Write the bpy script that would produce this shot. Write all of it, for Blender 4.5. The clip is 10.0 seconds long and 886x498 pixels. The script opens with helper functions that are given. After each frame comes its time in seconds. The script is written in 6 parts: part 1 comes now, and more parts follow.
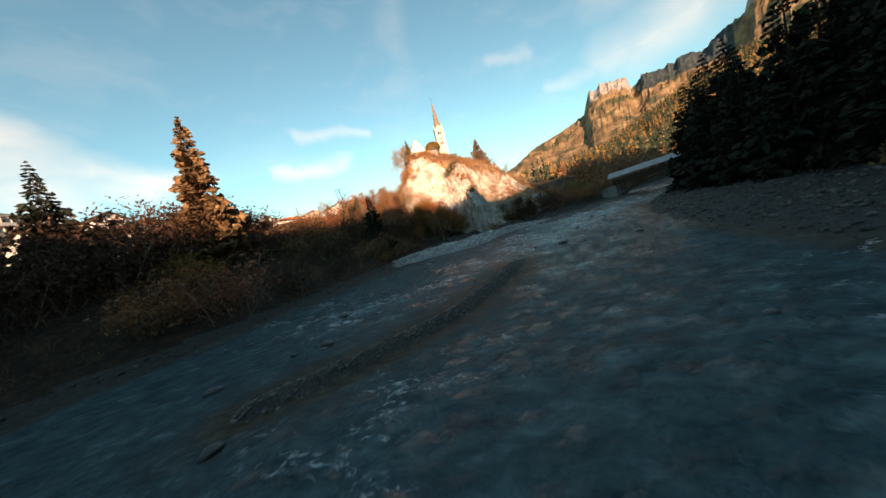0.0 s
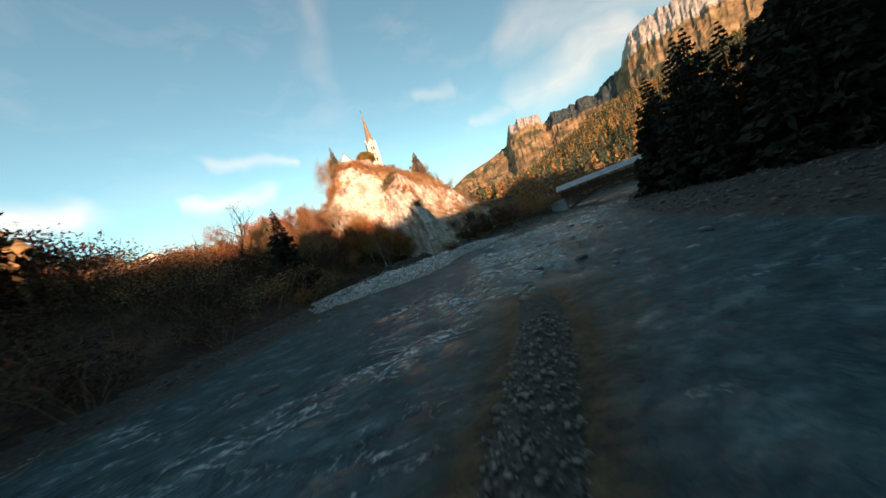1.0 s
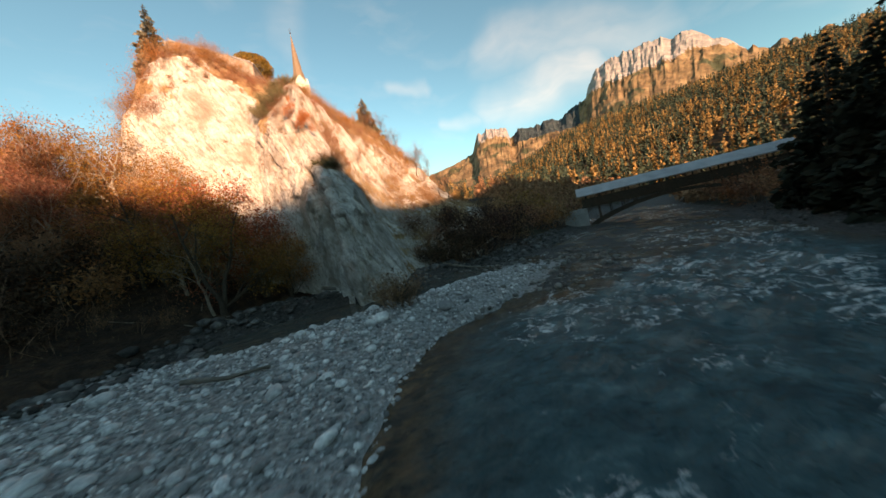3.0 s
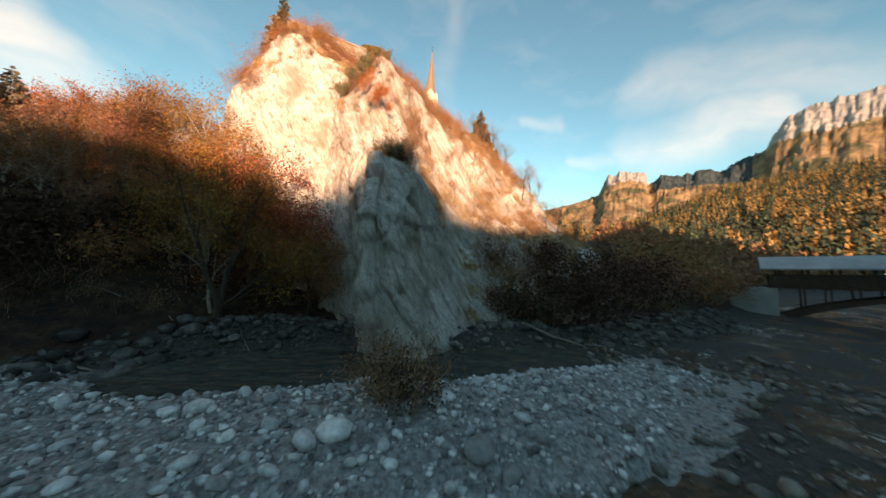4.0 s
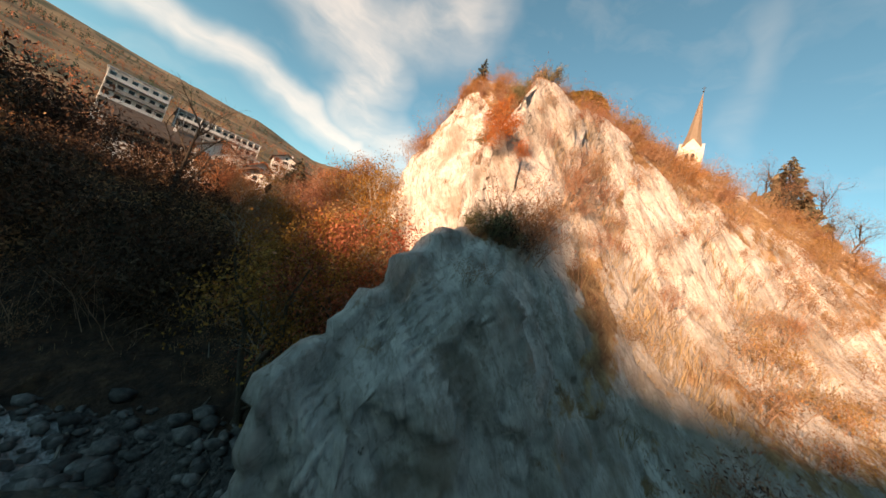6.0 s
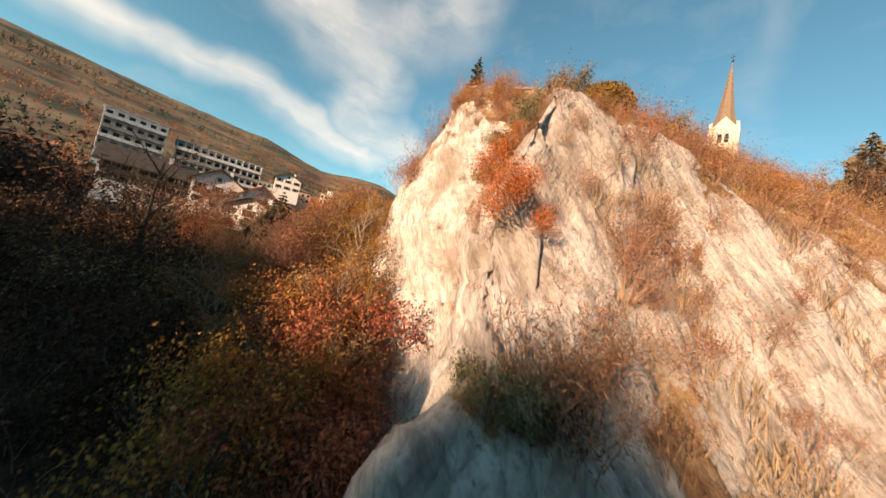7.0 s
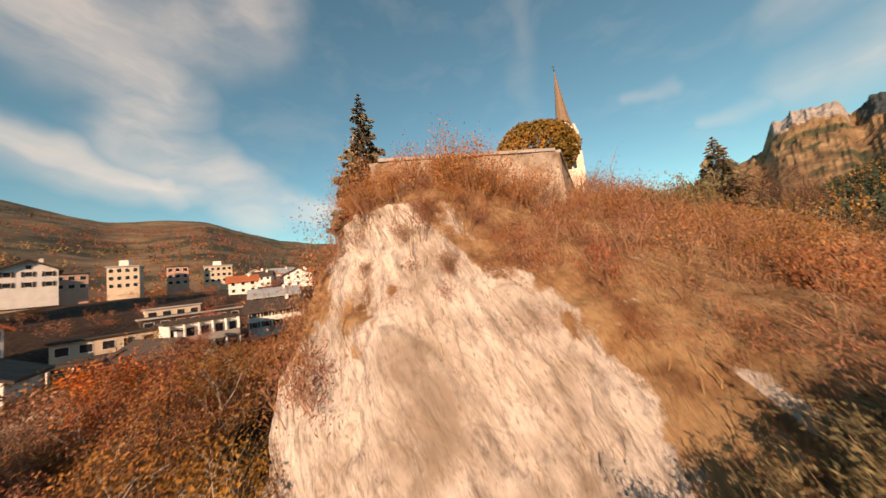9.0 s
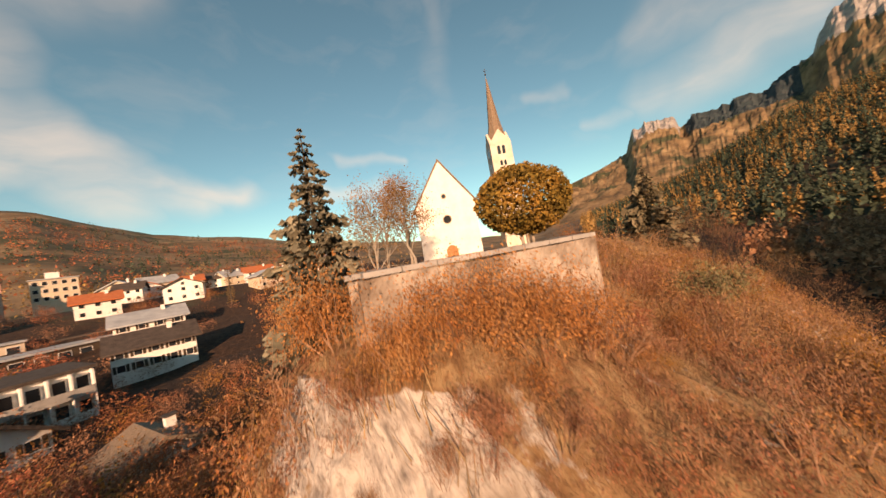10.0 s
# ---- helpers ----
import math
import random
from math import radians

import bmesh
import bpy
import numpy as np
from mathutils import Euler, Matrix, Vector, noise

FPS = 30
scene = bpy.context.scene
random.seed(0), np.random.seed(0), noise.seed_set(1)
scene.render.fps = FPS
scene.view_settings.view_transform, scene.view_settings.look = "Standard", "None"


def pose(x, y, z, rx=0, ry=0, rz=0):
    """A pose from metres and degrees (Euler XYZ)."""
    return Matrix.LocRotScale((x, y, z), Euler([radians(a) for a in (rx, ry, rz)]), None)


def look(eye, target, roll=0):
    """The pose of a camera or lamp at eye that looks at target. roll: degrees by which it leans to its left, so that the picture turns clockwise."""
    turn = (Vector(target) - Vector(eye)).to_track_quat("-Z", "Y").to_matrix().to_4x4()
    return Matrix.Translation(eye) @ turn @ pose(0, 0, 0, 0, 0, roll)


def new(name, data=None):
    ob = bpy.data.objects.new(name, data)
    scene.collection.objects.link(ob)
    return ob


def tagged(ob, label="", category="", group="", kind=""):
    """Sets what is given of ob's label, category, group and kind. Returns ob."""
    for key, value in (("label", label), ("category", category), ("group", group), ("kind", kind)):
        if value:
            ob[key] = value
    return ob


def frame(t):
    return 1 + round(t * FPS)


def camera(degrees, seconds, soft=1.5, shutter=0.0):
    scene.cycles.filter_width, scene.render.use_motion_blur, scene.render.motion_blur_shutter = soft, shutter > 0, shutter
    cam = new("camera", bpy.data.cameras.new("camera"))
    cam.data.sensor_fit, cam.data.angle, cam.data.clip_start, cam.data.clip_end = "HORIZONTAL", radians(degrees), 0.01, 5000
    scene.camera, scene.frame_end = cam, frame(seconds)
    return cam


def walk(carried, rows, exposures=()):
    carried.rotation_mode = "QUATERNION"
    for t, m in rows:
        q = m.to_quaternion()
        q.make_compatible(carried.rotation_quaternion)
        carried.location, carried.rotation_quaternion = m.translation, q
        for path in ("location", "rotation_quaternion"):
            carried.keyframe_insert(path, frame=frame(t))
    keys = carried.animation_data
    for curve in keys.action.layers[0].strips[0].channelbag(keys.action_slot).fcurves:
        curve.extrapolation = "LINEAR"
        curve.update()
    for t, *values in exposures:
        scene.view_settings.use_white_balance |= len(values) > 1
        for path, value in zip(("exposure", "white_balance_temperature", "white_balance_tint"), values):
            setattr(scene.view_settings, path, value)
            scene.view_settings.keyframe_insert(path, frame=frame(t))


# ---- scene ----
cam = camera(111.8, 10.0, 1.5, 0.2)
PATH = [
    (0, (1.605, 0.951, 5.478), (1.5, 2.941, 5.304), -14.2),
    (0.5, (0.852, 7.294, 5.177), (0.958, 9.286, 5.039), -16.1),
    (1, (0.48, 15.59, 4.652), (0.806, 17.559, 4.537), -17.0),
    (1.5, (2.128, 25.208, 4.212), (2.595, 27.149, 4.096), -17.4),
    (2, (4.497, 34.589, 4.383), (5.07, 36.499, 4.223), -16.4),
    (2.2, (5.043, 38.038, 4.414), (5.671, 39.928, 4.23), -15.3),
    (3.3, (9.339, 53.617, 5.475), (9.849, 55.545, 5.318), -6.0),
    (3.5, (10.067, 55.068, 5.422), (10.46, 57.025, 5.304), -3.7),
    (4, (11.662, 58.678, 5.372), (11.634, 60.677, 5.402), 3.2),
    (4.5, (12.857, 61.769, 5.85), (12.366, 63.703, 5.988), 9.7),
    (5, (13.625, 64.719, 6.649), (12.698, 66.479, 6.861), 15.3),
    (5.5, (13.807, 67.187, 7.832), (12.588, 68.757, 8.049), 17.6),
    (5.7, (13.68, 68.154, 8.486), (12.371, 69.652, 8.688), 17.8),
    (6.8, (11.438, 71.581, 12.505), (9.979, 72.943, 12.637), 13.2),
    (7, (10.586, 72.22, 13.261), (9.146, 73.6, 13.401), 11.5),
    (7.5, (8.453, 73.34, 15.133), (7.107, 74.811, 15.289), 6.4),
    (8, (6.193, 74.292, 17.292), (5.019, 75.902, 17.454), 0.7),
    (8.5, (4.046, 75.254, 19.092), (3.075, 76.991, 19.297), -3.1),
    (9, (1.841, 76.792, 21.495), (1.101, 78.64, 21.69), -7.2),
    (9.5, (0.402, 78.081, 23.503), (-0.102, 80.011, 23.657), -8.5),
    (10, (-1.289, 79.622, 26.098), (-1.526, 81.607, 26.138), -9.8),
]
walk(cam, [(t, look(eye, target, roll)) for t, eye, target, roll in PATH],
     [(0, 1.2, 9600, 24), (2, 1.2, 10200, 27), (4, 1.28, 9700, 24), (5.7, 1.24, 9400, 22), (7, 1.06, 8400, 16), (8.5, 0.74, 9100, 23), (9.5, 0.60, 9300, 24), (10, 0.66, 10300, 28)])

# ---- world, sun, exposure ----
SUN_AZ, SUN_EL = 172.0, 14.5          # degrees from +y towards +x, degrees above the horizon
world = bpy.data.worlds.new("world")
scene.world = world
world.use_nodes = True
wn, wl = world.node_tree.nodes, world.node_tree.links
wn.clear()
w_out = wn.new("ShaderNodeOutputWorld")
w_bg = wn.new("ShaderNodeBackground")
w_bg.inputs["Strength"].default_value = 0.114
w_sky = wn.new("ShaderNodeTexSky")
w_sky.sky_type, w_sky.sun_disc = "NISHITA", False
w_sky.sun_elevation, w_sky.sun_rotation = radians(SUN_EL), radians(SUN_AZ)
w_sky.altitude, w_sky.air_density, w_sky.dust_density, w_sky.ozone_density = 1200, 1.0, 0.6, 1.6


def sky_math(op, a, b=None, clamp=False):
    x = wn.new("ShaderNodeMath")
    x.operation, x.use_clamp = op, clamp
    for k, v in enumerate((a, b)):
        if isinstance(v, (int, float)):
            x.inputs[k].default_value = v
        elif v is not None:
            wl.new(v, x.inputs[k])
    return x.outputs[0]


def sky_vector(op, a, b=None, scale=None, value=False):
    x = wn.new("ShaderNodeVectorMath")
    x.operation = op
    for k, v in enumerate((a, b)):
        if isinstance(v, tuple):
            x.inputs[k].default_value = v
        elif v is not None:
            wl.new(v, x.inputs[k])
    if scale is not None:
        wl.new(scale, x.inputs["Scale"])
    return x.outputs["Value" if value else "Vector"]


# bearing and height in the sky, in units of ten degrees, stirred a little so that the streaks fray
w_co = wn.new("ShaderNodeTexCoord")
w_sep = wn.new("ShaderNodeSeparateXYZ")
wl.new(w_co.outputs["Generated"], w_sep.inputs[0])
w_pos = wn.new("ShaderNodeCombineXYZ")
wl.new(sky_math("MULTIPLY", sky_math("ARCTAN2", w_sep.outputs["X"], w_sep.outputs["Y"]), 5.7296), w_pos.inputs["X"])
wl.new(sky_math("MULTIPLY", sky_math("ARCSINE", w_sep.outputs["Z"]), 5.7296), w_pos.inputs["Y"])
w_warp = wn.new("ShaderNodeTexNoise")
w_warp.inputs["Scale"].default_value, w_warp.inputs["Detail"].default_value = 0.8, 3
wl.new(w_pos.outputs[0], w_warp.inputs["Vector"])
w_bent = sky_vector("ADD", w_pos.outputs[0], sky_vector("MULTIPLY", sky_vector("SUBTRACT", w_warp.outputs["Color"], (0.5, 0.5, 0.5)), (1.3, 0.8, 0.0)))
# streaks of thin cloud: from and to (bearing, height), half width, strength
STREAKS = [(-8.0, 3.7, -6.6, 3.1, 0.8, 0.6), (-6.6, 3.1, -6.8, 2.5, 0.6, 0.66), (-6.8, 2.5, -5.9, 2.05, 0.55, 0.62), (-5.9, 2.05, -5.3, 1.5, 0.5, 0.6),
           (-10.6, 2.1, -8.6, 2.1, 0.32, 0.6), (-8.6, 2.1, -6.4, 1.8, 0.34, 0.65), (-6.4, 1.8, -3.8, 1.55, 0.26, 0.55), (-7.0, 3.6, -5.0, 4.3, 0.8, 0.4),
           (-0.3, 2.9, -0.1, 4.2, 0.34, 0.11), (3.2, 2.6, 5.4, 2.3, 0.45, 0.26), (3.4, 1.75, 4.6, 2.0, 0.5, 0.42), (1.3, 2.4, 1.9, 2.35, 0.16, 0.2),
           (-2.2, 1.9, -1.3, 1.8, 0.14, 0.35), (-5.6, 1.75, -4.4, 1.45, 0.3, 0.45), (2.2, 1.75, 3.0, 1.65, 0.14, 0.25), (-2.9, 1.35, -1.7, 1.4, 0.14, 0.35)]
w_sum = None
for a0, e0, a1, e1, wide, much in STREAKS:
    ab = (a1 - a0, e1 - e0, 0.0)
    off = sky_vector("SUBTRACT", w_bent, (a0, e0, 0.0))
    along = sky_math("DIVIDE", sky_vector("DOT_PRODUCT", off, ab, value=True), ab[0] ** 2 + ab[1] ** 2, True)
    w_ab = wn.new("ShaderNodeCombineXYZ")
    w_ab.inputs[0].default_value, w_ab.inputs[1].default_value = ab[0], ab[1]
    near = sky_vector("LENGTH", sky_vector("SUBTRACT", off, sky_vector("SCALE", w_ab.outputs[0], scale=along)), value=True)
    soft = wn.new("ShaderNodeMapRange")
    soft.interpolation_type = "SMOOTHSTEP"
    soft.inputs["From Min"].default_value, soft.inputs["From Max"].default_value = wide * 1.25, 0.0
    soft.inputs["To Min"].default_value, soft.inputs["To Max"].default_value = 0.0, much
    wl.new(near, soft.inputs["Value"])
    w_sum = soft.outputs[0] if w_sum is None else sky_math("MAXIMUM", w_sum, soft.outputs[0])
w_map = wn.new("ShaderNodeMapping")
w_map.inputs["Scale"].default_value, w_map.inputs["Rotation"].default_value = (0.55, 1.5, 1.0), (0, 0, 0.35)
wl.new(w_bent, w_map.inputs["Vector"])
w_cl = wn.new("ShaderNodeTexNoise")
w_cl.inputs["Scale"].default_value, w_cl.inputs["Detail"].default_value, w_cl.inputs["Roughness"].default_value = 1.1, 7, 0.55
wl.new(w_map.outputs["Vector"], w_cl.inputs["Vector"])
w_fray = wn.new("ShaderNodeMapRange")
w_fray.inputs["From Min"].default_value, w_fray.inputs["From Max"].default_value = 0.30, 0.66
w_fray.inputs["To Min"].default_value, w_fray.inputs["To Max"].default_value = 0.30, 1.0
wl.new(w_cl.outputs["Fac"], w_fray.inputs["Value"])
w_veil = wn.new("ShaderNodeMapRange")
w_veil.inputs["From Min"].default_value, w_veil.inputs["From Max"].default_value = 0.5, 0.8
w_veil.inputs["To Max"].default_value = 0.10
wl.new(w_cl.outputs["Fac"], w_veil.inputs["Value"])
w_cloud = sky_math("MAXIMUM", sky_math("MULTIPLY", w_sum, w_fray.outputs[0]), w_veil.outputs[0])
w_mix = wn.new("ShaderNodeMixRGB")
w_mix.inputs[2].default_value = (5.4, 5.3, 5.2, 1)
w_tint = wn.new("ShaderNodeMixRGB")
w_tint.blend_type = "MULTIPLY"
w_tint.inputs[0].default_value = 1.0
w_tint.inputs[2].default_value = (0.54, 1.06, 1.03, 1)
wl.new(w_cloud, w_mix.inputs[0])
wl.new(w_sky.outputs["Color"], w_tint.inputs[1])
wl.new(w_tint.outputs[0], w_mix.inputs[1])
wl.new(w_mix.outputs[0], w_bg.inputs["Color"])
wl.new(w_bg.outputs[0], w_out.inputs["Surface"])

sun_data = bpy.data.lights.new("sun", "SUN")
sun_data.energy, sun_data.angle, sun_data.color = 5.0, radians(0.5), (1.0, 0.75, 0.585)
sun = new("sun", sun_data)
sun_dir = Vector((math.sin(radians(SUN_AZ)) * math.cos(radians(SUN_EL)), math.cos(radians(SUN_AZ)) * math.cos(radians(SUN_EL)), math.sin(radians(SUN_EL))))
sun.rotation_euler = sun_dir.to_track_quat("Z", "Y").to_euler()
sun.location = (0, -80, 150)

# ---- materials ----
def material(name, stops, scale=1.0, detail=4.0, rough=0.9, bump=0.0, bump_scale=8.0, stretch=(1, 1, 1), turn=(0, 0, 0),
             second=None, second_scale=0.3, second_at=(0.5, 0.62), island=0.0, metal=0.0, spec=0.3, random_ob=0.0, translucent=0.0):
    """A surface with colour stops over noise, a second colour in large patches, grain relief and variation by piece."""
    m = bpy.data.materials.new(name)
    m.use_nodes = True
    n, l = m.node_tree.nodes, m.node_tree.links
    b = n["Principled BSDF"]
    b.inputs["Roughness"].default_value, b.inputs["Metallic"].default_value = rough, metal
    b.inputs["Specular IOR Level"].default_value = spec
    co = n.new("ShaderNodeTexCoord")
    mp = n.new("ShaderNodeMapping")
    mp.inputs["Scale"].default_value = stretch
    mp.inputs["Rotation"].default_value = [radians(a) for a in turn]
    l.new(co.outputs["Object"], mp.inputs["Vector"])
    nz = n.new("ShaderNodeTexNoise")
    nz.inputs["Scale"].default_value, nz.inputs["Detail"].default_value, nz.inputs["Roughness"].default_value = scale, detail, 0.62
    l.new(mp.outputs["Vector"], nz.inputs["Vector"])
    rp = n.new("ShaderNodeValToRGB")
    el = rp.color_ramp.elements
    lo, hi = 0.32, 0.68
    for i, c in enumerate(stops):
        p = lo + (hi - lo) * i / max(1, len(stops) - 1)
        e = el[i] if i < 2 else el.new(p)
        e.position, e.color = p, (*c, 1)
    l.new(nz.outputs["Fac"], rp.inputs["Fac"])
    col = rp.outputs["Color"]
    if second:
        n2 = n.new("ShaderNodeTexNoise")
        n2.inputs["Scale"].default_value, n2.inputs["Detail"].default_value = second_scale, 5
        l.new(co.outputs["Object"], n2.inputs["Vector"])
        r2 = n.new("ShaderNodeValToRGB")
        r2.color_ramp.elements[0].position, r2.color_ramp.elements[1].position = second_at
        l.new(n2.outputs["Fac"], r2.inputs["Fac"])
        mx = n.new("ShaderNodeMixRGB")
        l.new(r2.outputs["Color"], mx.inputs[0])
        l.new(col, mx.inputs[1])
        mx.inputs[2].default_value = (*second, 1)
        col = mx.outputs[0]
    if island or random_ob:
        hs = n.new("ShaderNodeHueSaturation")
        src = n.new("ShaderNodeNewGeometry").outputs["Random Per Island"] if island else n.new("ShaderNodeObjectInfo").outputs["Random"]
        k = island or random_ob
        mr = n.new("ShaderNodeMapRange")
        mr.inputs["To Min"].default_value, mr.inputs["To Max"].default_value = 1 - k, 1 + k
        l.new(src, mr.inputs["Value"])
        l.new(mr.outputs[0], hs.inputs["Value"])
        if island and random_ob:
            oi = n.new("ShaderNodeObjectInfo")
            m2 = n.new("ShaderNodeMapRange")
            m2.inputs["To Min"].default_value, m2.inputs["To Max"].default_value = 0.5 - random_ob * 0.07, 0.5 + random_ob * 0.06
            l.new(oi.outputs["Random"], m2.inputs["Value"])
            l.new(m2.outputs[0], hs.inputs["Hue"])
        l.new(col, hs.inputs["Color"])
        col = hs.outputs[0]
    l.new(col, b.inputs["Base Color"])
    if bump:
        nb = n.new("ShaderNodeTexNoise")
        nb.inputs["Scale"].default_value, nb.inputs["Detail"].default_value = bump_scale, 6
        l.new(mp.outputs["Vector"], nb.inputs["Vector"])
        bp = n.new("ShaderNodeBump")
        bp.inputs["Strength"].default_value, bp.inputs["Distance"].default_value = min(1.0, bump), 0.25
        l.new(nb.outputs["Fac"], bp.inputs["Height"])
        l.new(bp.outputs["Normal"], b.inputs["Normal"])
    if translucent:
        tr = n.new("ShaderNodeBsdfTranslucent")
        l.new(col, tr.inputs["Color"])
        ms = n.new("ShaderNodeMixShader")
        ms.inputs[0].default_value = translucent
        out = n["Material Output"]
        l.new(b.outputs[0], ms.inputs[1])
        l.new(tr.outputs[0], ms.inputs[2])
        l.new(ms.outputs[0], out.inputs["Surface"])
    return m


M = {}
M["soil"] = material("meadow_and_leaf_litter", [(0.016, 0.010, 0.007), (0.040, 0.021, 0.013), (0.085, 0.046, 0.025)], 1.3, 10, 0.95, 1.0, 4,
                     second=(0.028, 0.032, 0.016), second_scale=0.045, second_at=(0.56, 0.66))
M["gravel"] = material("river_gravel", [(0.12, 0.12, 0.118), (0.28, 0.28, 0.275), (0.44, 0.44, 0.43)], 5, 8, 0.9, 0.9, 9)
# Gravel and cobbles of the banks, colours lowered for the shade over them.
M["shade_gravel"] = material("shade_darkened_gravel", [(0.022, 0.02, 0.018), (0.055, 0.05, 0.046), (0.10, 0.095, 0.09)], 5, 8, 0.8, 0.9, 9)
M["shade_stones"] = material("shade_darkened_stones", [(0.035, 0.034, 0.033), (0.08, 0.077, 0.073), (0.15, 0.145, 0.137)], 3, 6, 0.8, 0.25, 12, island=0.5)
M["stone"] = material("river_stone", [(0.28, 0.28, 0.28), (0.44, 0.44, 0.435), (0.58, 0.575, 0.56)], 3, 6, 0.85, 0.25, 12, random_ob=0.55)
M["stones"] = material("river_stones", [(0.20, 0.203, 0.205), (0.38, 0.382, 0.38), (0.56, 0.555, 0.54)], 3, 6, 0.85, 0.25, 12, island=0.65)
M["bark"] = material("grey_brown_bark", [(0.05, 0.038, 0.028), (0.13, 0.10, 0.075)], 6, 6, 0.95, 0.7, 14, stretch=(3, 3, 0.6))
M["pale_bark"] = material("pale_bark", [(0.22, 0.19, 0.15), (0.42, 0.37, 0.31)], 5, 6, 0.9, 0.5, 14, stretch=(3, 3, 0.6))
M["twig"] = material("dry_twigs", [(0.17, 0.10, 0.065), (0.34, 0.21, 0.14)], 2, 4, 0.95, island=0.3)
M["spruce"] = material("spruce_needles", [(0.018, 0.032, 0.022), (0.04, 0.06, 0.038), (0.065, 0.085, 0.055)], 1.2, 5, 0.85, island=0.45)
M["spruce_warm"] = material("browned_spruce_needles", [(0.09, 0.058, 0.03), (0.18, 0.11, 0.055), (0.25, 0.155, 0.08)], 1.2, 5, 0.85, island=0.45)
M["rust"] = material("rust_leaves", [(0.21, 0.075, 0.03), (0.33, 0.135, 0.055), (0.42, 0.21, 0.09)], 0.8, 4, 0.8, island=0.5, random_ob=0.35, translucent=0.25)
M["brown"] = material("brown_dry_leaves", [(0.18, 0.085, 0.045), (0.30, 0.155, 0.08), (0.41, 0.24, 0.13)], 0.8, 4, 0.85, island=0.45, random_ob=0.35, translucent=0.2)
M["ochre"] = material("ochre_leaves", [(0.17, 0.08, 0.018), (0.29, 0.14, 0.03), (0.34, 0.20, 0.06)], 0.8, 4, 0.8, island=0.45, random_ob=0.3, translucent=0.25)
M["red"] = material("red_leaves", [(0.34, 0.08, 0.02), (0.50, 0.14, 0.03), (0.56, 0.22, 0.06)], 1.5, 4, 0.8, island=0.4, translucent=0.25)
# Darker copy of the spruce needles, with shade put into the colour.
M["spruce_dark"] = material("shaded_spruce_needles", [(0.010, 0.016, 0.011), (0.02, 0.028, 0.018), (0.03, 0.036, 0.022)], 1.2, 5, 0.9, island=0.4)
M["spruce_blue"] = material("grey_green_spruce_needles", [(0.09, 0.088, 0.062), (0.17, 0.16, 0.115), (0.24, 0.215, 0.155)], 1.2, 5, 0.85, island=0.4)
M["olive"] = material("olive_juniper", [(0.075, 0.07, 0.034), (0.15, 0.135, 0.07), (0.23, 0.20, 0.115)], 2.5, 4, 0.85, island=0.5, random_ob=0.2)
# Brown leaf colour lowered for the shrubs that stand in shade.
M["dead"] = material("shade_darkened_leaves", [(0.028, 0.014, 0.009), (0.06, 0.028, 0.016), (0.10, 0.05, 0.026)], 0.8, 4, 0.9, island=0.45, random_ob=0.3)
M["grass"] = material("dry_grass_tufts", [(0.24, 0.165, 0.09), (0.40, 0.29, 0.165)], 2, 4, 0.95, island=0.4, translucent=0.2)
M["larch"] = material("golden_larch_needles", [(0.15, 0.088, 0.032), (0.27, 0.16, 0.058), (0.34, 0.215, 0.09)], 0.02, 4, 0.9, island=0.5)
M["plaster"] = material("white_lime_plaster", [(0.66, 0.64, 0.60), (0.80, 0.78, 0.74)], 0.6, 6, 0.9, 0.15, 12)
M["tower_plaster"] = material("aged_cream_plaster", [(0.50, 0.45, 0.37), (0.68, 0.62, 0.53)], 0.8, 8, 0.9, 0.2, 8)
M["wall_stone"] = material("grey_mortared_wall", [(0.20, 0.17, 0.14), (0.36, 0.31, 0.26), (0.46, 0.41, 0.35)], 0.9, 10, 0.95, 0.6, 5, second=(0.17, 0.13, 0.10), second_scale=0.5)
M["shingle"] = material("weathered_shingles", [(0.16, 0.12, 0.085), (0.27, 0.20, 0.145)], 3, 6, 0.9, 0.5, 6, stretch=(1, 1, 4))
M["dark_roof"] = material("dark_brown_roofing", [(0.045, 0.035, 0.03), (0.09, 0.07, 0.058)], 1, 6, 0.85, 0.4, 4)
M["grey_roof"] = material("grey_sheet_roofing", [(0.26, 0.28, 0.29), (0.40, 0.42, 0.43)], 0.5, 5, 0.55, 0.1, 4)
M["red_roof"] = material("orange_red_roof_tiles", [(0.36, 0.10, 0.04), (0.5, 0.16, 0.07)], 1, 5, 0.85, 0.4, 5)
M["timber"] = material("dark_aged_timber", [(0.035, 0.025, 0.018), (0.085, 0.06, 0.04)], 2, 6, 0.85, 0.4, 8, stretch=(1, 1, 5))
M["concrete"] = material("weathered_concrete", [(0.22, 0.215, 0.205), (0.36, 0.35, 0.33)], 0.6, 8, 0.9, 0.3, 6)
M["render_warm"] = material("warm_render", [(0.50, 0.41, 0.31), (0.60, 0.50, 0.39)], 0.5, 5, 0.9, 0.1, 8)
M["render_pink"] = material("pink_render", [(0.46, 0.27, 0.22), (0.55, 0.34, 0.27)], 0.5, 5, 0.9, 0.1, 8)
M["door_wood"] = material("orange_brown_door_wood", [(0.28, 0.12, 0.05), (0.42, 0.20, 0.08)], 2, 5, 0.6, 0.2, 8, stretch=(4, 4, 0.6))
M["asphalt"] = material("asphalt", [(0.04, 0.04, 0.042), (0.07, 0.07, 0.07)], 2, 6, 0.85, 0.2, 20)
M["driftwood"] = material("bleached_driftwood", [(0.13, 0.11, 0.09), (0.26, 0.225, 0.19)], 2, 6, 0.9, 0.5, 10, stretch=(1, 1, 6))
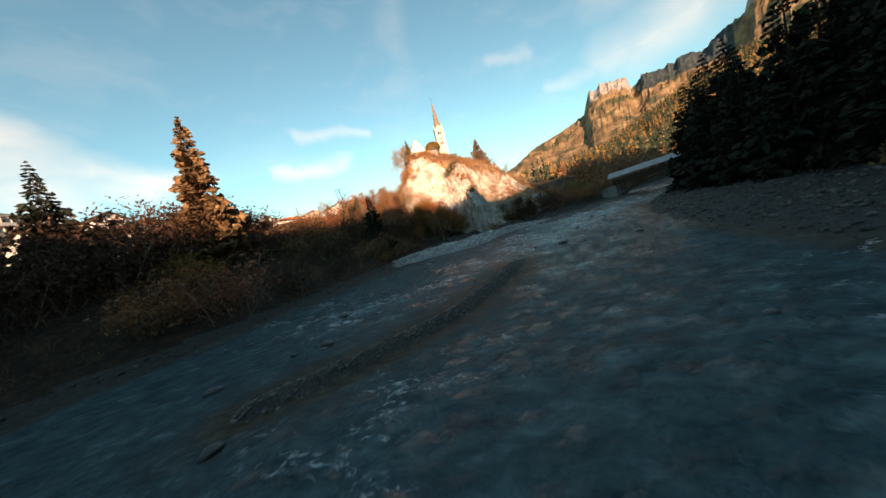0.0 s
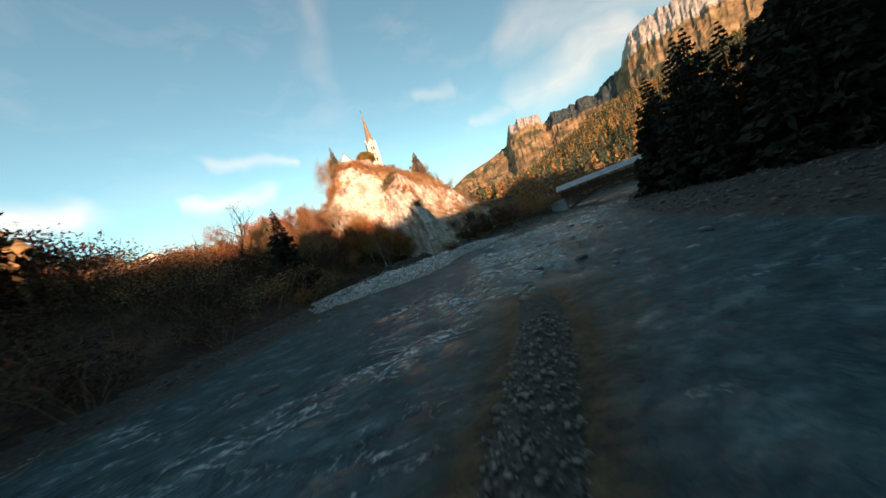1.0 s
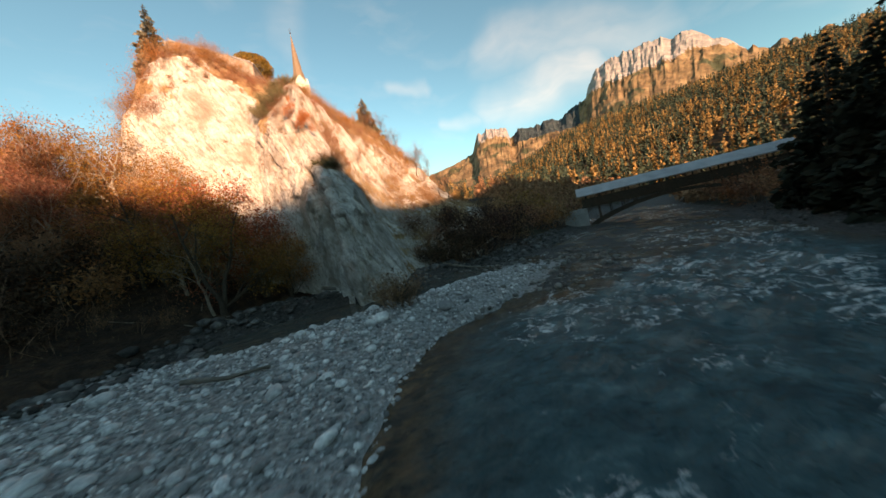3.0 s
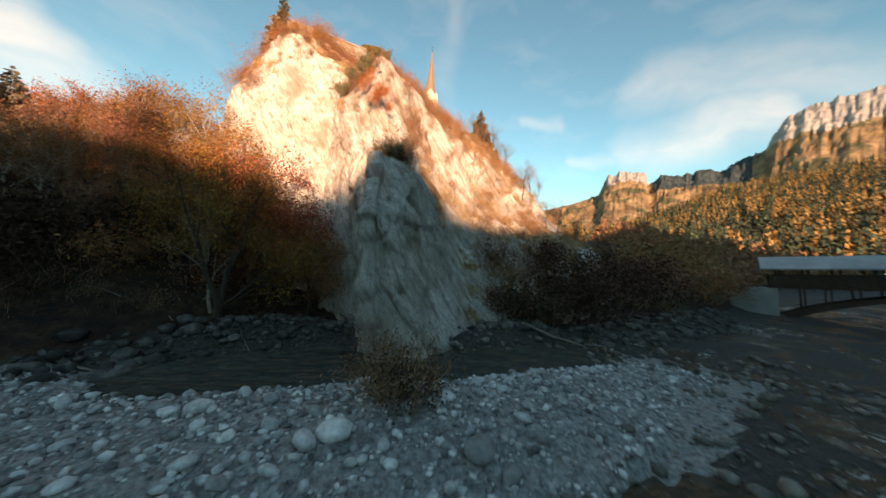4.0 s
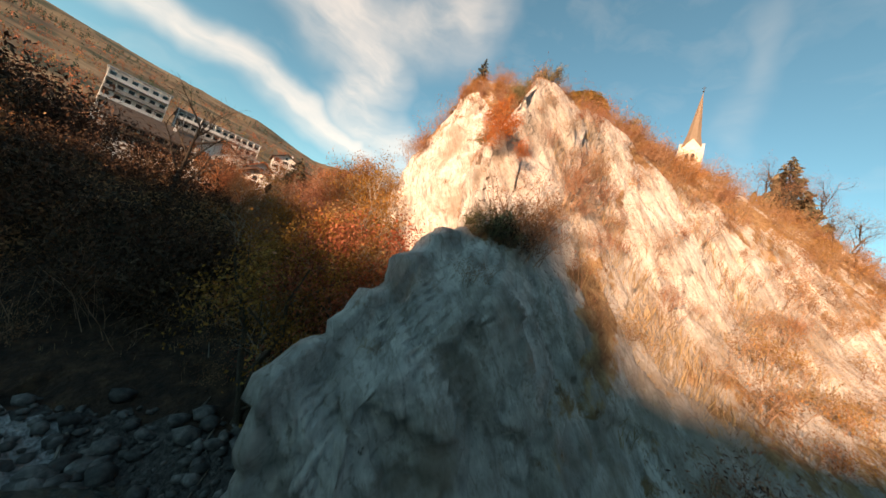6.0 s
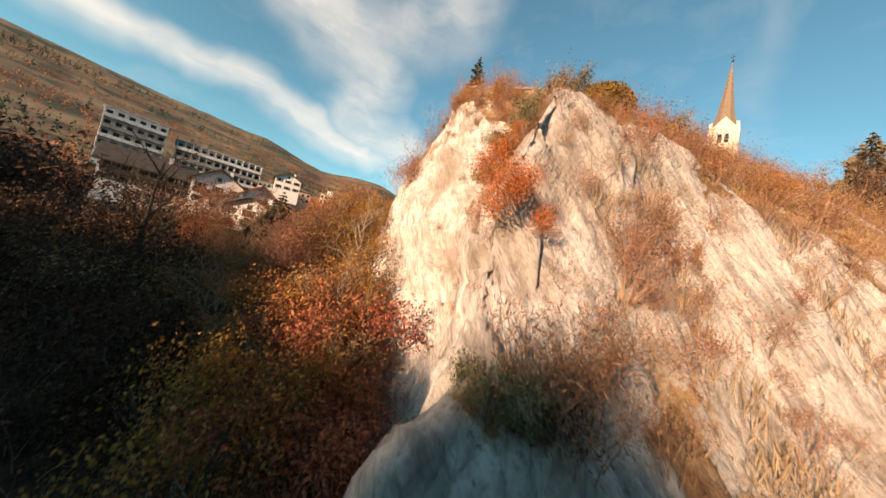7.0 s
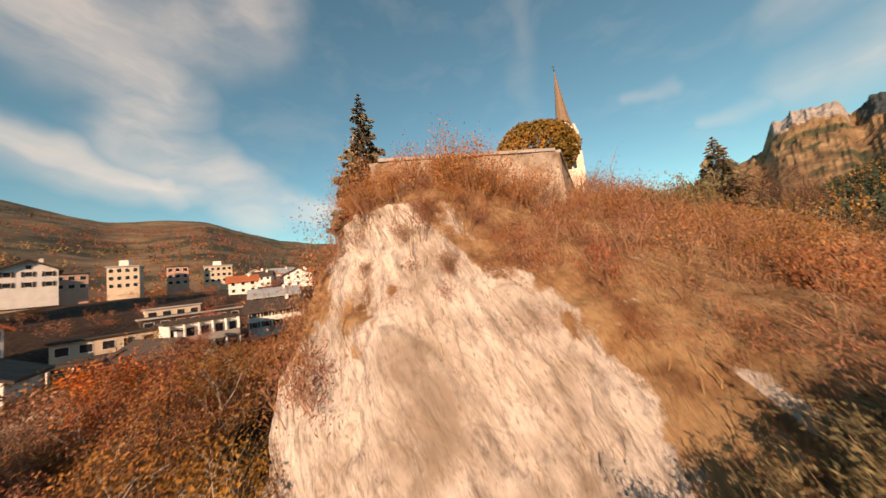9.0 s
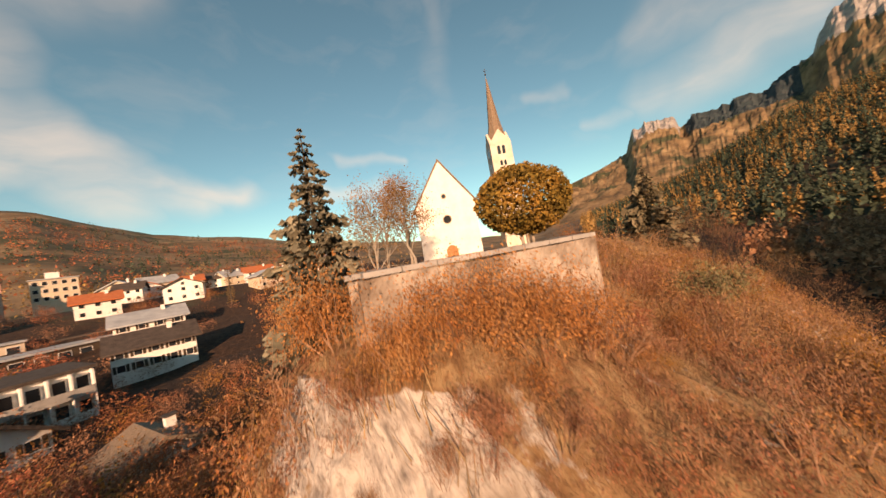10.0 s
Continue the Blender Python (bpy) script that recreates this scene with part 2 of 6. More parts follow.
# Tones kept close together: haze over the far rock, put into its colour.
M["peak"] = material("pale_dolomite", [(0.17, 0.158, 0.16), (0.25, 0.228, 0.222), (0.34, 0.308, 0.296)], 0.012, 10, 0.95, 1.0, 0.02, stretch=(1, 1, 2.5))
M["hill"] = material("autumn_hillside", [(0.065, 0.045, 0.028), (0.17, 0.108, 0.06), (0.28, 0.19, 0.11)], 0.012, 10, 0.95, 1.0, 0.05,
                     second=(0.045, 0.05, 0.028), second_scale=0.008, second_at=(0.55, 0.64))
# Dark tones stand in for the shadow between larches and spruces.
M["forest_floor"] = material("shade_dark_forest_floor", [(0.02, 0.014, 0.008), (0.05, 0.032, 0.016), (0.10, 0.06, 0.028)], 0.05, 8, 0.95, 0.8, 0.2)
# Bluish dark tint puts shadow and distance haze into this spruce wood.
M["far_wood"] = material("distant_hazed_spruce_wood", [(0.014, 0.024, 0.030), (0.03, 0.044, 0.05), (0.05, 0.06, 0.064)], 0.02, 10, 0.95, 0.8, 0.06)
glass = bpy.data.materials.new("dark_window_glass")
glass.use_nodes = True
gb = glass.node_tree.nodes["Principled BSDF"]
gb.inputs["Base Color"].default_value, gb.inputs["Roughness"].default_value = (0.02, 0.025, 0.03, 1), 0.08
M["glass"] = glass


def water_material():
    """Teal water over a riverbed with sky glints painted in, brown where it is shallow, with thin broken crests of
    foam.
    """
    m = bpy.data.materials.new("river_water")
    m.use_nodes = True
    n, l = m.node_tree.nodes, m.node_tree.links
    b = n["Principled BSDF"]
    b.inputs["IOR"].default_value = 1.33
    co = n.new("ShaderNodeTexCoord")
    mp = n.new("ShaderNodeMapping")
    mp.inputs["Rotation"].default_value = (0, 0, radians(-30))
    mp.inputs["Scale"].default_value = (0.6, 1.0, 1.0)
    l.new(co.outputs["Object"], mp.inputs["Vector"])

    def tex(scale, detail, rough=0.6, twist=0.0):
        t = n.new("ShaderNodeTexNoise")
        t.inputs["Scale"].default_value, t.inputs["Detail"].default_value, t.inputs["Roughness"].default_value = scale, detail, rough
        t.inputs["Distortion"].default_value = twist
        l.new(mp.outputs["Vector"], t.inputs["Vector"])
        return t.outputs["Fac"]

    def calc(op, a, c, d=None):
        x = n.new("ShaderNodeMath")
        x.operation = op
        for k, v in enumerate((a, c, d)):
            if v is None:
                continue
            if isinstance(v, float):
                x.inputs[k].default_value = v
            else:
                l.new(v, x.inputs[k])
        return x.outputs[0]

    def attribute(name):
        t = n.new("ShaderNodeAttribute")
        t.attribute_name = name
        return t.outputs["Fac"]

    def spread(v, lo, hi, to_lo=0.0, to_hi=1.0):
        r = n.new("ShaderNodeMapRange")
        for k, q in (("From Min", lo), ("From Max", hi), ("To Min", to_lo), ("To Max", to_hi)):
            r.inputs[k].default_value = q
        l.new(v, r.inputs["Value"])
        return r.outputs[0]
    crest = calc("ABSOLUTE", calc("SUBTRACT", tex(1.0, 5.0, 0.62, 0.6), 0.5), 0.0)
    width = calc("MULTIPLY_ADD", attribute("foam"), 0.078, calc("MULTIPLY_ADD", tex(0.5, 3.0), 0.16, -0.105))
    line = spread(calc("SUBTRACT", width, crest), 0.0, 0.03)
    broken = spread(tex(3.4, 6.0, 0.7), 0.42, 0.60)
    foam = calc("MULTIPLY", line, broken)
    # Teal tones; the lighter ones paint sky reflected on the ripples.
    bed_glint = n.new("ShaderNodeValToRGB")
    el = bed_glint.color_ramp.elements
    el[0].position, el[1].position = 0.34, 0.72
    el[0].color, el[1].color = (0.012, 0.060, 0.076, 1), (0.13, 0.27, 0.29, 1)
    mid = el.new(0.55)
    mid.color = (0.042, 0.13, 0.148, 1)
    l.new(tex(0.9, 9.0, 0.7), bed_glint.inputs["Fac"])
    brown = n.new("ShaderNodeValToRGB")
    el = brown.color_ramp.elements
    el[0].position, el[1].position = 0.38, 0.66
    el[0].color, el[1].color = (0.038, 0.034, 0.028, 1), (0.20, 0.115, 0.062, 1)
    l.new(tex(2.2, 8.0, 0.7), brown.inputs["Fac"])
    ms, mf = n.new("ShaderNodeMixRGB"), n.new("ShaderNodeMixRGB")
    l.new(attribute("shallow"), ms.inputs[0])
    l.new(bed_glint.outputs["Color"], ms.inputs[1])
    l.new(brown.outputs["Color"], ms.inputs[2])
    l.new(foam, mf.inputs[0])
    l.new(ms.outputs[0], mf.inputs[1])
    mf.inputs[2].default_value = (0.78, 0.84, 0.86, 1)
    l.new(mf.outputs[0], b.inputs["Base Color"])
    l.new(spread(foam, 0.0, 1.0, 0.15, 0.8), b.inputs["Roughness"])
    waves = calc("MULTIPLY_ADD", tex(4.5, 6.0, 0.6), 0.35, tex(1.5, 6.0, 0.6, 0.6))
    bp = n.new("ShaderNodeBump")
    bp.inputs["Strength"].default_value, bp.inputs["Distance"].default_value = 1.0, 0.9
    l.new(waves, bp.inputs["Height"])
    l.new(bp.outputs["Normal"], b.inputs["Normal"])
    return m


M["water"] = water_material()


def crag_material():
    """Pale rock where it is steep, brown turf and litter where it lies flatter."""
    m = bpy.data.materials.new("crag_rock_and_turf")
    m.use_nodes = True
    n, l = m.node_tree.nodes, m.node_tree.links
    b = n["Principled BSDF"]
    b.inputs["Roughness"].default_value, b.inputs["Specular IOR Level"].default_value = 0.92, 0.25
    co = n.new("ShaderNodeTexCoord")

    # the beds dip steeply to the east: turned so that z runs down the dip
    dip = n.new("ShaderNodeMapping")
    dip.inputs["Rotation"].default_value = Vector((-0.47, -0.27, 0.84)).rotation_difference(Vector((0, 0, 1))).to_euler()
    l.new(co.outputs["Object"], dip.inputs["Vector"])

    def noise_tex(scale, detail, stretch=(1, 1, 1), rough=0.62):
        mp = n.new("ShaderNodeMapping")
        mp.inputs["Scale"].default_value = stretch
        l.new(dip.outputs["Vector"], mp.inputs["Vector"])
        t = n.new("ShaderNodeTexNoise")
        t.inputs["Scale"].default_value, t.inputs["Detail"].default_value, t.inputs["Roughness"].default_value = scale, detail, rough
        l.new(mp.outputs["Vector"], t.inputs["Vector"])
        return t.outputs["Fac"]

    def ramped(fac, stops):
        r = n.new("ShaderNodeValToRGB")
        for i, (p, c) in enumerate(stops):
            e = r.color_ramp.elements[i] if i < 2 else r.color_ramp.elements.new(p)
            e.position, e.color = p, (*c, 1)
        l.new(fac, r.inputs["Fac"])
        return r.outputs["Color"]

    def mixed(fac, a, c):
        x = n.new("ShaderNodeMixRGB")
        l.new(fac, x.inputs[0])
        l.new(a, x.inputs[1])
        if isinstance(c, tuple):
            x.inputs[2].default_value = (*c, 1)
        else:
            l.new(c, x.inputs[2])
        return x.outputs[0]
    beds = noise_tex(1.1, 11, (2.8, 1.6, 0.36), 0.7)
    rock = ramped(beds, ((0.30, (0.17, 0.152, 0.14)), (0.42, (0.45, 0.41, 0.375)), (0.55, (0.71, 0.665, 0.615)), (0.72, (0.58, 0.53, 0.48))))
    lichen = ramped(noise_tex(0.35, 8), ((0.46, (0, 0, 0)), (0.62, (0.8, 0.8, 0.8))))
    rock = mixed(lichen, rock, (0.27, 0.215, 0.165))
    pits = ramped(noise_tex(2.6, 5, (1.5, 1.5, 0.8)), ((0.28, (1, 1, 1)), (0.33, (0, 0, 0))))
    rock = mixed(pits, rock, (0.13, 0.10, 0.075))
    speck = ramped(noise_tex(5.5, 8, (1.6, 1.2, 0.6), 0.7), ((0.36, (0.7, 0.7, 0.7)), (0.46, (0, 0, 0))))
    rock = mixed(speck, rock, (0.24, 0.19, 0.15))
    # Grey stain patches; their weight also puts shade into the lower rock's colour.
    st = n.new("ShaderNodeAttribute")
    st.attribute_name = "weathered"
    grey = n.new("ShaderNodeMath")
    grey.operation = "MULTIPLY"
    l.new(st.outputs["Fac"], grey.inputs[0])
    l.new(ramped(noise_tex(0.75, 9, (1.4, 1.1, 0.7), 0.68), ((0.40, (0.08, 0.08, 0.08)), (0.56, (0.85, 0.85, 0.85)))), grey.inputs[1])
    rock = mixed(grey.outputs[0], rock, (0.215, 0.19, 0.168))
    cm = n.new("ShaderNodeMapping")
    cm.inputs["Scale"].default_value = (1.5, 0.9, 0.36)
    l.new(dip.outputs["Vector"], cm.inputs["Vector"])
    vo = n.new("ShaderNodeTexVoronoi")
    vo.feature = "DISTANCE_TO_EDGE"
    vo.inputs["Scale"].default_value = 0.9
    l.new(cm.outputs["Vector"], vo.inputs["Vector"])
    crack = ramped(vo.outputs["Distance"], ((0.0, (0.35, 0.35, 0.35)), (0.02, (0, 0, 0))))
    rock = mixed(crack, rock, (0.20, 0.16, 0.125))
    turf = ramped(noise_tex(1.7, 8), ((0.33, (0.15, 0.075, 0.04)), (0.48, (0.28, 0.165, 0.085)), (0.62, (0.40, 0.27, 0.15)), (0.72, (0.32, 0.16, 0.08))))
    tu = n.new("ShaderNodeAttribute")
    tu.attribute_name = "turf"
    ad = n.new("ShaderNodeMath")
    ad.operation = "MULTIPLY_ADD"
    ad.inputs[1].default_value = 1.5
    l.new(noise_tex(1.5, 10, (1.3, 1.1, 0.8), 0.75), ad.inputs[0])
    l.new(tu.outputs["Fac"], ad.inputs[2])
    hf = n.new("ShaderNodeMath")
    hf.operation = "MULTIPLY"
    hf.inputs[1].default_value = 0.5
    l.new(ad.outputs[0], hf.inputs[0])
    fac = ramped(hf.outputs[0], ((0.72, (0, 0, 0)), (0.80, (1, 1, 1))))
    l.new(mixed(fac, rock, turf), b.inputs["Base Color"])
    bp = n.new("ShaderNodeBump")
    bp.inputs["Strength"].default_value, bp.inputs["Distance"].default_value = 1.0, 0.2
    l.new(noise_tex(2.6, 12, (2.4, 1.2, 0.5), 0.72), bp.inputs["Height"])
    l.new(bp.outputs["Normal"], b.inputs["Normal"])
    return m


M["crag"] = crag_material()

# ---- mesh helpers ----
def mesh_of(name, verts, faces, mats, smooth=True, index=None):
    me = bpy.data.meshes.new(name)
    me.from_pydata(verts, [], faces)
    for m in (mats if isinstance(mats, (list, tuple)) else [mats]):
        me.materials.append(m)
    if index is not None:
        me.polygons.foreach_set("material_index", index)
    if smooth:
        me.polygons.foreach_set("use_smooth", [True] * len(me.polygons))
    me.update()
    return me


def part(name, bm, mat, parent, label=""):
    me = bpy.data.meshes.new(name)
    bm.to_mesh(me)
    bm.free()
    me.materials.append(mat)
    ob = new(name, me)
    ob.parent = parent
    return tagged(ob, label)


def empty(name, m, label, category, group="", kind=""):
    ob = new(name)
    ob.matrix_basis = m
    return tagged(ob, label, category, group, kind)


def box(bm, x0, y0, z0, x1, y1, z1):
    v = [bm.verts.new(p) for p in ((x0, y0, z0), (x1, y0, z0), (x1, y1, z0), (x0, y1, z0), (x0, y0, z1), (x1, y0, z1), (x1, y1, z1), (x0, y1, z1))]
    for f in ((0, 3, 2, 1), (4, 5, 6, 7), (0, 1, 5, 4), (1, 2, 6, 5), (2, 3, 7, 6), (3, 0, 4, 7)):
        bm.faces.new([v[i] for i in f])


def box_bm(*b):
    bm = bmesh.new()
    box(bm, *b)
    return bm


def prism_bm(poly, axis, a, b):
    """The polygon, given in the plane across the axis (0, 1 or 2), drawn out from a to b."""
    bm = bmesh.new()
    rings = []
    for t in (a, b):
        ring = []
        for p, q in poly:
            c = [p, q]
            c.insert(axis, t)
            ring.append(bm.verts.new(c))
        rings.append(ring)
    n = len(poly)
    bm.faces.new(rings[0][::-1])
    bm.faces.new(rings[1])
    for i in range(n):
        bm.faces.new((rings[0][i], rings[0][(i + 1) % n], rings[1][(i + 1) % n], rings[1][i]))
    bmesh.ops.recalc_face_normals(bm, faces=bm.faces)
    return bm


def fractal(x, y, z=None, seed=0, octaves=4, gain=0.5, lac=2.0):
    """Value noise on numpy arrays, about -1 to 1."""
    if z is None:
        z = np.zeros_like(x)
    total, amp, norm = np.zeros_like(x, dtype=float), 1.0, 0.0
    for o in range(octaves):
        k = lac ** o
        px, py, pz = x * k + 17.3 * o + seed * 7.7, y * k - 9.1 * o + seed * 3.1, z * k + 4.7 * o
        ix, iy, iz = np.floor(px), np.floor(py), np.floor(pz)
        fx, fy, fz = px - ix, py - iy, pz - iz
        fx, fy, fz = fx * fx * (3 - 2 * fx), fy * fy * (3 - 2 * fy), fz * fz * (3 - 2 * fz)

        def corner(a, b, c):
            h = np.sin((ix + a) * 127.1 + (iy + b) * 311.7 + (iz + c) * 74.7 + seed * 13.7) * 43758.5453
            return (h - np.floor(h)) * 2 - 1
        v = 0
        for a, wx in ((0, 1 - fx), (1, fx)):
            for b, wy in ((0, 1 - fy), (1, fy)):
                for c, wz in ((0, 1 - fz), (1, fz)):
                    v = v + corner(a, b, c) * wx * wy * wz
        total += v * amp
        norm += amp
        amp *= gain
    return total / norm


def line_distance(x, y, pts, closed=False):
    """Distance to a polyline, positive on its left side (inside a closed line drawn counter-clockwise)."""
    best, side = np.full(x.shape, 1e9), np.ones(x.shape)
    segs = list(zip(pts, pts[1:] + pts[:1])) if closed else list(zip(pts, pts[1:]))
    inside = np.zeros(x.shape, bool)
    for (ax, ay), (bx, by) in segs:
        dx, dy = bx - ax, by - ay
        t = np.clip(((x - ax) * dx + (y - ay) * dy) / (dx * dx + dy * dy), 0, 1)
        d = np.hypot(x - ax - t * dx, y - ay - t * dy)
        s = np.sign(dx * (y - ay) - dy * (x - ax))
        near = d < best - 1e-9
        best = np.where(near, d, best)
        side = np.where(near, s, side)
        if closed:
            cross = ((ay > y) != (by > y)) & (x < (bx - ax) * (y - ay) / (by - ay + 1e-12) + ax)
            inside ^= cross
    if closed:
        return np.where(inside, best, -best)
    return best * np.where(side == 0, 1, side)


# ---- the lie of the land ----
LEFT_BANK = [(-70, -120), (-38, -40), (-29, 0), (-27, 18), (-16, 37), (-9, 51), (-5, 63), (-2, 70), (3, 74), (12, 77), (26, 80.5), (38, 87), (51, 98), (64, 113), (100, 142), (220, 190)]
RIGHT_BANK = [(-20, -120), (6, -40), (16, -5), (20, 14), (22, 24), (25, 34), (28.5, 42), (34.5, 52), (46, 66), (66, 84), (96, 112), (150, 140), (240, 165)]
STRIPE = [(-8, 12.5), (-3, 15.8), (0.5, 18.8), (3, 22.8), (5.2, 26.5), (6.6, 29.5)]
POND = [(2.6, 69.0), (5.2, 70.3), (8, 71.5), (13, 72.3), (19, 75.0)]
BAR = [(-8, 52), (-3, 52.5), (3, 53), (7.2, 57), (8.8, 61), (11.5, 64.2), (15.5, 66), (20, 70), (25, 73.6), (22, 75), (16, 72.4), (11, 70.0), (6, 68.9), (1.0, 67.8), (-2.0, 68.4), (-6.5, 63.5), (-9.5, 56)]
# The crag by levels: ten matching corners along its front, from the gully round the spur to the sunny flank, then its back.
FRONT = {
    -1.5: [(-12, 81), (-7, 80), (-1, 79.5), (2.5, 79), (6.4, 76.6), (8.8, 71.4), (11.2, 71.9), (15.2, 77.5), (24, 81), (35, 89)],
    7: [(-13.6, 87.5), (-7.6, 82.4), (-1.1, 81.8), (2.3, 80.6), (5.4, 77.8), (8.2, 71.9), (9.3, 72.6), (12.0, 81), (18, 86), (31, 99)],
    9.3: [(-14.5, 91), (-7.8, 83.6), (-1.2, 82.4), (2.0, 81.6), (5.2, 78.3), (7.8, 74.3), (9.5, 75.4), (11.2, 81.8), (15.2, 87.2), (29, 104)],
    11.1: [(-13.8, 91.4), (-7.9, 83.8), (-1.0, 82.0), (2.0, 81.5), (5.0, 78.6), (7.3, 76.6), (8.7, 77.3), (10.1, 82), (14.4, 88.6), (27, 104.5)],
    15: [(-12.5, 92), (-8.0, 84.0), (-0.8, 81.8), (2.4, 81.8), (3.9, 79.3), (6.2, 77.9), (7.8, 79.9), (9.4, 84), (14, 90.5), (24, 105)],
    17.6: [(-11.5, 92), (-8.0, 84.2), (-1.6, 83.0), (1.8, 83.2), (4.5, 80.9), (6.5, 78.6), (7.6, 80.9), (9.0, 85), (12.4, 91), (22, 106)],
    19.0: [(-10.7, 92), (-7.6, 84.6), (-1.9, 83.3), (1.4, 83.5), (4.4, 82.1), (6.3, 79.5), (7.4, 82.0), (8.7, 86.8), (11.4, 91.7), (21, 107)],
    20.5: [(-9.8, 92), (-6.9, 85.0), (-2.3, 83.7), (0.8, 83.7), (3.0, 83.9), (4.8, 84.5), (6.6, 86.2), (8.3, 88.8), (10.4, 92.4), (20, 108)],
    24: [(-8, 93), (-6.2, 86.6), (-4.0, 84.6), (-2.2, 84.4), (-0.4, 86.2), (1.2, 89.2), (2.7, 90.6), (4.0, 92.6), (6.2, 96), (14, 110)],
    25.0: [(-6.5, 95), (-5.4, 89), (-3.9, 87.6), (-2.5, 88.0), (-0.8, 89.0), (0.8, 90.6), (2.0, 91.8), (3.4, 94), (5, 98), (11, 112)],
}
BACK = {-1.5: [(44, 106), (54, 128), (54, 162), (-14, 162), (-26, 120), (-20, 96)], 7: [(39, 119), (43, 159), (-11, 159), (-21, 120), (-17, 98)], 9.3: [(37, 122), (39, 158), (-10, 158), (-19.5, 120), (-16, 98)], 11.1: [(34, 122), (35, 157), (-9.6, 157), (-18, 120), (-15, 98)],
        15: [(29, 122), (30, 156), (-9, 156), (-16, 120), (-13, 98)], 17.6: [(26, 122), (27, 154), (-8.5, 154), (-15, 120), (-12, 98)], 19.0: [(24.5, 121.5), (25.5, 153), (-8.2, 153), (-14.5, 120), (-11.5, 98)],
        20.5: [(23, 121), (24, 152), (-8, 152), (-14, 120), (-11, 98)], 24: [(18, 122), (19, 150), (-7.5, 150), (-12, 120), (-9, 98)], 25.0: [(13, 140), (-6, 140), (-10, 115), (-7.5, 98)]}
CONTOURS = [(z, FRONT[z] + BACK[z]) for z in FRONT]


def rock_height(x, y):
    dist = [line_distance(x, y, c, True) for _, c in CONTOURS]
    h = np.where(dist[0] < 0, -1.5 + dist[0] * 1.5, -1.5)
    for k in range(len(CONTOURS) - 1):
        z0, z1 = CONTOURS[k][0], CONTOURS[k + 1][0]
        a, b = dist[k], -dist[k + 1]
        h = np.where((a >= 0) & (b > 0), z0 + (z1 - z0) * a / (a + b + 1e-9), h)
    return np.where(dist[-1] >= 0, CONTOURS[-1][0] + 0.03 * np.minimum(dist[-1], 8), h)


def ramp(v, pairs):
    return np.interp(v, [p[0] for p in pairs], [p[1] for p in pairs])


SKYLINE = [(-180, 9), (-150, 11), (-125, 14), (-105, 16.4), (-90, 16.0), (-80, 15.4), (-70, 13.2), (-60, 13.6), (-50, 10.2), (-40, 9.0), (-30, 7.0), (-10, 4), (8, 2.2), (16, 3.2), (22, 4.0), (31, 6.0), (43, 11.2), (57, 12.7), (70, 13.4), (95, 15), (120, 10), (150, 7), (180, 9)]


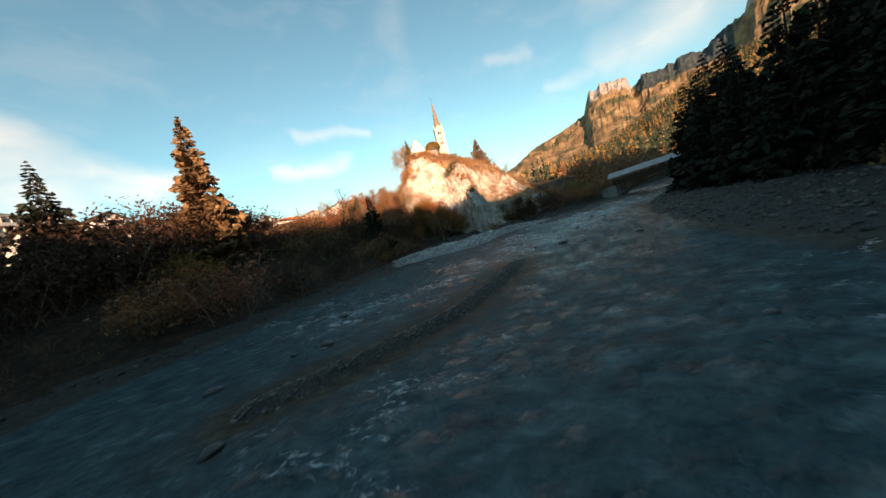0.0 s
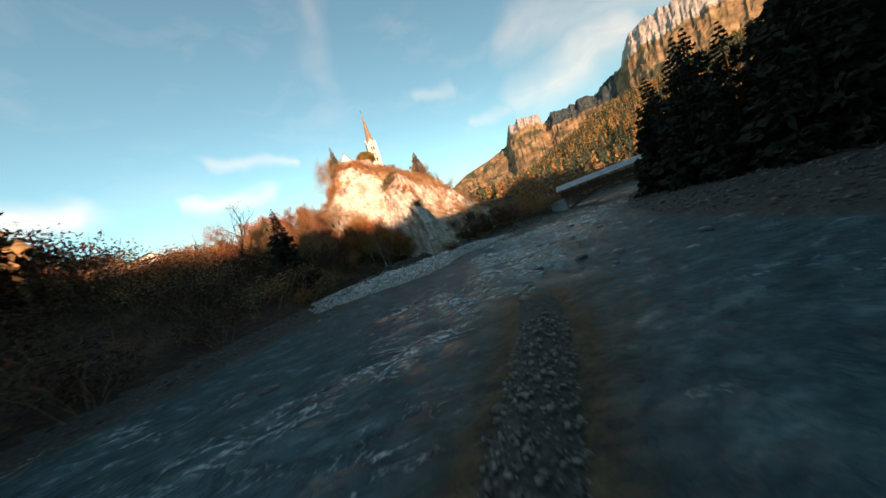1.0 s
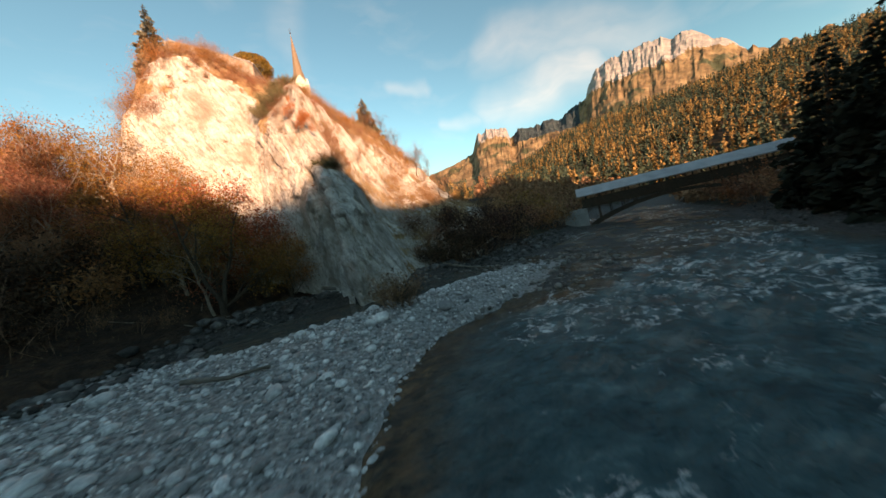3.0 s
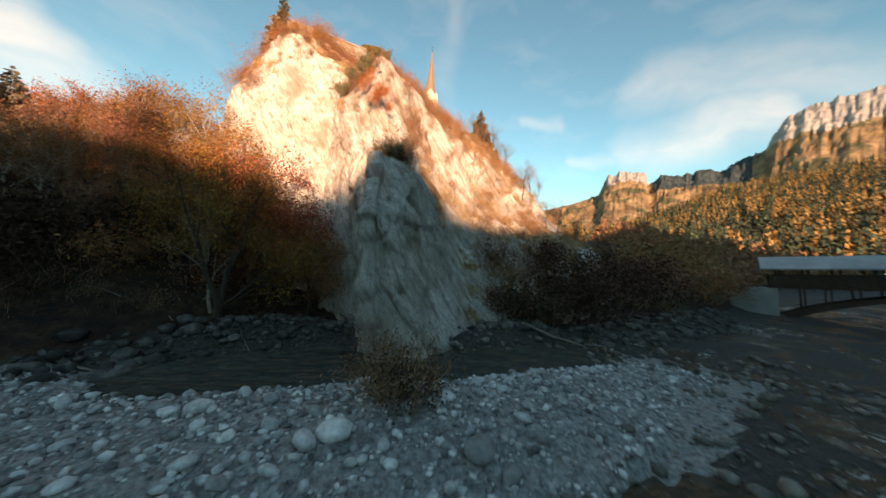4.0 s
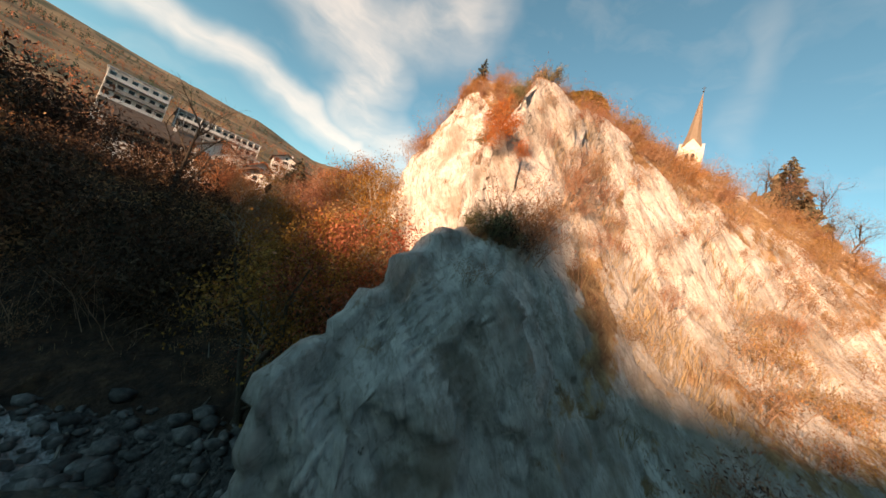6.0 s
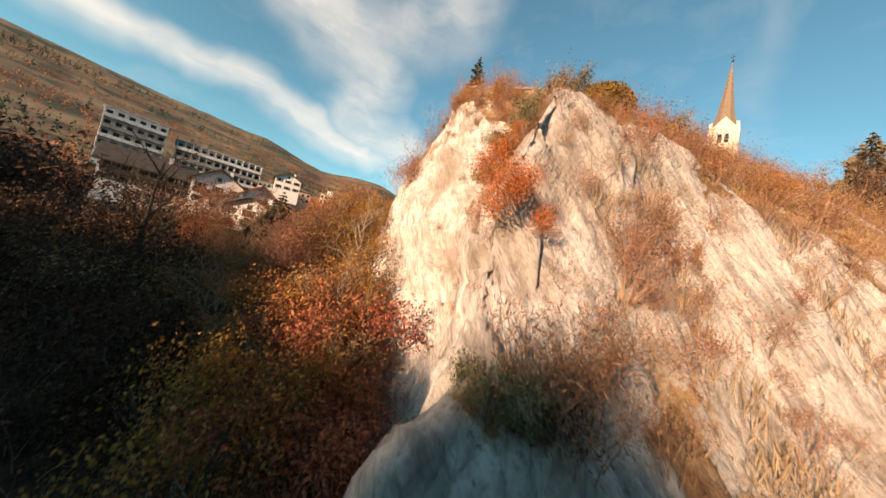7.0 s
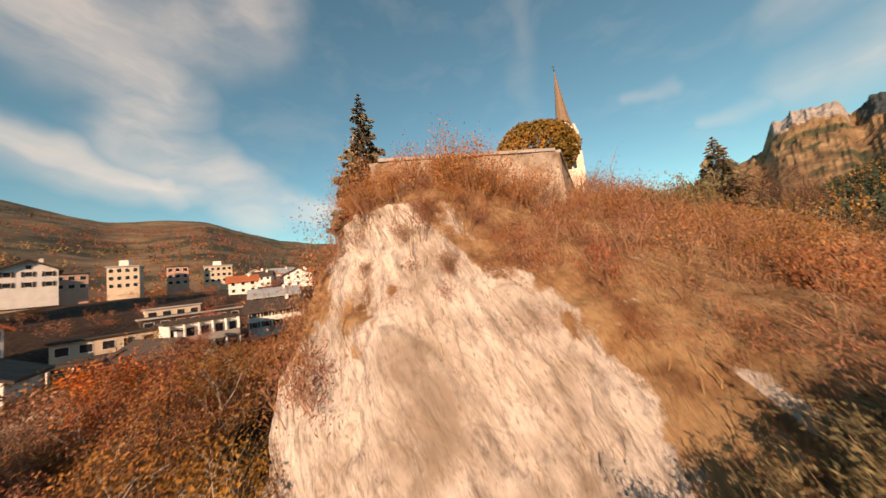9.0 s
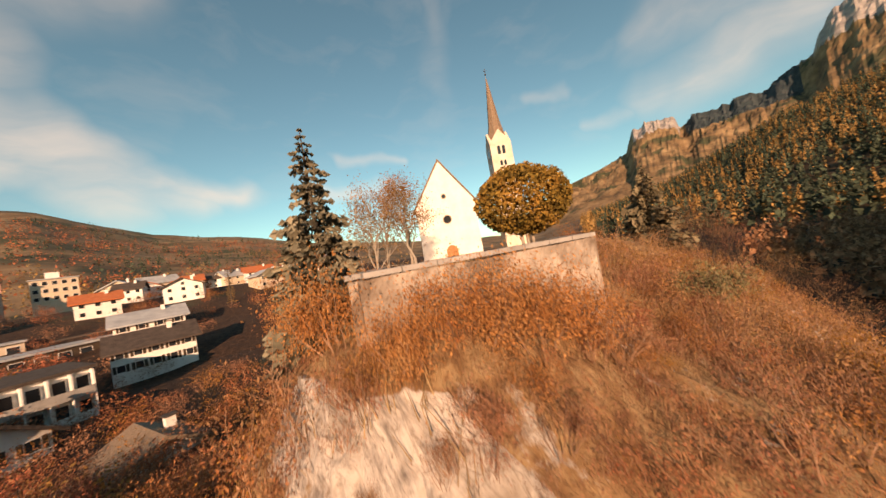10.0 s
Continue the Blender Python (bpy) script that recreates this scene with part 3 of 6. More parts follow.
def land(x, y):
    """Height of the ground sheet."""
    dl, dr = line_distance(x, y, LEFT_BANK), -line_distance(x, y, RIGHT_BANK)
    left = ramp(dl, [(-3, -0.7), (0, 0.1), (2.5, 1.0), (8, 3.0), (16, 6.0), (30, 11.0), (42, 13.0), (80, 14.0), (110, 20), (150, 27), (400, 60)])
    right = ramp(dr, [(-3, -0.7), (0, 0.1), (3, 0.5), (14, 1.0), (18, 2.0), (30, 9), (60, 30), (120, 62), (250, 80)])
    saddle = 7.5 * np.exp(-(((x + 12) / 12) ** 2 + ((y - 92) / 10) ** 2))
    left = left + saddle * (dl > 4)
    # the wooded shoulder behind the camera, over which the sun comes
    # Never in view; its profile is set to place the shadow's upper edge.
    back = 54.2 * np.exp(-(((y + 125) / 55) ** 2)) * ramp(x, [(-200, 1.18), (-70, 1.15), (-36, 1.1), (-20, 1.0), (-10, 1.0), (2, 1.13), (18, 1.13), (29, 0.99), (45, 0.985), (110, 1.4)])
    far_right = ramp(y, [(50, 1.0), (90, 0.35), (140, 0.12), (200, 0.1)])
    h = np.where(dl > -3, left, np.where(dr > -3, right * far_right + 0.1 * (1 - far_right), -0.7))
    inriver = (dl <= 0) & (dr <= 0)
    bar = line_distance(x, y, BAR, True)
    h = np.where(inriver | (bar > -3), np.maximum(np.minimum(h, 0.6), ramp(bar, [(-3, -0.7), (0, 0.0), (1.5, 0.35), (5, 0.75)])), h)
    h = np.where(inriver & (np.abs(x) < 14) & (y > 10) & (y < 32), np.maximum(h, -0.7 + 0.95 * np.exp(-((line_distance(x, y, STRIPE) / 1.45) ** 2))), h)
    apron = np.exp(-((line_distance(x, y, [(-3, 73.6), (4, 75.2), (8, 74.2), (12, 74.8), (17, 78)]) / 2.0) ** 2))
    h = np.where((dl < 6) & (y > 66), np.maximum(h, 1.25 * apron), h)
    h = h + 0.5 * np.clip((y - 63.5) / 4, 0, 1) * (bar > -0.5) * np.clip((21 - x) / 5, 0, 1)
    pond = np.exp(-((line_distance(x, y, POND) / 1.1) ** 2)) * np.clip((22 - x) / 4, 0, 1)
    h = h * (1 - pond) + 0.0 * pond
    flats = np.exp(-(((x - 19.5) / 5.0) ** 2 + ((y - 69) / 4.0) ** 2))
    h = np.where(inriver & (flats > 0.15), np.maximum(h, -0.30 + 0.42 * flats + 0.16 * fractal(x / 1.7, y / 1.7, seed=4, octaves=3)), h)
    r, az = np.hypot(x, y - 70), np.degrees(np.arctan2(x, y - 70))
    el = ramp(az, SKYLINE)
    ridge = np.where((az > 12) & (az < 130), 1000.0, 1700.0)
    s = np.clip((r - 220) / (ridge - 220), 0, 1)
    far = np.tan(np.radians(el)) * ridge * np.where(s < 1, s ** 1.15, 1) - 0.10 * np.maximum(r - ridge, 0)
    wide = np.clip((r - 160) / 250, 0, 1)
    h = h * (1 - wide) + np.maximum(far, 4) * wide
    h = h + 14 * np.clip((r - 350) / 800, 0, 1) * fractal(x / 160, y / 160, seed=3, octaves=5)
    h = np.where(y < -25, np.maximum(h, np.where(inriver, 0, 1) * back + h * 0.3 * np.where(inriver, 0, 1) + np.where(inriver, back * np.clip((-y - 70) / 40, 0, 1), 0)), h)
    rough = fractal(x / 3.1, y / 3.1, seed=1, octaves=3) * 0.22 + fractal(x / 14, y / 14, seed=2, octaves=2) * 0.9
    h = h + rough * np.clip((np.maximum(dl, dr) - 1) / 12, 0, 1) * (bar < -1)
    return h


def on_front(s, z):
    """A place on the front of the crag: s runs from 0 at the gully to 9 at the sunny flank."""
    levels = list(FRONT)
    return tuple(float(np.interp(z, levels, [np.interp(s, range(10), [q[k] for q in FRONT[v]]) for v in levels])) for k in (0, 1)) + (z,)


GX, GY = np.arange(-175, 90.1, 0.5), np.arange(0, 205.1, 0.5)
GRID = np.meshgrid(GX, GY, indexing="ij")
LAND_GRID = land(*GRID)
TOP_GRID = np.maximum(LAND_GRID, rock_height(*GRID))


def lookup(grid, x, y):
    fx, fy = np.clip((x - GX[0]) / 0.5, 0, len(GX) - 1.01), np.clip((y - GY[0]) / 0.5, 0, len(GY) - 1.01)
    i, j = fx.astype(int), fy.astype(int)
    u, v = fx - i, fy - j
    return grid[i, j] * (1 - u) * (1 - v) + grid[i + 1, j] * u * (1 - v) + grid[i, j + 1] * (1 - u) * v + grid[i + 1, j + 1] * u * v


def height(x, y):
    """Height of what one stands on, the rock included."""
    x, y = np.atleast_1d(np.asarray(x, float)), np.atleast_1d(np.asarray(y, float))
    inside = (x > GX[0]) & (x < GX[-1]) & (y > GY[0]) & (y < GY[-1])
    if inside.all():
        return lookup(TOP_GRID, x, y)
    return np.maximum(land(x, y), rock_height(x, y))


def build_ground():
    radii = np.concatenate([np.arange(0.5, 110, 0.9), 110 * 1.032 ** np.arange(0, 119)])
    n = 340
    ang = np.linspace(0, 2 * np.pi, n, endpoint=False)
    rr, aa = np.meshgrid(radii, ang, indexing="ij")
    x, y = rr * np.sin(aa), 58 + rr * np.cos(aa)
    z = land(x, y)
    rk = rock_height(x, y)
    z = np.where(rk > z - 0.6, np.minimum(z, rk - 2.0), z)
    verts = np.stack([x.ravel(), y.ravel(), z.ravel()], 1).tolist()
    faces = []
    for i in range(len(radii) - 1):
        for j in range(n):
            k = (j + 1) % n
            faces.append((i * n + j, i * n + k, (i + 1) * n + k, (i + 1) * n + j))
    c = len(verts)
    verts.append((0, 58, float(land(np.array([0.0]), np.array([58.0]))[0])))
    for j in range(n):
        faces.append((c, (j + 1) % n, j))
    f = np.array([q[:3] for q in faces])
    v = np.array(verts)
    cx, cy = v[f[:, 0], 0], v[f[:, 0], 1]
    dl, dr, bar = line_distance(cx, cy, LEFT_BANK), -line_distance(cx, cy, RIGHT_BANK), line_distance(cx, cy, BAR, True)
    far = np.hypot(cx, cy - 70) > 260
    az = np.degrees(np.arctan2(cx, cy - 70))
    wood = far & (az > 22) & (az < 90) & (np.hypot(cx, cy - 70) < 1020)
    # Index 3 is bank gravel with the shade in its colour.
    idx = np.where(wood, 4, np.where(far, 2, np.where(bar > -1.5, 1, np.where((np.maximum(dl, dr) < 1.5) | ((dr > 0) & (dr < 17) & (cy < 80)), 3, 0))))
    ob = new("ground", mesh_of("ground", verts, [q[::-1] for q in faces], [M["soil"], M["gravel"], M["hill"], M["shade_gravel"], M["forest_floor"]], True, idx.tolist()))
    return tagged(ob, "valley floor with gravel banks, brown scrubland and autumn hillsides", "ground", kind="structure")


def cells(x, y, z, seed):
    """For each place, a random step of the block it lies in, and how near it is to the block's edge."""
    ix, iy, iz = np.floor(x), np.floor(y), np.floor(z)
    best, second, val = np.full(x.shape, 9.0), np.full(x.shape, 9.0), np.zeros(x.shape)

    def rnd(a, b, c, k):
        h = np.sin(a * 127.1 + b * 311.7 + c * 74.7 + (seed + k) * 13.7) * 43758.5453
        return h - np.floor(h)
    for i in (-1, 0, 1):
        for j in (-1, 0, 1):
            for k in (-1, 0, 1):
                a, b, c = ix + i, iy + j, iz + k
                d = np.sqrt((a + rnd(a, b, c, 1) - x) ** 2 + (b + rnd(a, b, c, 2) - y) ** 2 + (c + rnd(a, b, c, 3) - z) ** 2)
                near = d < best
                second = np.where(near, best, np.minimum(second, d))
                val = np.where(near, rnd(a, b, c, 4), val)
                best = np.where(near, d, best)
    return val * 2 - 1, np.clip((second - best) * 4, 0, 1)


def rock_noise(x, y, z):
    """How far the rock stands out: slanting beds, broken blocks with cracks between them, chips."""
    u = 0.50 * x + 0.70 * y + 0.505 * z           # across the beds
    v = -0.47 * x - 0.27 * y + 0.84 * z           # down the beds
    w = 0.75 * x - 0.62 * y
    warp = fractal(x * 0.4, y * 0.4, z * 0.4, 16, 2)
    big, _ = cells(u / 1.6 + 0.4 * warp, v / 7.0, w / 2.8, 3)
    mid, edge = cells(u / 0.66 + 0.5 * warp, v / 3.6, w / 1.3, 7)
    beds = fractal(u * 0.35, w * 0.15, v * 0.10, 5, 3)
    streak = fractal(u * 1.7, w * 0.9, v * 0.3, 18, 2, 0.5)
    chips = fractal(x * 2.2, y * 2.2, z * 1.6, 8, 4, 0.65)
    t1 = u / 1.1 + 1.4 * warp
    t1 = t1 - np.floor(t1)
    patch = np.clip(0.5 + 1.2 * fractal(x * 0.5, y * 0.5, z * 0.5, 19, 2), 0, 1)
    ledge = 0.07 * patch * np.minimum(t1, 3.5 * (1 - t1))
    return 0.55 * beds + 0.20 * big + 0.12 * mid + ledge - 0.07 * (1 - edge) + 0.10 * chips + 0.11 * streak


def build_rock():
    """The hill's back and top as a sheet, its front as a face that follows the levels."""
    xs = np.arange(-27, 55, 0.4)
    ys = np.concatenate([np.arange(72, 96, 0.4), 96 + np.cumsum(np.linspace(0.4, 1.4, 70))])
    x, y = np.meshgrid(xs, ys, indexing="ij")
    z = rock_height(x, y)
    gx, gy = np.gradient(z, xs, ys)
    nz = 1 / np.sqrt(gx * gx + gy * gy + 1)
    steep = np.clip((1 - nz - 0.12) / 0.35, 0, 1)
    front = np.clip((104 - y) / 5, 0, 1) * np.clip((x + 12) / 3, 0, 1)
    pz = z - 3.6 * steep * front - 0.9 * front * (z < 23.6) + 0.18 * fractal(x * 0.9, y * 0.9, z * 0, 8, 3)
    keep = z > -3.4
    idx = np.arange(x.size).reshape(x.shape)
    ok = keep[:-1, :-1] & keep[1:, :-1] & keep[1:, 1:] & keep[:-1, 1:]
    faces = [(int(idx[i, j]), int(idx[i + 1, j]), int(idx[i + 1, j + 1]), int(idx[i, j + 1])) for i, j in zip(*np.nonzero(ok))]
    turf_hill = 1.0 + 0.25 * fractal(x * 0.5, y * 0.5, z * 0.5, 9, 3) - 0.55 * steep * (y < 100)
    me = mesh_of("church_hill", np.stack([x.ravel(), y.ravel(), pz.ravel()], 1).tolist(), faces, M["crag"], True)
    me.attributes.new("turf", "FLOAT", "POINT").data.foreach_set("value", turf_hill.ravel().astype(np.float32))
    tagged(new("church_hill", me), "grassy hilltop with brown scrub round the church", "hill", kind="structure")

    levels = list(FRONT)
    n, m = 620, 205
    s = np.linspace(0, 9, n)
    zs = np.linspace(-1.5, 24.9, m)
    table = np.array([[np.interp(s, range(10), [q[k] for q in FRONT[z]]) for k in (0, 1)] for z in levels])
    px = np.array([np.interp(zs, levels, table[:, 0, i]) for i in range(n)])
    py = np.array([np.interp(zs, levels, table[:, 1, i]) for i in range(n)])
    pz = np.repeat(zs[None], n, 0)
    # soften the corners of the plan a little
    for _ in range(2):
        for arr in (px, py):
            arr[1:-1, 1:-1] = 0.5 * arr[1:-1, 1:-1] + 0.125 * (arr[:-2, 1:-1] + arr[2:, 1:-1] + arr[1:-1, :-2] + arr[1:-1, 2:])
    P = np.stack([px, py, pz], 2)
    ds, dz = np.gradient(P, axis=0), np.gradient(P, axis=1)
    nn = np.cross(ds, dz)
    nn /= np.linalg.norm(nn, axis=2)[:, :, None] + 1e-9
    ss = np.repeat(s[:, None], m, 1)
    bump = lambda v, at, wide: np.exp(-((v - at) / wide) ** 2)
    turf = 1.35 * (nn[:, :, 2] - 0.47) + 0.45 + 0.55 * fractal(px * 0.35, py * 0.35, pz * 0.35, 9, 4) + 0.42 * fractal(px * 1.3, py * 1.3, pz * 1.3, 10, 4, 0.65)
    turf += 0.34 * bump(pz, 21.6, 1.7) * (ss < 4.5) + 0.35 * bump(px, -8, 2.0) * (pz > 14)
    # the grassy ramp behind the spur's edge, the ledge on top of the low spur, the scrubby band down the flank
    turf += 0.16 * (pz > 18.5) * (ss < 4.4)
    turf += 0.28 * bump(pz, 20.2, 1.0) * (ss > 4.4) * (ss < 7)
    turf += 0.75 * bump(ss, 3.72, 0.22) * (pz > 11.5) * (pz < 20) + 0.5 * bump(pz, 11.3, 0.4) * (ss > 4.6) * (ss < 6)
    turf += 0.45 * bump(ss, 6.75 + 0.02 * (pz - 9), 0.16) * (pz > 7) * (pz < 19) + 0.12 * (ss > 6.9) * (pz > 11)
    turf -= 0.45 * bump(ss, 2.4, 0.9) * (pz < 19.5) + 0.55 * bump(ss, 5.4, 0.8) * (pz > 12.3) * (pz < 18) + 0.35 * (ss > 4.6) * (ss < 6.4) * (pz < 11)
    d = rock_noise(px, py, pz) * (0.35 + 0.65 * np.clip(1 - np.abs(nn[:, :, 2]) * 0.9, 0, 1)) + 0.1
    low = np.clip((11.4 - pz) / 1.0, 0, 1)
    spur = low * np.clip((ss - 4.5) / 0.3, 0, 1) * np.clip((6.9 - ss) / 0.4, 0, 1)
    knobs, seam = cells(px / 1.3 + 0.2 * pz, py / 1.5, pz / 1.9, 31)
    d = d + spur * (0.08 * knobs - 0.13 * np.clip(1 - 3 * seam, 0, 1) + 0.16 * fractal(px * 1.1, py * 1.1, pz * 0.8, 32, 4, 0.6))
    # Stain everywhere, plus shade painted on the low spur and lower flank.
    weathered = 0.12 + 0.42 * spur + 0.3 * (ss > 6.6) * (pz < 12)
    d = d + low * (0.45 * bump(ss, 5.0, 0.12) - 1.5 * bump(ss, 4.72 - 0.01 * pz, 0.085))
    P = P + nn * d[:, :, None]
    idx = np.arange(n * m).reshape(n, m)
    faces = [(int(idx[i, j]), int(idx[i + 1, j]), int(idx[i + 1, j + 1]), int(idx[i, j + 1])) for i in range(n - 1) for j in range(m - 1)]
    me = mesh_of("limestone_crag", P.reshape(-1, 3).tolist(), faces, M["crag"], True)
    me.attributes.new("turf", "FLOAT", "POINT").data.foreach_set("value", turf.ravel().astype(np.float32))
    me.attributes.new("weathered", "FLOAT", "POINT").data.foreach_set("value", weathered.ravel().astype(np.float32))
    return tagged(new("limestone_crag", me), "pale limestone crag with slanting cracked beds under the church", "cliff", kind="structure")


def build_water():
    xs = np.arange(-46, 96, 0.42)
    ys = np.arange(-30, 126, 0.42)
    x, y = np.meshgrid(xs, ys, indexing="ij")
    g = land(x, y)
    dl, dr = line_distance(x, y, LEFT_BANK), -line_distance(x, y, RIGHT_BANK)
    # along and across the stream
    a, c = 0.5 * x + 0.87 * y, 0.87 * x - 0.5 * y
    rapid = np.clip(0.38 + 0.9 * fractal(a / 13, c / 8, seed=21, octaves=3), 0.12, 0.8) * np.clip(0.55 + y / 60, 0.45, 1.0)
    for fx, fy, fr in ((1, 29, 4), (5, 32, 5), (-5, 26, 3), (30, 60, 6), (24, 60, 5), (3.5, 35, 6), (9.5, 40, 7), (12, 46, 6), (20, 48, 7), (11, 51, 4), (19, 62.5, 6), (27, 65.5, 7), (-9, 24, 4), (27, 55, 6), (38, 68, 7)):
        rapid = np.maximum(rapid, 0.95 * np.exp(-((x - fx) ** 2 + (y - fy) ** 2) / fr ** 2))
    pond = np.abs(line_distance(x, y, POND))
    calm = np.exp(-((pond / 2.4) ** 2)) * (y > 66)
    side = np.abs(line_distance(x, y, STRIPE))
    calm = np.maximum(calm, 0.9 * np.exp(-((side / 2.6) ** 2)) * (y > 8) * (y < 33))
    bar = line_distance(x, y, BAR, True)
    rapid = rapid * (1 - calm) * np.clip(-bar / 3.0, 0.15, 1) * (1 - 0.75 * np.exp(-(((x - 19.5) / 4.5) ** 2 + ((y - 69) / 3.8) ** 2)))
    w = fractal(a / 2.2, c / 1.5, seed=22, octaves=3)
    ridge = 1 - 2 * np.abs(fractal(a / 1.5 + 0.3 * w, c / 2.4, seed=24, octaves=3))
    z = (0.22 * w + 0.20 * ridge) * (0.3 + rapid) * (1 - calm) + 0.06 * fractal(a / 0.8, c / 0.6, seed=23, octaves=2) * (1 - calm) - 0.08
    z = z + 0.62 * np.clip((22 - x) / 5, 0, 1) * np.clip((3.6 - pond) / 1.5, 0, 1) * (y > 66)
    foam = np.clip(rapid * (0.55 + 0.6 * np.clip(ridge, 0, 1)), 0, 1)
    shallow = np.clip((g + 0.62) / 0.5, 0, 1) * 0.8
    stripe = 1.2 * np.exp(-((side / 2.9) ** 2)) * (y > 5) * (y < 36)
    flats = np.clip(1.5 * np.exp(-(((x - 19.5) / 5) ** 2 + ((y - 69) / 4.2) ** 2)), 0, 1.0)
    margin = np.maximum(np.clip(1 + bar / 4.5, 0, 1), 0.35 * (calm > 0.1) * (y > 60))
    shallow = np.clip(shallow + (0.85 * stripe + 0.75 * np.maximum(margin, flats)) * (0.7 + 0.5 * fractal(a / 3, c / 1.5, seed=25, octaves=3)), 0, 0.95)
    # Brown in the pond stands in for dark trees mirrored there.
    shallow = np.where((pond < 3) & (y > 66), np.maximum(shallow * np.clip((pond - 1.5) / 1.5, 0, 1), 0.7), shallow)
    ok = ((dl < 3) & (dr < 3)) | (calm > 0.05)
    idx = np.arange(x.size).reshape(x.shape)
    q = ok[:-1, :-1] & ok[1:, 1:]
    faces = [(int(idx[i, j]), int(idx[i + 1, j]), int(idx[i + 1, j + 1]), int(idx[i, j + 1])) for i, j in zip(*np.nonzero(q))]
    me = mesh_of("river_water", np.stack([x.ravel(), y.ravel(), z.ravel()], 1).tolist(), faces, M["water"])
    for name, field in (("foam", foam), ("shallow", shallow)):
        at = me.attributes.new(name, "FLOAT", "POINT")
        at.data.foreach_set("value", field.ravel().astype(np.float32))
    return tagged(new("water", me), "shallow teal river with white riffles over stones", "river", kind="structure")


build_ground()
build_rock()
build_water()


def build_range():
    """The two bare rock peaks and the shoulder between them."""
    sil = [(6, 4), (14, 7.0), (18, 9.1), (24, 10.6), (26.5, 11.6), (27.3, 13.8), (28.4, 14.8), (31, 14.9), (33, 14.7), (33.4, 12.9), (35, 13.6), (38, 13.6), (41, 13.9), (44, 14.6), (46.2, 15.6), (47.0, 17.8), (48.6, 19.4), (50, 19.8), (53, 20.3), (57, 19.9), (60, 19.2), (63, 16.8), (66, 14.5), (72, 14), (84, 12)]
    az = np.radians(np.linspace(6, 84, 340))
    rad = np.linspace(1700, 3400, 130)
    r, a = np.meshgrid(rad, az, indexing="ij")
    x, y = r * np.sin(a), 70 + r * np.cos(a)
    top = np.tan(np.radians(ramp(np.degrees(a), sil))) * 2900
    deg = np.degrees(a)
    jag = np.abs(fractal(deg * 0.55, r / 900, seed=36, octaves=5, gain=0.6))
    top = top + 95 * (0.35 - jag) * np.clip((top - 500) / 200, 0, 1)
    s = np.clip((r - 1500) / 1400, 0, 1)
    prof = np.where(r < 2900, s ** 1.6, np.clip(1 - (r - 2900) / 1400, 0, 1))
    crag = 1 - np.abs(fractal(x / 260, y / 260, seed=31, octaves=5)) * 2
    rib = np.abs(fractal(deg * 0.5 + 0.6 * crag, r / 260, seed=35, octaves=5, gain=0.6))
    step = fractal(x / 90, y / 90, seed=34, octaves=5, gain=0.65)
    high = np.clip(prof * 1.5 - 0.45, 0, 1)
    z = top * prof + (crag * 60 - rib * 70 + step * 65) * high * np.clip((2900 - r) / 160, 0, 1) - 10
    idx = np.arange(x.size).reshape(x.shape)
    faces = [(int(idx[i, j]), int(idx[i, j + 1]), int(idx[i + 1, j + 1]), int(idx[i + 1, j])) for i in range(len(rad) - 1) for j in range(len(az) - 1)]
    zi = z[:-1, :-1].ravel()
    dz = deg[:-1, :-1].ravel()
    lim = ramp(dz, [(6, 1400), (26.5, 1400), (27.5, 600), (33.6, 640), (34.4, 1400), (43, 1400), (44.5, 800), (60, 850), (84, 700)]) + 90 * fractal(dz * 0.35, r[:-1, :-1].ravel() / 500, seed=33, octaves=5, gain=0.6)
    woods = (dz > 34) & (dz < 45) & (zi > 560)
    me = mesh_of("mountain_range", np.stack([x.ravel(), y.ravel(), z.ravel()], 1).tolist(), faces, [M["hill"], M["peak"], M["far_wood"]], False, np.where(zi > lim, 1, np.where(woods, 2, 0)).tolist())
    tagged(new("mountain_range", me), "bare pale dolomite peaks above brown autumn slopes", "mountain", kind="structure")


build_range()

# ---- plants ----
def quads(points, size, rng, flat=0.0, stretch=1.0):
    """Small leaf faces at the points, turned at random. Returns vertices and faces."""
    n = len(points)
    a = rng.normal(size=(n, 3))
    a[:, 2] *= 1 - flat
    a /= np.linalg.norm(a, axis=1)[:, None] + 1e-9
    b = np.cross(a, rng.normal(size=(n, 3)))
    b /= np.linalg.norm(b, axis=1)[:, None] + 1e-9
    s = (size * rng.uniform(0.55, 1.35, n))[:, None]
    p = np.asarray(points, float)
    v = np.stack([p - a * s * stretch, p - b * s * 0.55, p + a * s * stretch, p + b * s * 0.55], 1).reshape(-1, 3)
    return v, np.arange(4 * n).reshape(n, 4)


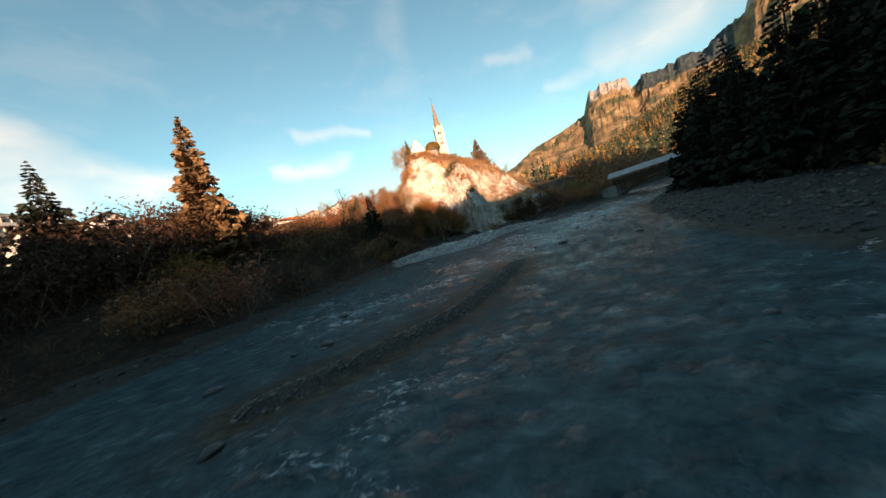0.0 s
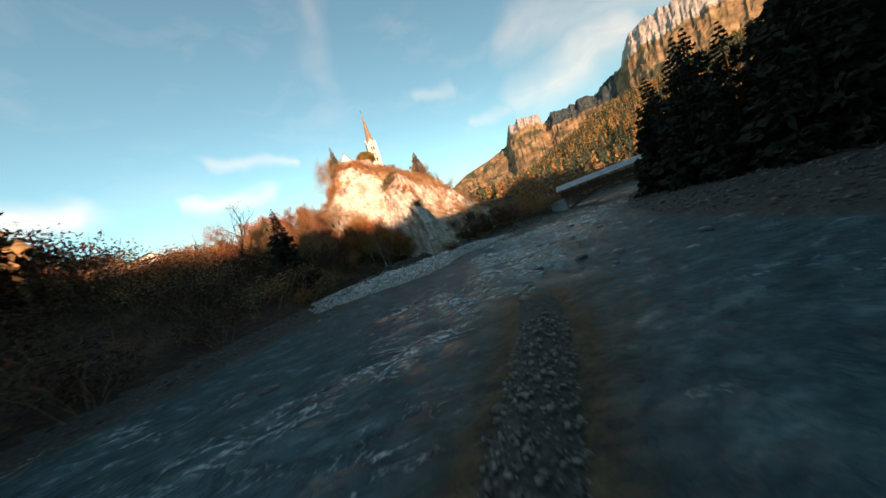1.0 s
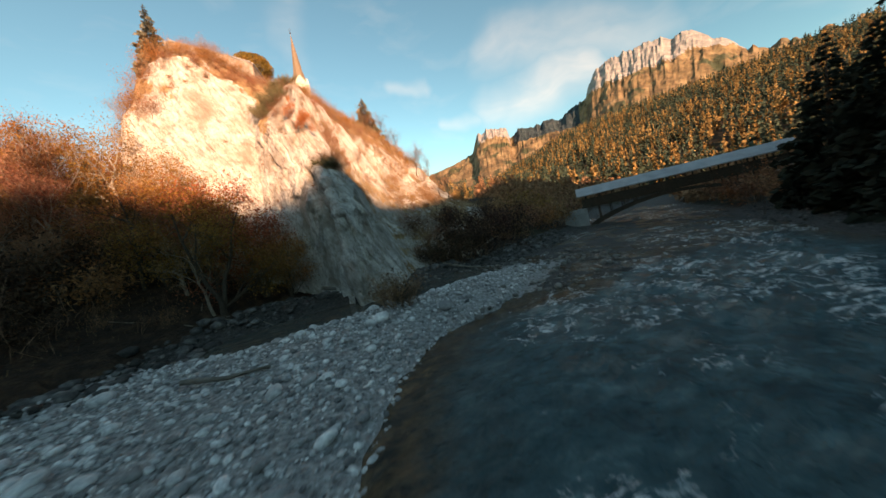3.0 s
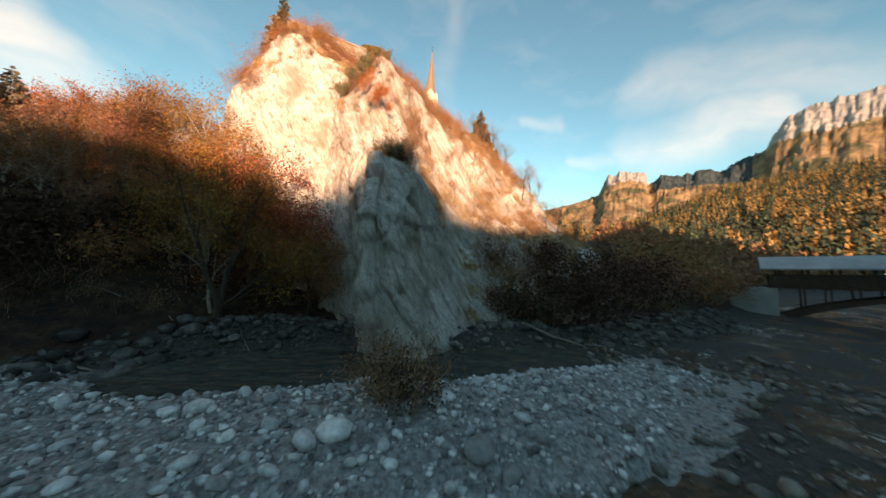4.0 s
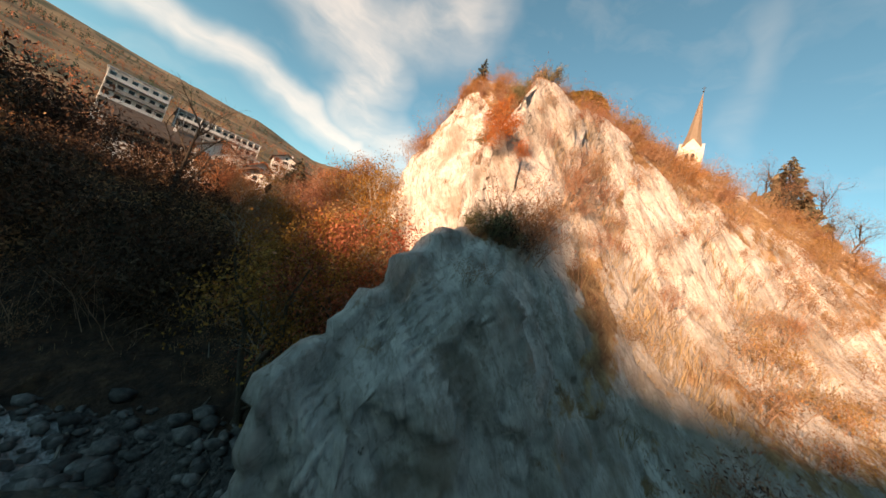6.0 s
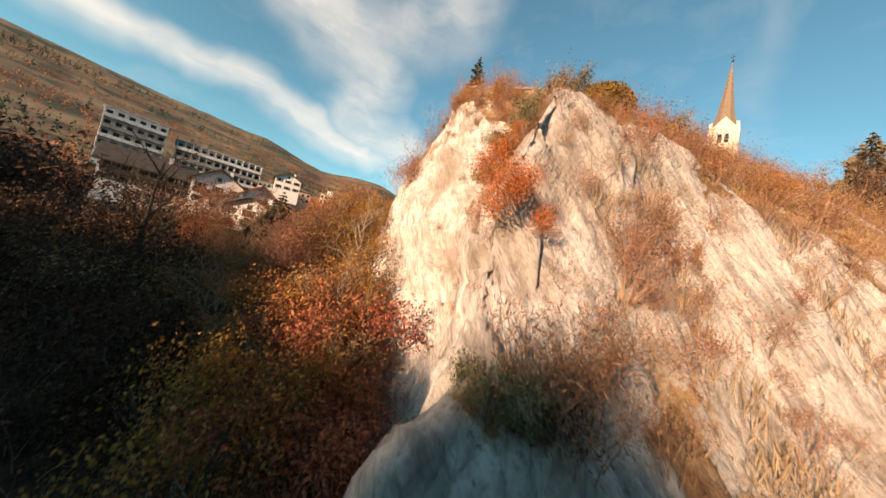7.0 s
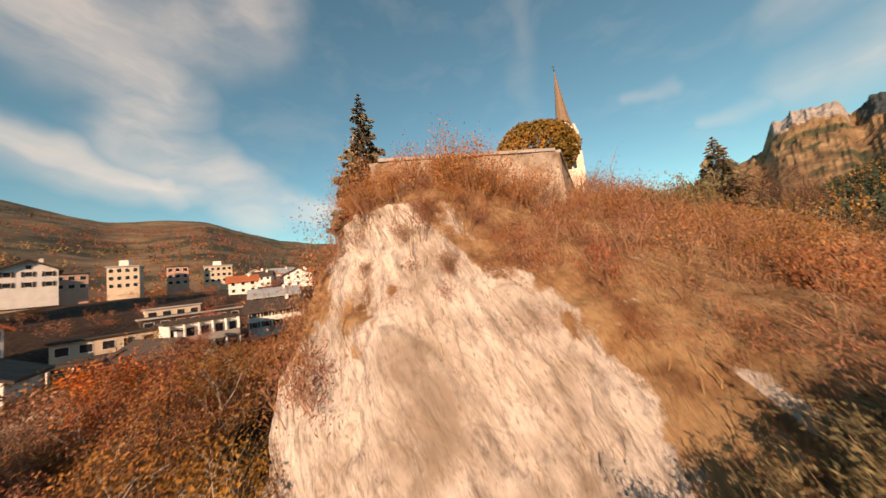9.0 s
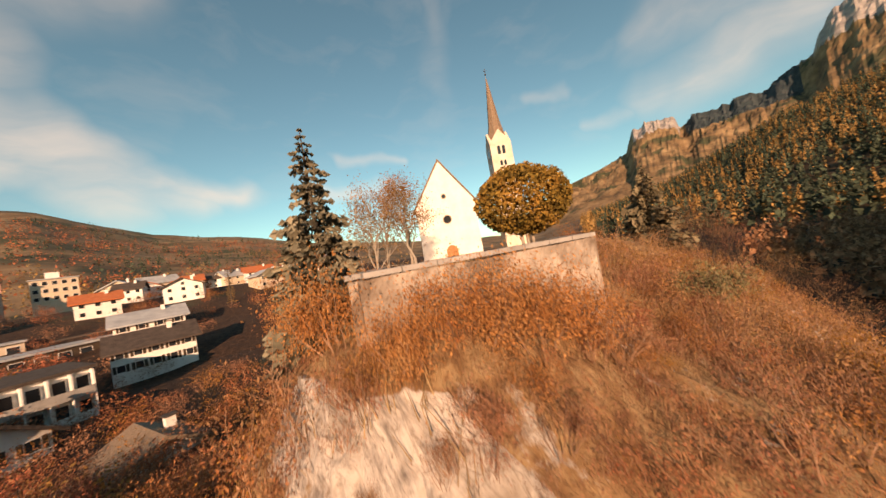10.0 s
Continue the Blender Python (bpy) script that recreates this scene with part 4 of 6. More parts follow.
class Builder:
    """Collects tubes and leaves for one mesh."""

    def __init__(self):
        self.v, self.f, self.n = [], [], 0

    def add(self, v, f):
        self.v.append(np.asarray(v, float))
        self.f += [tuple(int(i) + self.n for i in q) for q in f]
        self.n += len(v)

    def tube(self, pts, radii, sides=5):
        pts = [Vector(p) for p in pts]
        rings = []
        for i, p in enumerate(pts):
            d = (pts[min(i + 1, len(pts) - 1)] - pts[max(i - 1, 0)]).normalized()
            a = d.cross(Vector((0.31, 0.95, 0.1))).normalized()
            b = d.cross(a)
            rings.append([p + (a * math.cos(2 * math.pi * k / sides) + b * math.sin(2 * math.pi * k / sides)) * radii[i] for k in range(sides)])
        v = [q[:] for r in rings for q in r]
        f = [(i * sides + k, i * sides + (k + 1) % sides, (i + 1) * sides + (k + 1) % sides, (i + 1) * sides + k) for i in range(len(pts) - 1) for k in range(sides)]
        self.add(v, f)

    def mesh(self, name, mat, smooth=False):
        return mesh_of(name, np.concatenate(self.v).tolist(), self.f, mat, smooth)


def limb(bd, start, direction, length, radius, rng, depth, tips, spread=0.7, lift=0.25, sides=5, keep_twigs=True):
    """A branching limb; collects the outer twig points in tips."""
    pts, radii, p, d = [start], [radius], Vector(start), Vector(direction).normalized()
    steps = 4 if depth > 1 else 3
    for i in range(steps):
        d = (d + Vector(rng.normal(size=3)) * 0.16 + Vector((0, 0, lift * 0.25))).normalized()
        p = p + d * (length / steps)
        pts.append(p.copy())
        radii.append(radius * (1 - 0.62 * (i + 1) / steps))
    if keep_twigs or depth > 0:
        bd.tube(pts, radii, sides if depth > 1 else 3)
    if depth == 0:
        tips += [tuple(q) for q in pts[1:]]
        return
    n = 4
    for k in range(n):
        t = 0.35 + 0.65 * (k + rng.uniform(0, 0.7)) / n
        i = min(int(t * steps), steps - 1)
        q = pts[i].lerp(pts[i + 1], t * steps - i) if t < 1 else pts[-1]
        side = Vector(rng.normal(size=3)).cross(d).normalized()
        nd = (d * (1 - spread * 0.6) + side * spread + Vector((0, 0, lift))).normalized()
        limb(bd, q, nd, length * rng.uniform(0.45, 0.7), max(radius * 0.42, 0.008), rng, depth - 1, tips, spread, lift, sides, keep_twigs)


def tree_meshes(seed, tall, trunk_share, leaf_mat, leaves, leaf_size, bark="bark", wide=0.75, scatter=0.35, stems=1):
    rng = np.random.default_rng(seed)
    bd, tips = Builder(), []
    for s in range(stems):
        lean = Vector((rng.normal() * 0.12, rng.normal() * 0.12, 1)) if stems == 1 else Vector((math.cos(s * 6.28 / stems) * 0.3, math.sin(s * 6.28 / stems) * 0.3, 1))
        base, pts, radii = Vector((0.12 * s, 0.1 * s, -0.3)), [], []
        for i in range(6):
            pts.append(base + lean * (tall * 0.82 * i / 5) + Vector((rng.normal() * 0.02 * tall * (i > 0), rng.normal() * 0.02 * tall * (i > 0), 0)))
            radii.append(tall * 0.019 * (1 - 0.85 * i / 5) + 0.012)
        bd.tube(pts, radii, 7)
        n = int(8 / math.sqrt(stems))
        for k in range(n):
            t = trunk_share + (1 - trunk_share) * k / n
            i = min(int(t * 5), 4)
            q = pts[i].lerp(pts[i + 1], t * 5 - i)
            a = k * 2.4 + rng.uniform(0, 0.8)
            limb(bd, q, (math.cos(a) * wide, math.sin(a) * wide, 0.75), tall * (0.42 - 0.22 * (t - trunk_share)), tall * 0.0075, rng, 2, tips, 0.75, 0.22)
    trunk = bd.mesh("trunk", M[bark], True)
    if not leaves:
        return trunk, None
    tp = np.array(tips)
    pts = tp[rng.integers(0, len(tp), leaves)] + rng.normal(size=(leaves, 3)) * scatter
    crown = Builder()
    crown.add(*quads(pts, leaf_size, rng))
    return trunk, crown.mesh("crown", M[leaf_mat])


def plant(name, m, label, category, group, trunk, crown):
    ob = empty(name, m, label, category, group)
    for nm, me in (("trunk", trunk), ("crown", crown)):
        if me:
            c = new(nm, me)
            c.parent = ob
    return ob


def at_ground(x, y, turn=0.0, size=1.0, sink=0.05):
    z = float(height(x, y)[0]) - sink
    return Matrix.LocRotScale((x, y, z), Euler((0, 0, radians(turn))), Vector((size, size, size)))


def spruce_meshes(seed, tall, radius, levels, mat, tip=None, power=1.0, needles=13):
    rng = np.random.default_rng(seed)
    bd = Builder()
    bd.tube([(0, 0, -0.4), (0.03, 0, tall * 0.5), (0, 0.02, tall * 0.98)], [tall * 0.017 + 0.03, tall * 0.01 + 0.01, 0.012], 7)
    trunk = bd.mesh("trunk", M["bark"], True)
    cr = Builder()
    for lv in range(levels):
        t = lv / (levels - 1)
        z = tall * (0.07 + 0.92 * t)
        r = radius * (1 - t) ** power * rng.uniform(0.8, 1.1) + 0.04 * radius
        nb = max(4, int(9 - 4 * t))
        for k in range(nb):
            if rng.uniform() < 0.08:
                continue
            a = 2 * math.pi * (k + rng.uniform(-0.3, 0.3)) / nb + lv * 0.9
            rr = r * rng.uniform(0.7, 1.12)
            dx, dy = math.cos(a), math.sin(a)
            n = max(4, int(needles * (0.35 + 0.65 * rr / radius)))
            s = rng.uniform(0.1, 1, n) ** 0.7
            droop = -0.42 * rr * s ** 1.2 + 0.16 * rr * s ** 3
            side = rng.normal(size=n) * 0.13 * rr * (1.15 - 0.6 * s)
            pts = np.stack([dx * rr * s - dy * side, dy * rr * s + dx * side, z + droop + rng.normal(size=n) * 0.03 * rr - np.abs(side) * 0.35], 1)
            d = np.array([dx, dy, -0.28])
            w = np.array([-dy, dx, 0.0])
            ln = 0.085 * rr * rng.uniform(0.6, 1.5, n)[:, None] + 0.026 * radius
            up = np.array([0, 0, 1.0])
            tilt = (w[None] + up[None] * rng.normal(size=n)[:, None] * 1.3) * ln * 0.42
            v = np.stack([pts - d * ln * 0.6, pts - tilt - up * ln * 0.15, pts + d * ln, pts + tilt - up * ln * 0.15], 1).reshape(-1, 3)
            cr.add(v, np.arange(4 * n).reshape(n, 4))
    return trunk, cr.mesh("crown", M[mat])


def bush_arrays(seed, width, tall, stems, leaves, leaf_size, dense=0.22, slim=1.6):
    """A many-stemmed shrub: vertices and faces of its twigs and of its leaves."""
    rng = np.random.default_rng(seed)
    bd, tips = Builder(), []
    for k in range(stems):
        a = rng.uniform(0, 6.28)
        r = rng.uniform(0, 0.28) * width
        o = rng.uniform(0.15, 0.95)
        limb(bd, (math.cos(a) * r, math.sin(a) * r, -0.15), (math.cos(a) * o, math.sin(a) * o, 1), tall * rng.uniform(0.55, 0.85), 0.008 + 0.006 * tall, rng, 1, tips, 0.6, 0.3, 3)
    tp = np.array(tips)
    pts = tp[rng.integers(0, len(tp), leaves)] + rng.normal(size=(leaves, 3)) * dense
    pts[:, 2] = np.abs(pts[:, 2])
    lv, lf = quads(pts, leaf_size, rng, 0, slim)
    return np.concatenate(bd.v), bd.f, lv, lf.tolist()


class Shrub:
    def __init__(self, seed, width, tall, stems, leaves, leaf_size, mat, dense=0.22, slim=1.6):
        self.arrays = bush_arrays(seed, width, tall, stems, leaves, leaf_size, dense, slim)
        self.mat = mat
        v, f, lv, lf = self.arrays
        k, j = len(lf) // 3, len(f) // 3
        self.lite = (v, f[:j], lv[:4 * k], lf[:k])
        self.stems = mesh_of("woody_base", v.tolist(), f, M["twig"], False)
        self.foliage = mesh_of("foliage", lv.tolist(), lf, M[mat], False)


def bush(sh, m, label, group=""):
    ob = empty("bush", m, label, "shrub", group)
    for nm, me in (("woody_base", sh.stems), ("foliage", sh.foliage)):
        c = new(nm, me)
        c.parent = ob
    return ob


def thicket(name, items, label, category="scrub"):
    """Many shrubs joined into one object; items: shrub and pose."""
    mats, vs, fs, mi, n = [M["twig"]], [], [], [], 0
    for sh, m in items:
        if M[sh.mat] not in mats:
            mats.append(M[sh.mat])
        R, T = np.array(m.to_3x3()), np.array(m.translation)
        for v, f, k in ((sh.lite[0], sh.lite[1], 0), (sh.lite[2], sh.lite[3], mats.index(M[sh.mat]))):
            vs.append(v @ R.T + T)
            fs.append(np.asarray(f) + n)
            mi += [k] * len(f)
            n += len(v)
    me = mesh_of(name, np.concatenate(vs).tolist(), np.concatenate(fs).tolist(), mats, False, mi)
    return tagged(new(name, me), label, category, kind="stuff")


# conifers
M["spruce_tan"] = material("tan_tinged_spruce_needles", [(0.07, 0.065, 0.04), (0.14, 0.12, 0.075), (0.20, 0.16, 0.10)], 1.2, 5, 0.85, island=0.45)
RUST_SPRUCE = ("tall spruce with drooping rust-tinged branches in low sunlight", "spruce tree")
t_big = spruce_meshes(11, 20.0, 4.6, 48, "spruce_warm", power=0.8, needles=70)
plant("spruce_tree", at_ground(-36, 48, 20, 1.16), *RUST_SPRUCE, "", *t_big)
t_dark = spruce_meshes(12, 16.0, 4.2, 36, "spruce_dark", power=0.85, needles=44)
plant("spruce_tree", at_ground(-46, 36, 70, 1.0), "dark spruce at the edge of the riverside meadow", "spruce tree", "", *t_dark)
t_small = spruce_meshes(13, 6.0, 1.5, 30, "spruce_blue", power=0.8, needles=60)
plant("spruce_tree", at_ground(-5.9, 87.9, 0, 1.08, 0.3), "slim blue-green spruce beside the retaining wall", "spruce tree", "", *t_small)
t_broad = spruce_meshes(14, 8.6, 3.3, 30, "spruce_tan", power=0.8, needles=46)
plant("spruce_tree", at_ground(16.4, 112.8, 0, 1.0), "broad spruce on the brown hilltop", "spruce tree", "", *t_broad)
plant("spruce_tree", at_ground(-14, 62, 40, 0.74), "dark young spruce among the riverside thicket", "spruce tree", "", *t_dark)
plant("spruce_tree", at_ground(-21.8, 80.6, 100, 1.0), "young spruce in the gully scrub below the houses", "spruce tree", "", *t_broad)
plant("spruce_tree", at_ground(-12, 86, 200, 0.42), "small dark spruce in the gully scrub", "spruce tree", "", *t_broad)

# broad-leaved trees
bare = [tree_meshes(30 + i, 12.0, 0.25, None, 0, 0, "bark", 0.8) for i in range(2)]
sparse = [tree_meshes(34 + i, 9.0, 0.3, mt, 3200, 0.075, bk, 0.55, 0.32) for i, (mt, bk) in enumerate((("brown", "pale_bark"), ("ochre", "pale_bark"), ("rust", "bark")))]
pink_tree = tree_meshes(37, 8.0, 0.3, "brown", 2200, 0.045, "bark", 0.5, 0.35)
ochre_tree = tree_meshes(40, 10.5, 0.12, "ochre", 11000, 0.08, "bark", 0.95, 0.42, 3)
brown_tree = tree_meshes(42, 8.5, 0.2, "brown", 9000, 0.075, "pale_bark", 0.7, 0.45)
rust_tree = tree_meshes(41, 7.0, 0.12, "rust", 9000, 0.07, "bark", 0.9, 0.4, 2)
plant("bare_tree", at_ground(-24, 71, 0, 1.0), "tall leafless tree with fine twigs on the bank", "tree", "", *bare[0])
plant("bare_tree", at_ground(-44, 44, 80, 0.7), "leafless tree beside the large spruce", "tree", "", *bare[1])
plant("bare_tree", at_ground(-60, 88, 130, 0.9), "leafless tree above the village roofs", "tree", "", *bare[1])
plant("maple_tree", at_ground(-0.6, 74.6, 0, 0.86), "spreading maple with dull ochre leaves at the foot of the crag", "tree", "", *ochre_tree)
plant("maple_tree", at_ground(-4.4, 77.6, 130, 0.8), "spreading maple with dull ochre leaves in the gully", "tree", "", *ochre_tree)
plant("rust_tree", at_ground(1.6, 77.6, 60, 1.1), "rust-leaved tree against the pale rock face", "tree", "", *rust_tree)
plant("rust_tree", at_ground(-2.6, 79.4, 200, 1.2), "rust-leaved tree under the pale rock wall", "tree", "", *rust_tree)
plant("rust_tree", at_ground(3.4, 76.8, 300, 0.8), "rust-leaved tree against the foot of the spur", "tree", "", *rust_tree)
TREE_LABEL = "slender pale-stemmed tree with thin autumn foliage"
rng = np.random.default_rng(5)
count = 0
while count < 70:
    x, y = rng.uniform(-30, 0), rng.uniform(72.5, 92)
    if y > 84.5 + 0.25 * (x + 4) and x > -9 or float(height(x, y)[0]) > 15 or y < 74.5 - 0.35 * (x + 2) * (x > -10):
        continue
    plant("autumn_tree", at_ground(x, y, rng.uniform(0, 360), rng.uniform(0.5, 0.78) + 0.22 * (y > 78.5) * (x > -15)), TREE_LABEL, "tree", "trees of the gully wood", *(brown_tree, rust_tree, sparse[0], sparse[1], sparse[2])[int(rng.integers(0, 5))])
    count += 1
for x, y, s in ((-12.4, 108, 1.35), (-11.0, 110, 1.25), (-7.6, 108, 1.0), (-8.4, 110, 1.0)):
    plant("autumn_tree", at_ground(x, y, x * 50, s), "tall thin-leaved tree beside the church", "tree", "trees beside the church", *sparse[1 if x > -10 else 0])
for i in range(30):
    x = 15 + i * 1.05 + rng.normal()
    plant("autumn_tree", at_ground(x, 104 + rng.uniform(-5, 6) - 0.25 * i, i * 70, rng.uniform(0.4, 0.62)), "leafless-looking pinkish tree on the hill crest", "tree", "trees on the hill crest", *pink_tree)


def chestnut(m):
    rng = np.random.default_rng(50)
    bd, tips = Builder(), []
    for k in range(3):
        bd.tube([(0.25 * k - 0.25, 0.1 * k, -0.3), (0.3 * k - 0.3, 0.15 * k, 1.2), (0.55 * k - 0.5, 0.2 * k, 2.6)], [0.09, 0.075, 0.05], 7)
    for k in range(26):
        a, e = rng.uniform(0, 6.28), rng.uniform(-0.15, 1)
        limb(bd, (0.2 * math.cos(a), 0.2 * math.sin(a), 1.5), (math.cos(a), math.sin(a), e), 1.1, 0.03, rng, 1, tips, 0.7, 0.1, 4)
    trunk = bd.mesh("trunk", M["pale_bark"], True)
    n = 13000
    p = rng.normal(size=(n, 3))
    p /= np.linalg.norm(p, axis=1)[:, None]
    r = rng.uniform(0.35, 1, n) ** 0.33
    lump = 1 + 0.13 * fractal(p[:, 0] * 2.2, p[:, 1] * 2.2, p[:, 2] * 2.2, 51, 3)
    p = p * (r * lump)[:, None] * np.array([2.35, 2.2, 1.75]) + np.array([0, 0, 2.75])
    cr = Builder()
    cr.add(*quads(p, 0.095, rng))
    plant("chestnut_tree", m, "round-crowned tree with yellow-green autumn leaves behind the wall", "tree", "", trunk, cr.mesh("crown", M["ochre_green"]))


M["orange_leaf"] = material("orange_leaves", [(0.30, 0.115, 0.04), (0.42, 0.19, 0.07), (0.48, 0.27, 0.12)], 1.2, 4, 0.8, island=0.4, translucent=0.25)
M["ochre_green"] = material("yellow_green_leaves", [(0.09, 0.07, 0.016), (0.24, 0.15, 0.035), (0.38, 0.20, 0.05)], 0.7, 4, 0.8, island=0.45, translucent=0.2)
chestnut(pose(1.2, 95, 25.4))

# shrubs
JUNIPER = "olive juniper on the crest of the spur"
B = {
    "sapling": Shrub(69, 0.5, 1.9, 3, 60, 0.03, "brown", 0.12, 1.6),
    "orange": Shrub(60, 2.2, 1.7, 14, 8500, 0.026, "orange_leaf", 0.2, 1.1),
    "rusty": Shrub(67, 2.0, 1.5, 9, 2000, 0.026, "rust", 0.2, 1.4),
    "brown": Shrub(61, 1.8, 1.6, 12, 2000, 0.024, "brown", 0.2, 1.9),
    "brown2": Shrub(62, 2.0, 1.3, 12, 2000, 0.024, "brown", 0.24, 1.9),
    "twiggy": Shrub(63, 1.6, 1.9, 16, 900, 0.024, "brown", 0.14, 2.4),
    "ochre": Shrub(64, 1.8, 1.5, 9, 1900, 0.026, "ochre", 0.22, 1.3),
    "red": Shrub(65, 1.2, 1.0, 10, 1700, 0.028, "red", 0.16, 1.1),
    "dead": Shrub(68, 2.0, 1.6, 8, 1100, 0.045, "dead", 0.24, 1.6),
    "juniper": Shrub(66, 2.4, 1.5, 30, 6500, 0.026, "olive", 0.10, 2.6),
}
# The dark variety carries its shade in the leaf colour.
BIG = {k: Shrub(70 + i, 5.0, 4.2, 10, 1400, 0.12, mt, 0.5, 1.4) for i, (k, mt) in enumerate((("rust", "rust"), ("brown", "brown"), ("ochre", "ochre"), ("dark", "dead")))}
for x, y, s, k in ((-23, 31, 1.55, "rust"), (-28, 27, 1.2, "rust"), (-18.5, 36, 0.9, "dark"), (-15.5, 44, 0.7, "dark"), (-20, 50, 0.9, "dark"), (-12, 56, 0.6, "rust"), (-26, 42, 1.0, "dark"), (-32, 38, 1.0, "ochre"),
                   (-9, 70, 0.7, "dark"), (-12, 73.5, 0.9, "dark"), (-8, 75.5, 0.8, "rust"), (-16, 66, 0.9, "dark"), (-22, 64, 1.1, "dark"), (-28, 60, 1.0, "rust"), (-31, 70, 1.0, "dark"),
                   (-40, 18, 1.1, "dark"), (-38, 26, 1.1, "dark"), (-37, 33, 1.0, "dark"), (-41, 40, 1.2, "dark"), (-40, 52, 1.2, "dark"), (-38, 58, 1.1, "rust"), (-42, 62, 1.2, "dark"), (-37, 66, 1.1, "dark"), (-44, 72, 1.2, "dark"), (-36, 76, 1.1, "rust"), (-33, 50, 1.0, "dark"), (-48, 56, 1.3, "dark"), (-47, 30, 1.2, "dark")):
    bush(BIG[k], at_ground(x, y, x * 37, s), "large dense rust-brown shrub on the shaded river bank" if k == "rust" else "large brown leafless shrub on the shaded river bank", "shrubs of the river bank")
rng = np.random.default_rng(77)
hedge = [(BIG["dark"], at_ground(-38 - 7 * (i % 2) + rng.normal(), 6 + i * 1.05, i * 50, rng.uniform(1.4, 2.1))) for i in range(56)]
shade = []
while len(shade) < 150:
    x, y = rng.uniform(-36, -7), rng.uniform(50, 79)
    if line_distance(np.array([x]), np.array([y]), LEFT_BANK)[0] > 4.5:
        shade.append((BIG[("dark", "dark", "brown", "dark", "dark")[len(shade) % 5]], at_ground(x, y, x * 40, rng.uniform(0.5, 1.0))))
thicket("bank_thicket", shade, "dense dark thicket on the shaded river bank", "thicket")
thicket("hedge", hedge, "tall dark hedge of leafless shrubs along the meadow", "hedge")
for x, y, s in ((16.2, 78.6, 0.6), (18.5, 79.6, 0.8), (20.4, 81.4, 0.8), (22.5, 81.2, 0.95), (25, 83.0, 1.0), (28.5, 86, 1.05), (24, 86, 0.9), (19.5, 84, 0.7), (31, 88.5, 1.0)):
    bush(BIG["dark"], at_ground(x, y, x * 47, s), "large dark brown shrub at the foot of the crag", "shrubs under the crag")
for x, y, s, k, lab in ((-1.9, 85.7, 1.0, "orange", "dense orange shrub at the foot of the retaining wall"), (-0.6, 85.9, 1.05, "orange", "dense orange shrub at the foot of the retaining wall"), (0.7, 86.8, 0.9, "orange", "dense orange shrub at the foot of the retaining wall"),
                        (-2.9, 85.0, 0.7, "orange", "dense orange shrub at the foot of the retaining wall"), (-4.7, 86.3, 1.1, "orange", "rust-brown shrub under the slim spruce"), (-6.3, 87.6, 1.0, "orange", "rust-brown shrub under the slim spruce"),
                        (3.4, 81.6, 0.7, "juniper", JUNIPER), (4.1, 81.4, 0.7, "juniper", JUNIPER), (4.8, 81.2, 0.72, "juniper", JUNIPER), (5.4, 81.0, 0.66, "juniper", JUNIPER), (6.0, 80.6, 0.55, "juniper", JUNIPER), (3.7, 80.9, 0.7, "juniper", JUNIPER), (4.5, 80.6, 0.7, "juniper", JUNIPER), (5.2, 80.2, 0.62, "juniper", JUNIPER), (6.0, 91.5, 1.0, "juniper", "olive juniper on the upper slope"), (7.5, 95, 1.0, "ochre", "ochre shrub on the upper slope"), (4.0, 97.5, 1.1, "ochre", "ochre shrub beside the wall"),
                         (10.7, 89.9, 0.9, "orange", "orange shrub between pale rock outcrops"), (12.5, 92, 0.8, "brown", "brown shrub on the upper slope"),
                        (-0.5, 80.0, 1.0, "red", "dark red shrub at the foot of the rock"), (0.8, 80.4, 1.2, "red", "dark red shrub at the foot of the rock"), (10.6, 67.2, 1.35, "twiggy", "bare reddish twiggy bush on the gravel bar"), (10.0, 67.6, 1.1, "twiggy", "bare reddish twiggy bush on the gravel bar"), (10.3, 67.5, 1.0, "dead", "dark reddish bush on the gravel bar"), (10.9, 67.4, 0.8, "dead", "dark reddish bush on the gravel bar")):
    bush(B[k], at_ground(x, y, x * 61, s, -0.15 if k in ("juniper", "red") else 0.05), lab)
for x, y, z, s in ((6.0, 77.75, 15.9, 0.8), (6.45, 77.5, 15.3, 0.85), (6.85, 77.5, 14.8, 0.8), (6.2, 78.0, 16.3, 0.6), (7.2, 77.9, 14.6, 0.6), (6.1, 78.5, 17.2, 0.4), (7.0, 77.7, 15.4, 0.6)):
    bush(B["red"], Matrix.LocRotScale((x, y, z), Euler((0.9, 0, x * 9)), Vector((s, s, s))), "bright orange-red shrub clinging to the rock face")
for x, y, z, s, k in ((7.7, 77.0, 10.9, 0.75, "juniper"), (8.3, 77.6, 11.2, 1.1, "twiggy"), (8.8, 78.0, 11.2, 0.9, "brown"), (7.9, 77.7, 11.4, 0.8, "brown2"), (8.6, 77.2, 10.8, 0.6, "dead")):
    bush(B[k], pose(x, y, z) @ Matrix.Scale(s, 4), "dark juniper on top of the low shaded spur" if k == "juniper" else "brown twiggy bush on top of the low shaded spur")
for i in range(9):
    x = 0.1 + 0.2 * i
    bush(B["sapling"], at_ground(x, 88.0 + 0.6 * (x - 0.1) - 0.35, i * 77, 0.75 + 0.05 * (i * 5 % 7)), "thin bare saplings in front of the retaining wall", "saplings by the wall")
kinds = ["brown", "brown2", "twiggy", "brown", "ochre", "rusty", "brown2", "twiggy"]
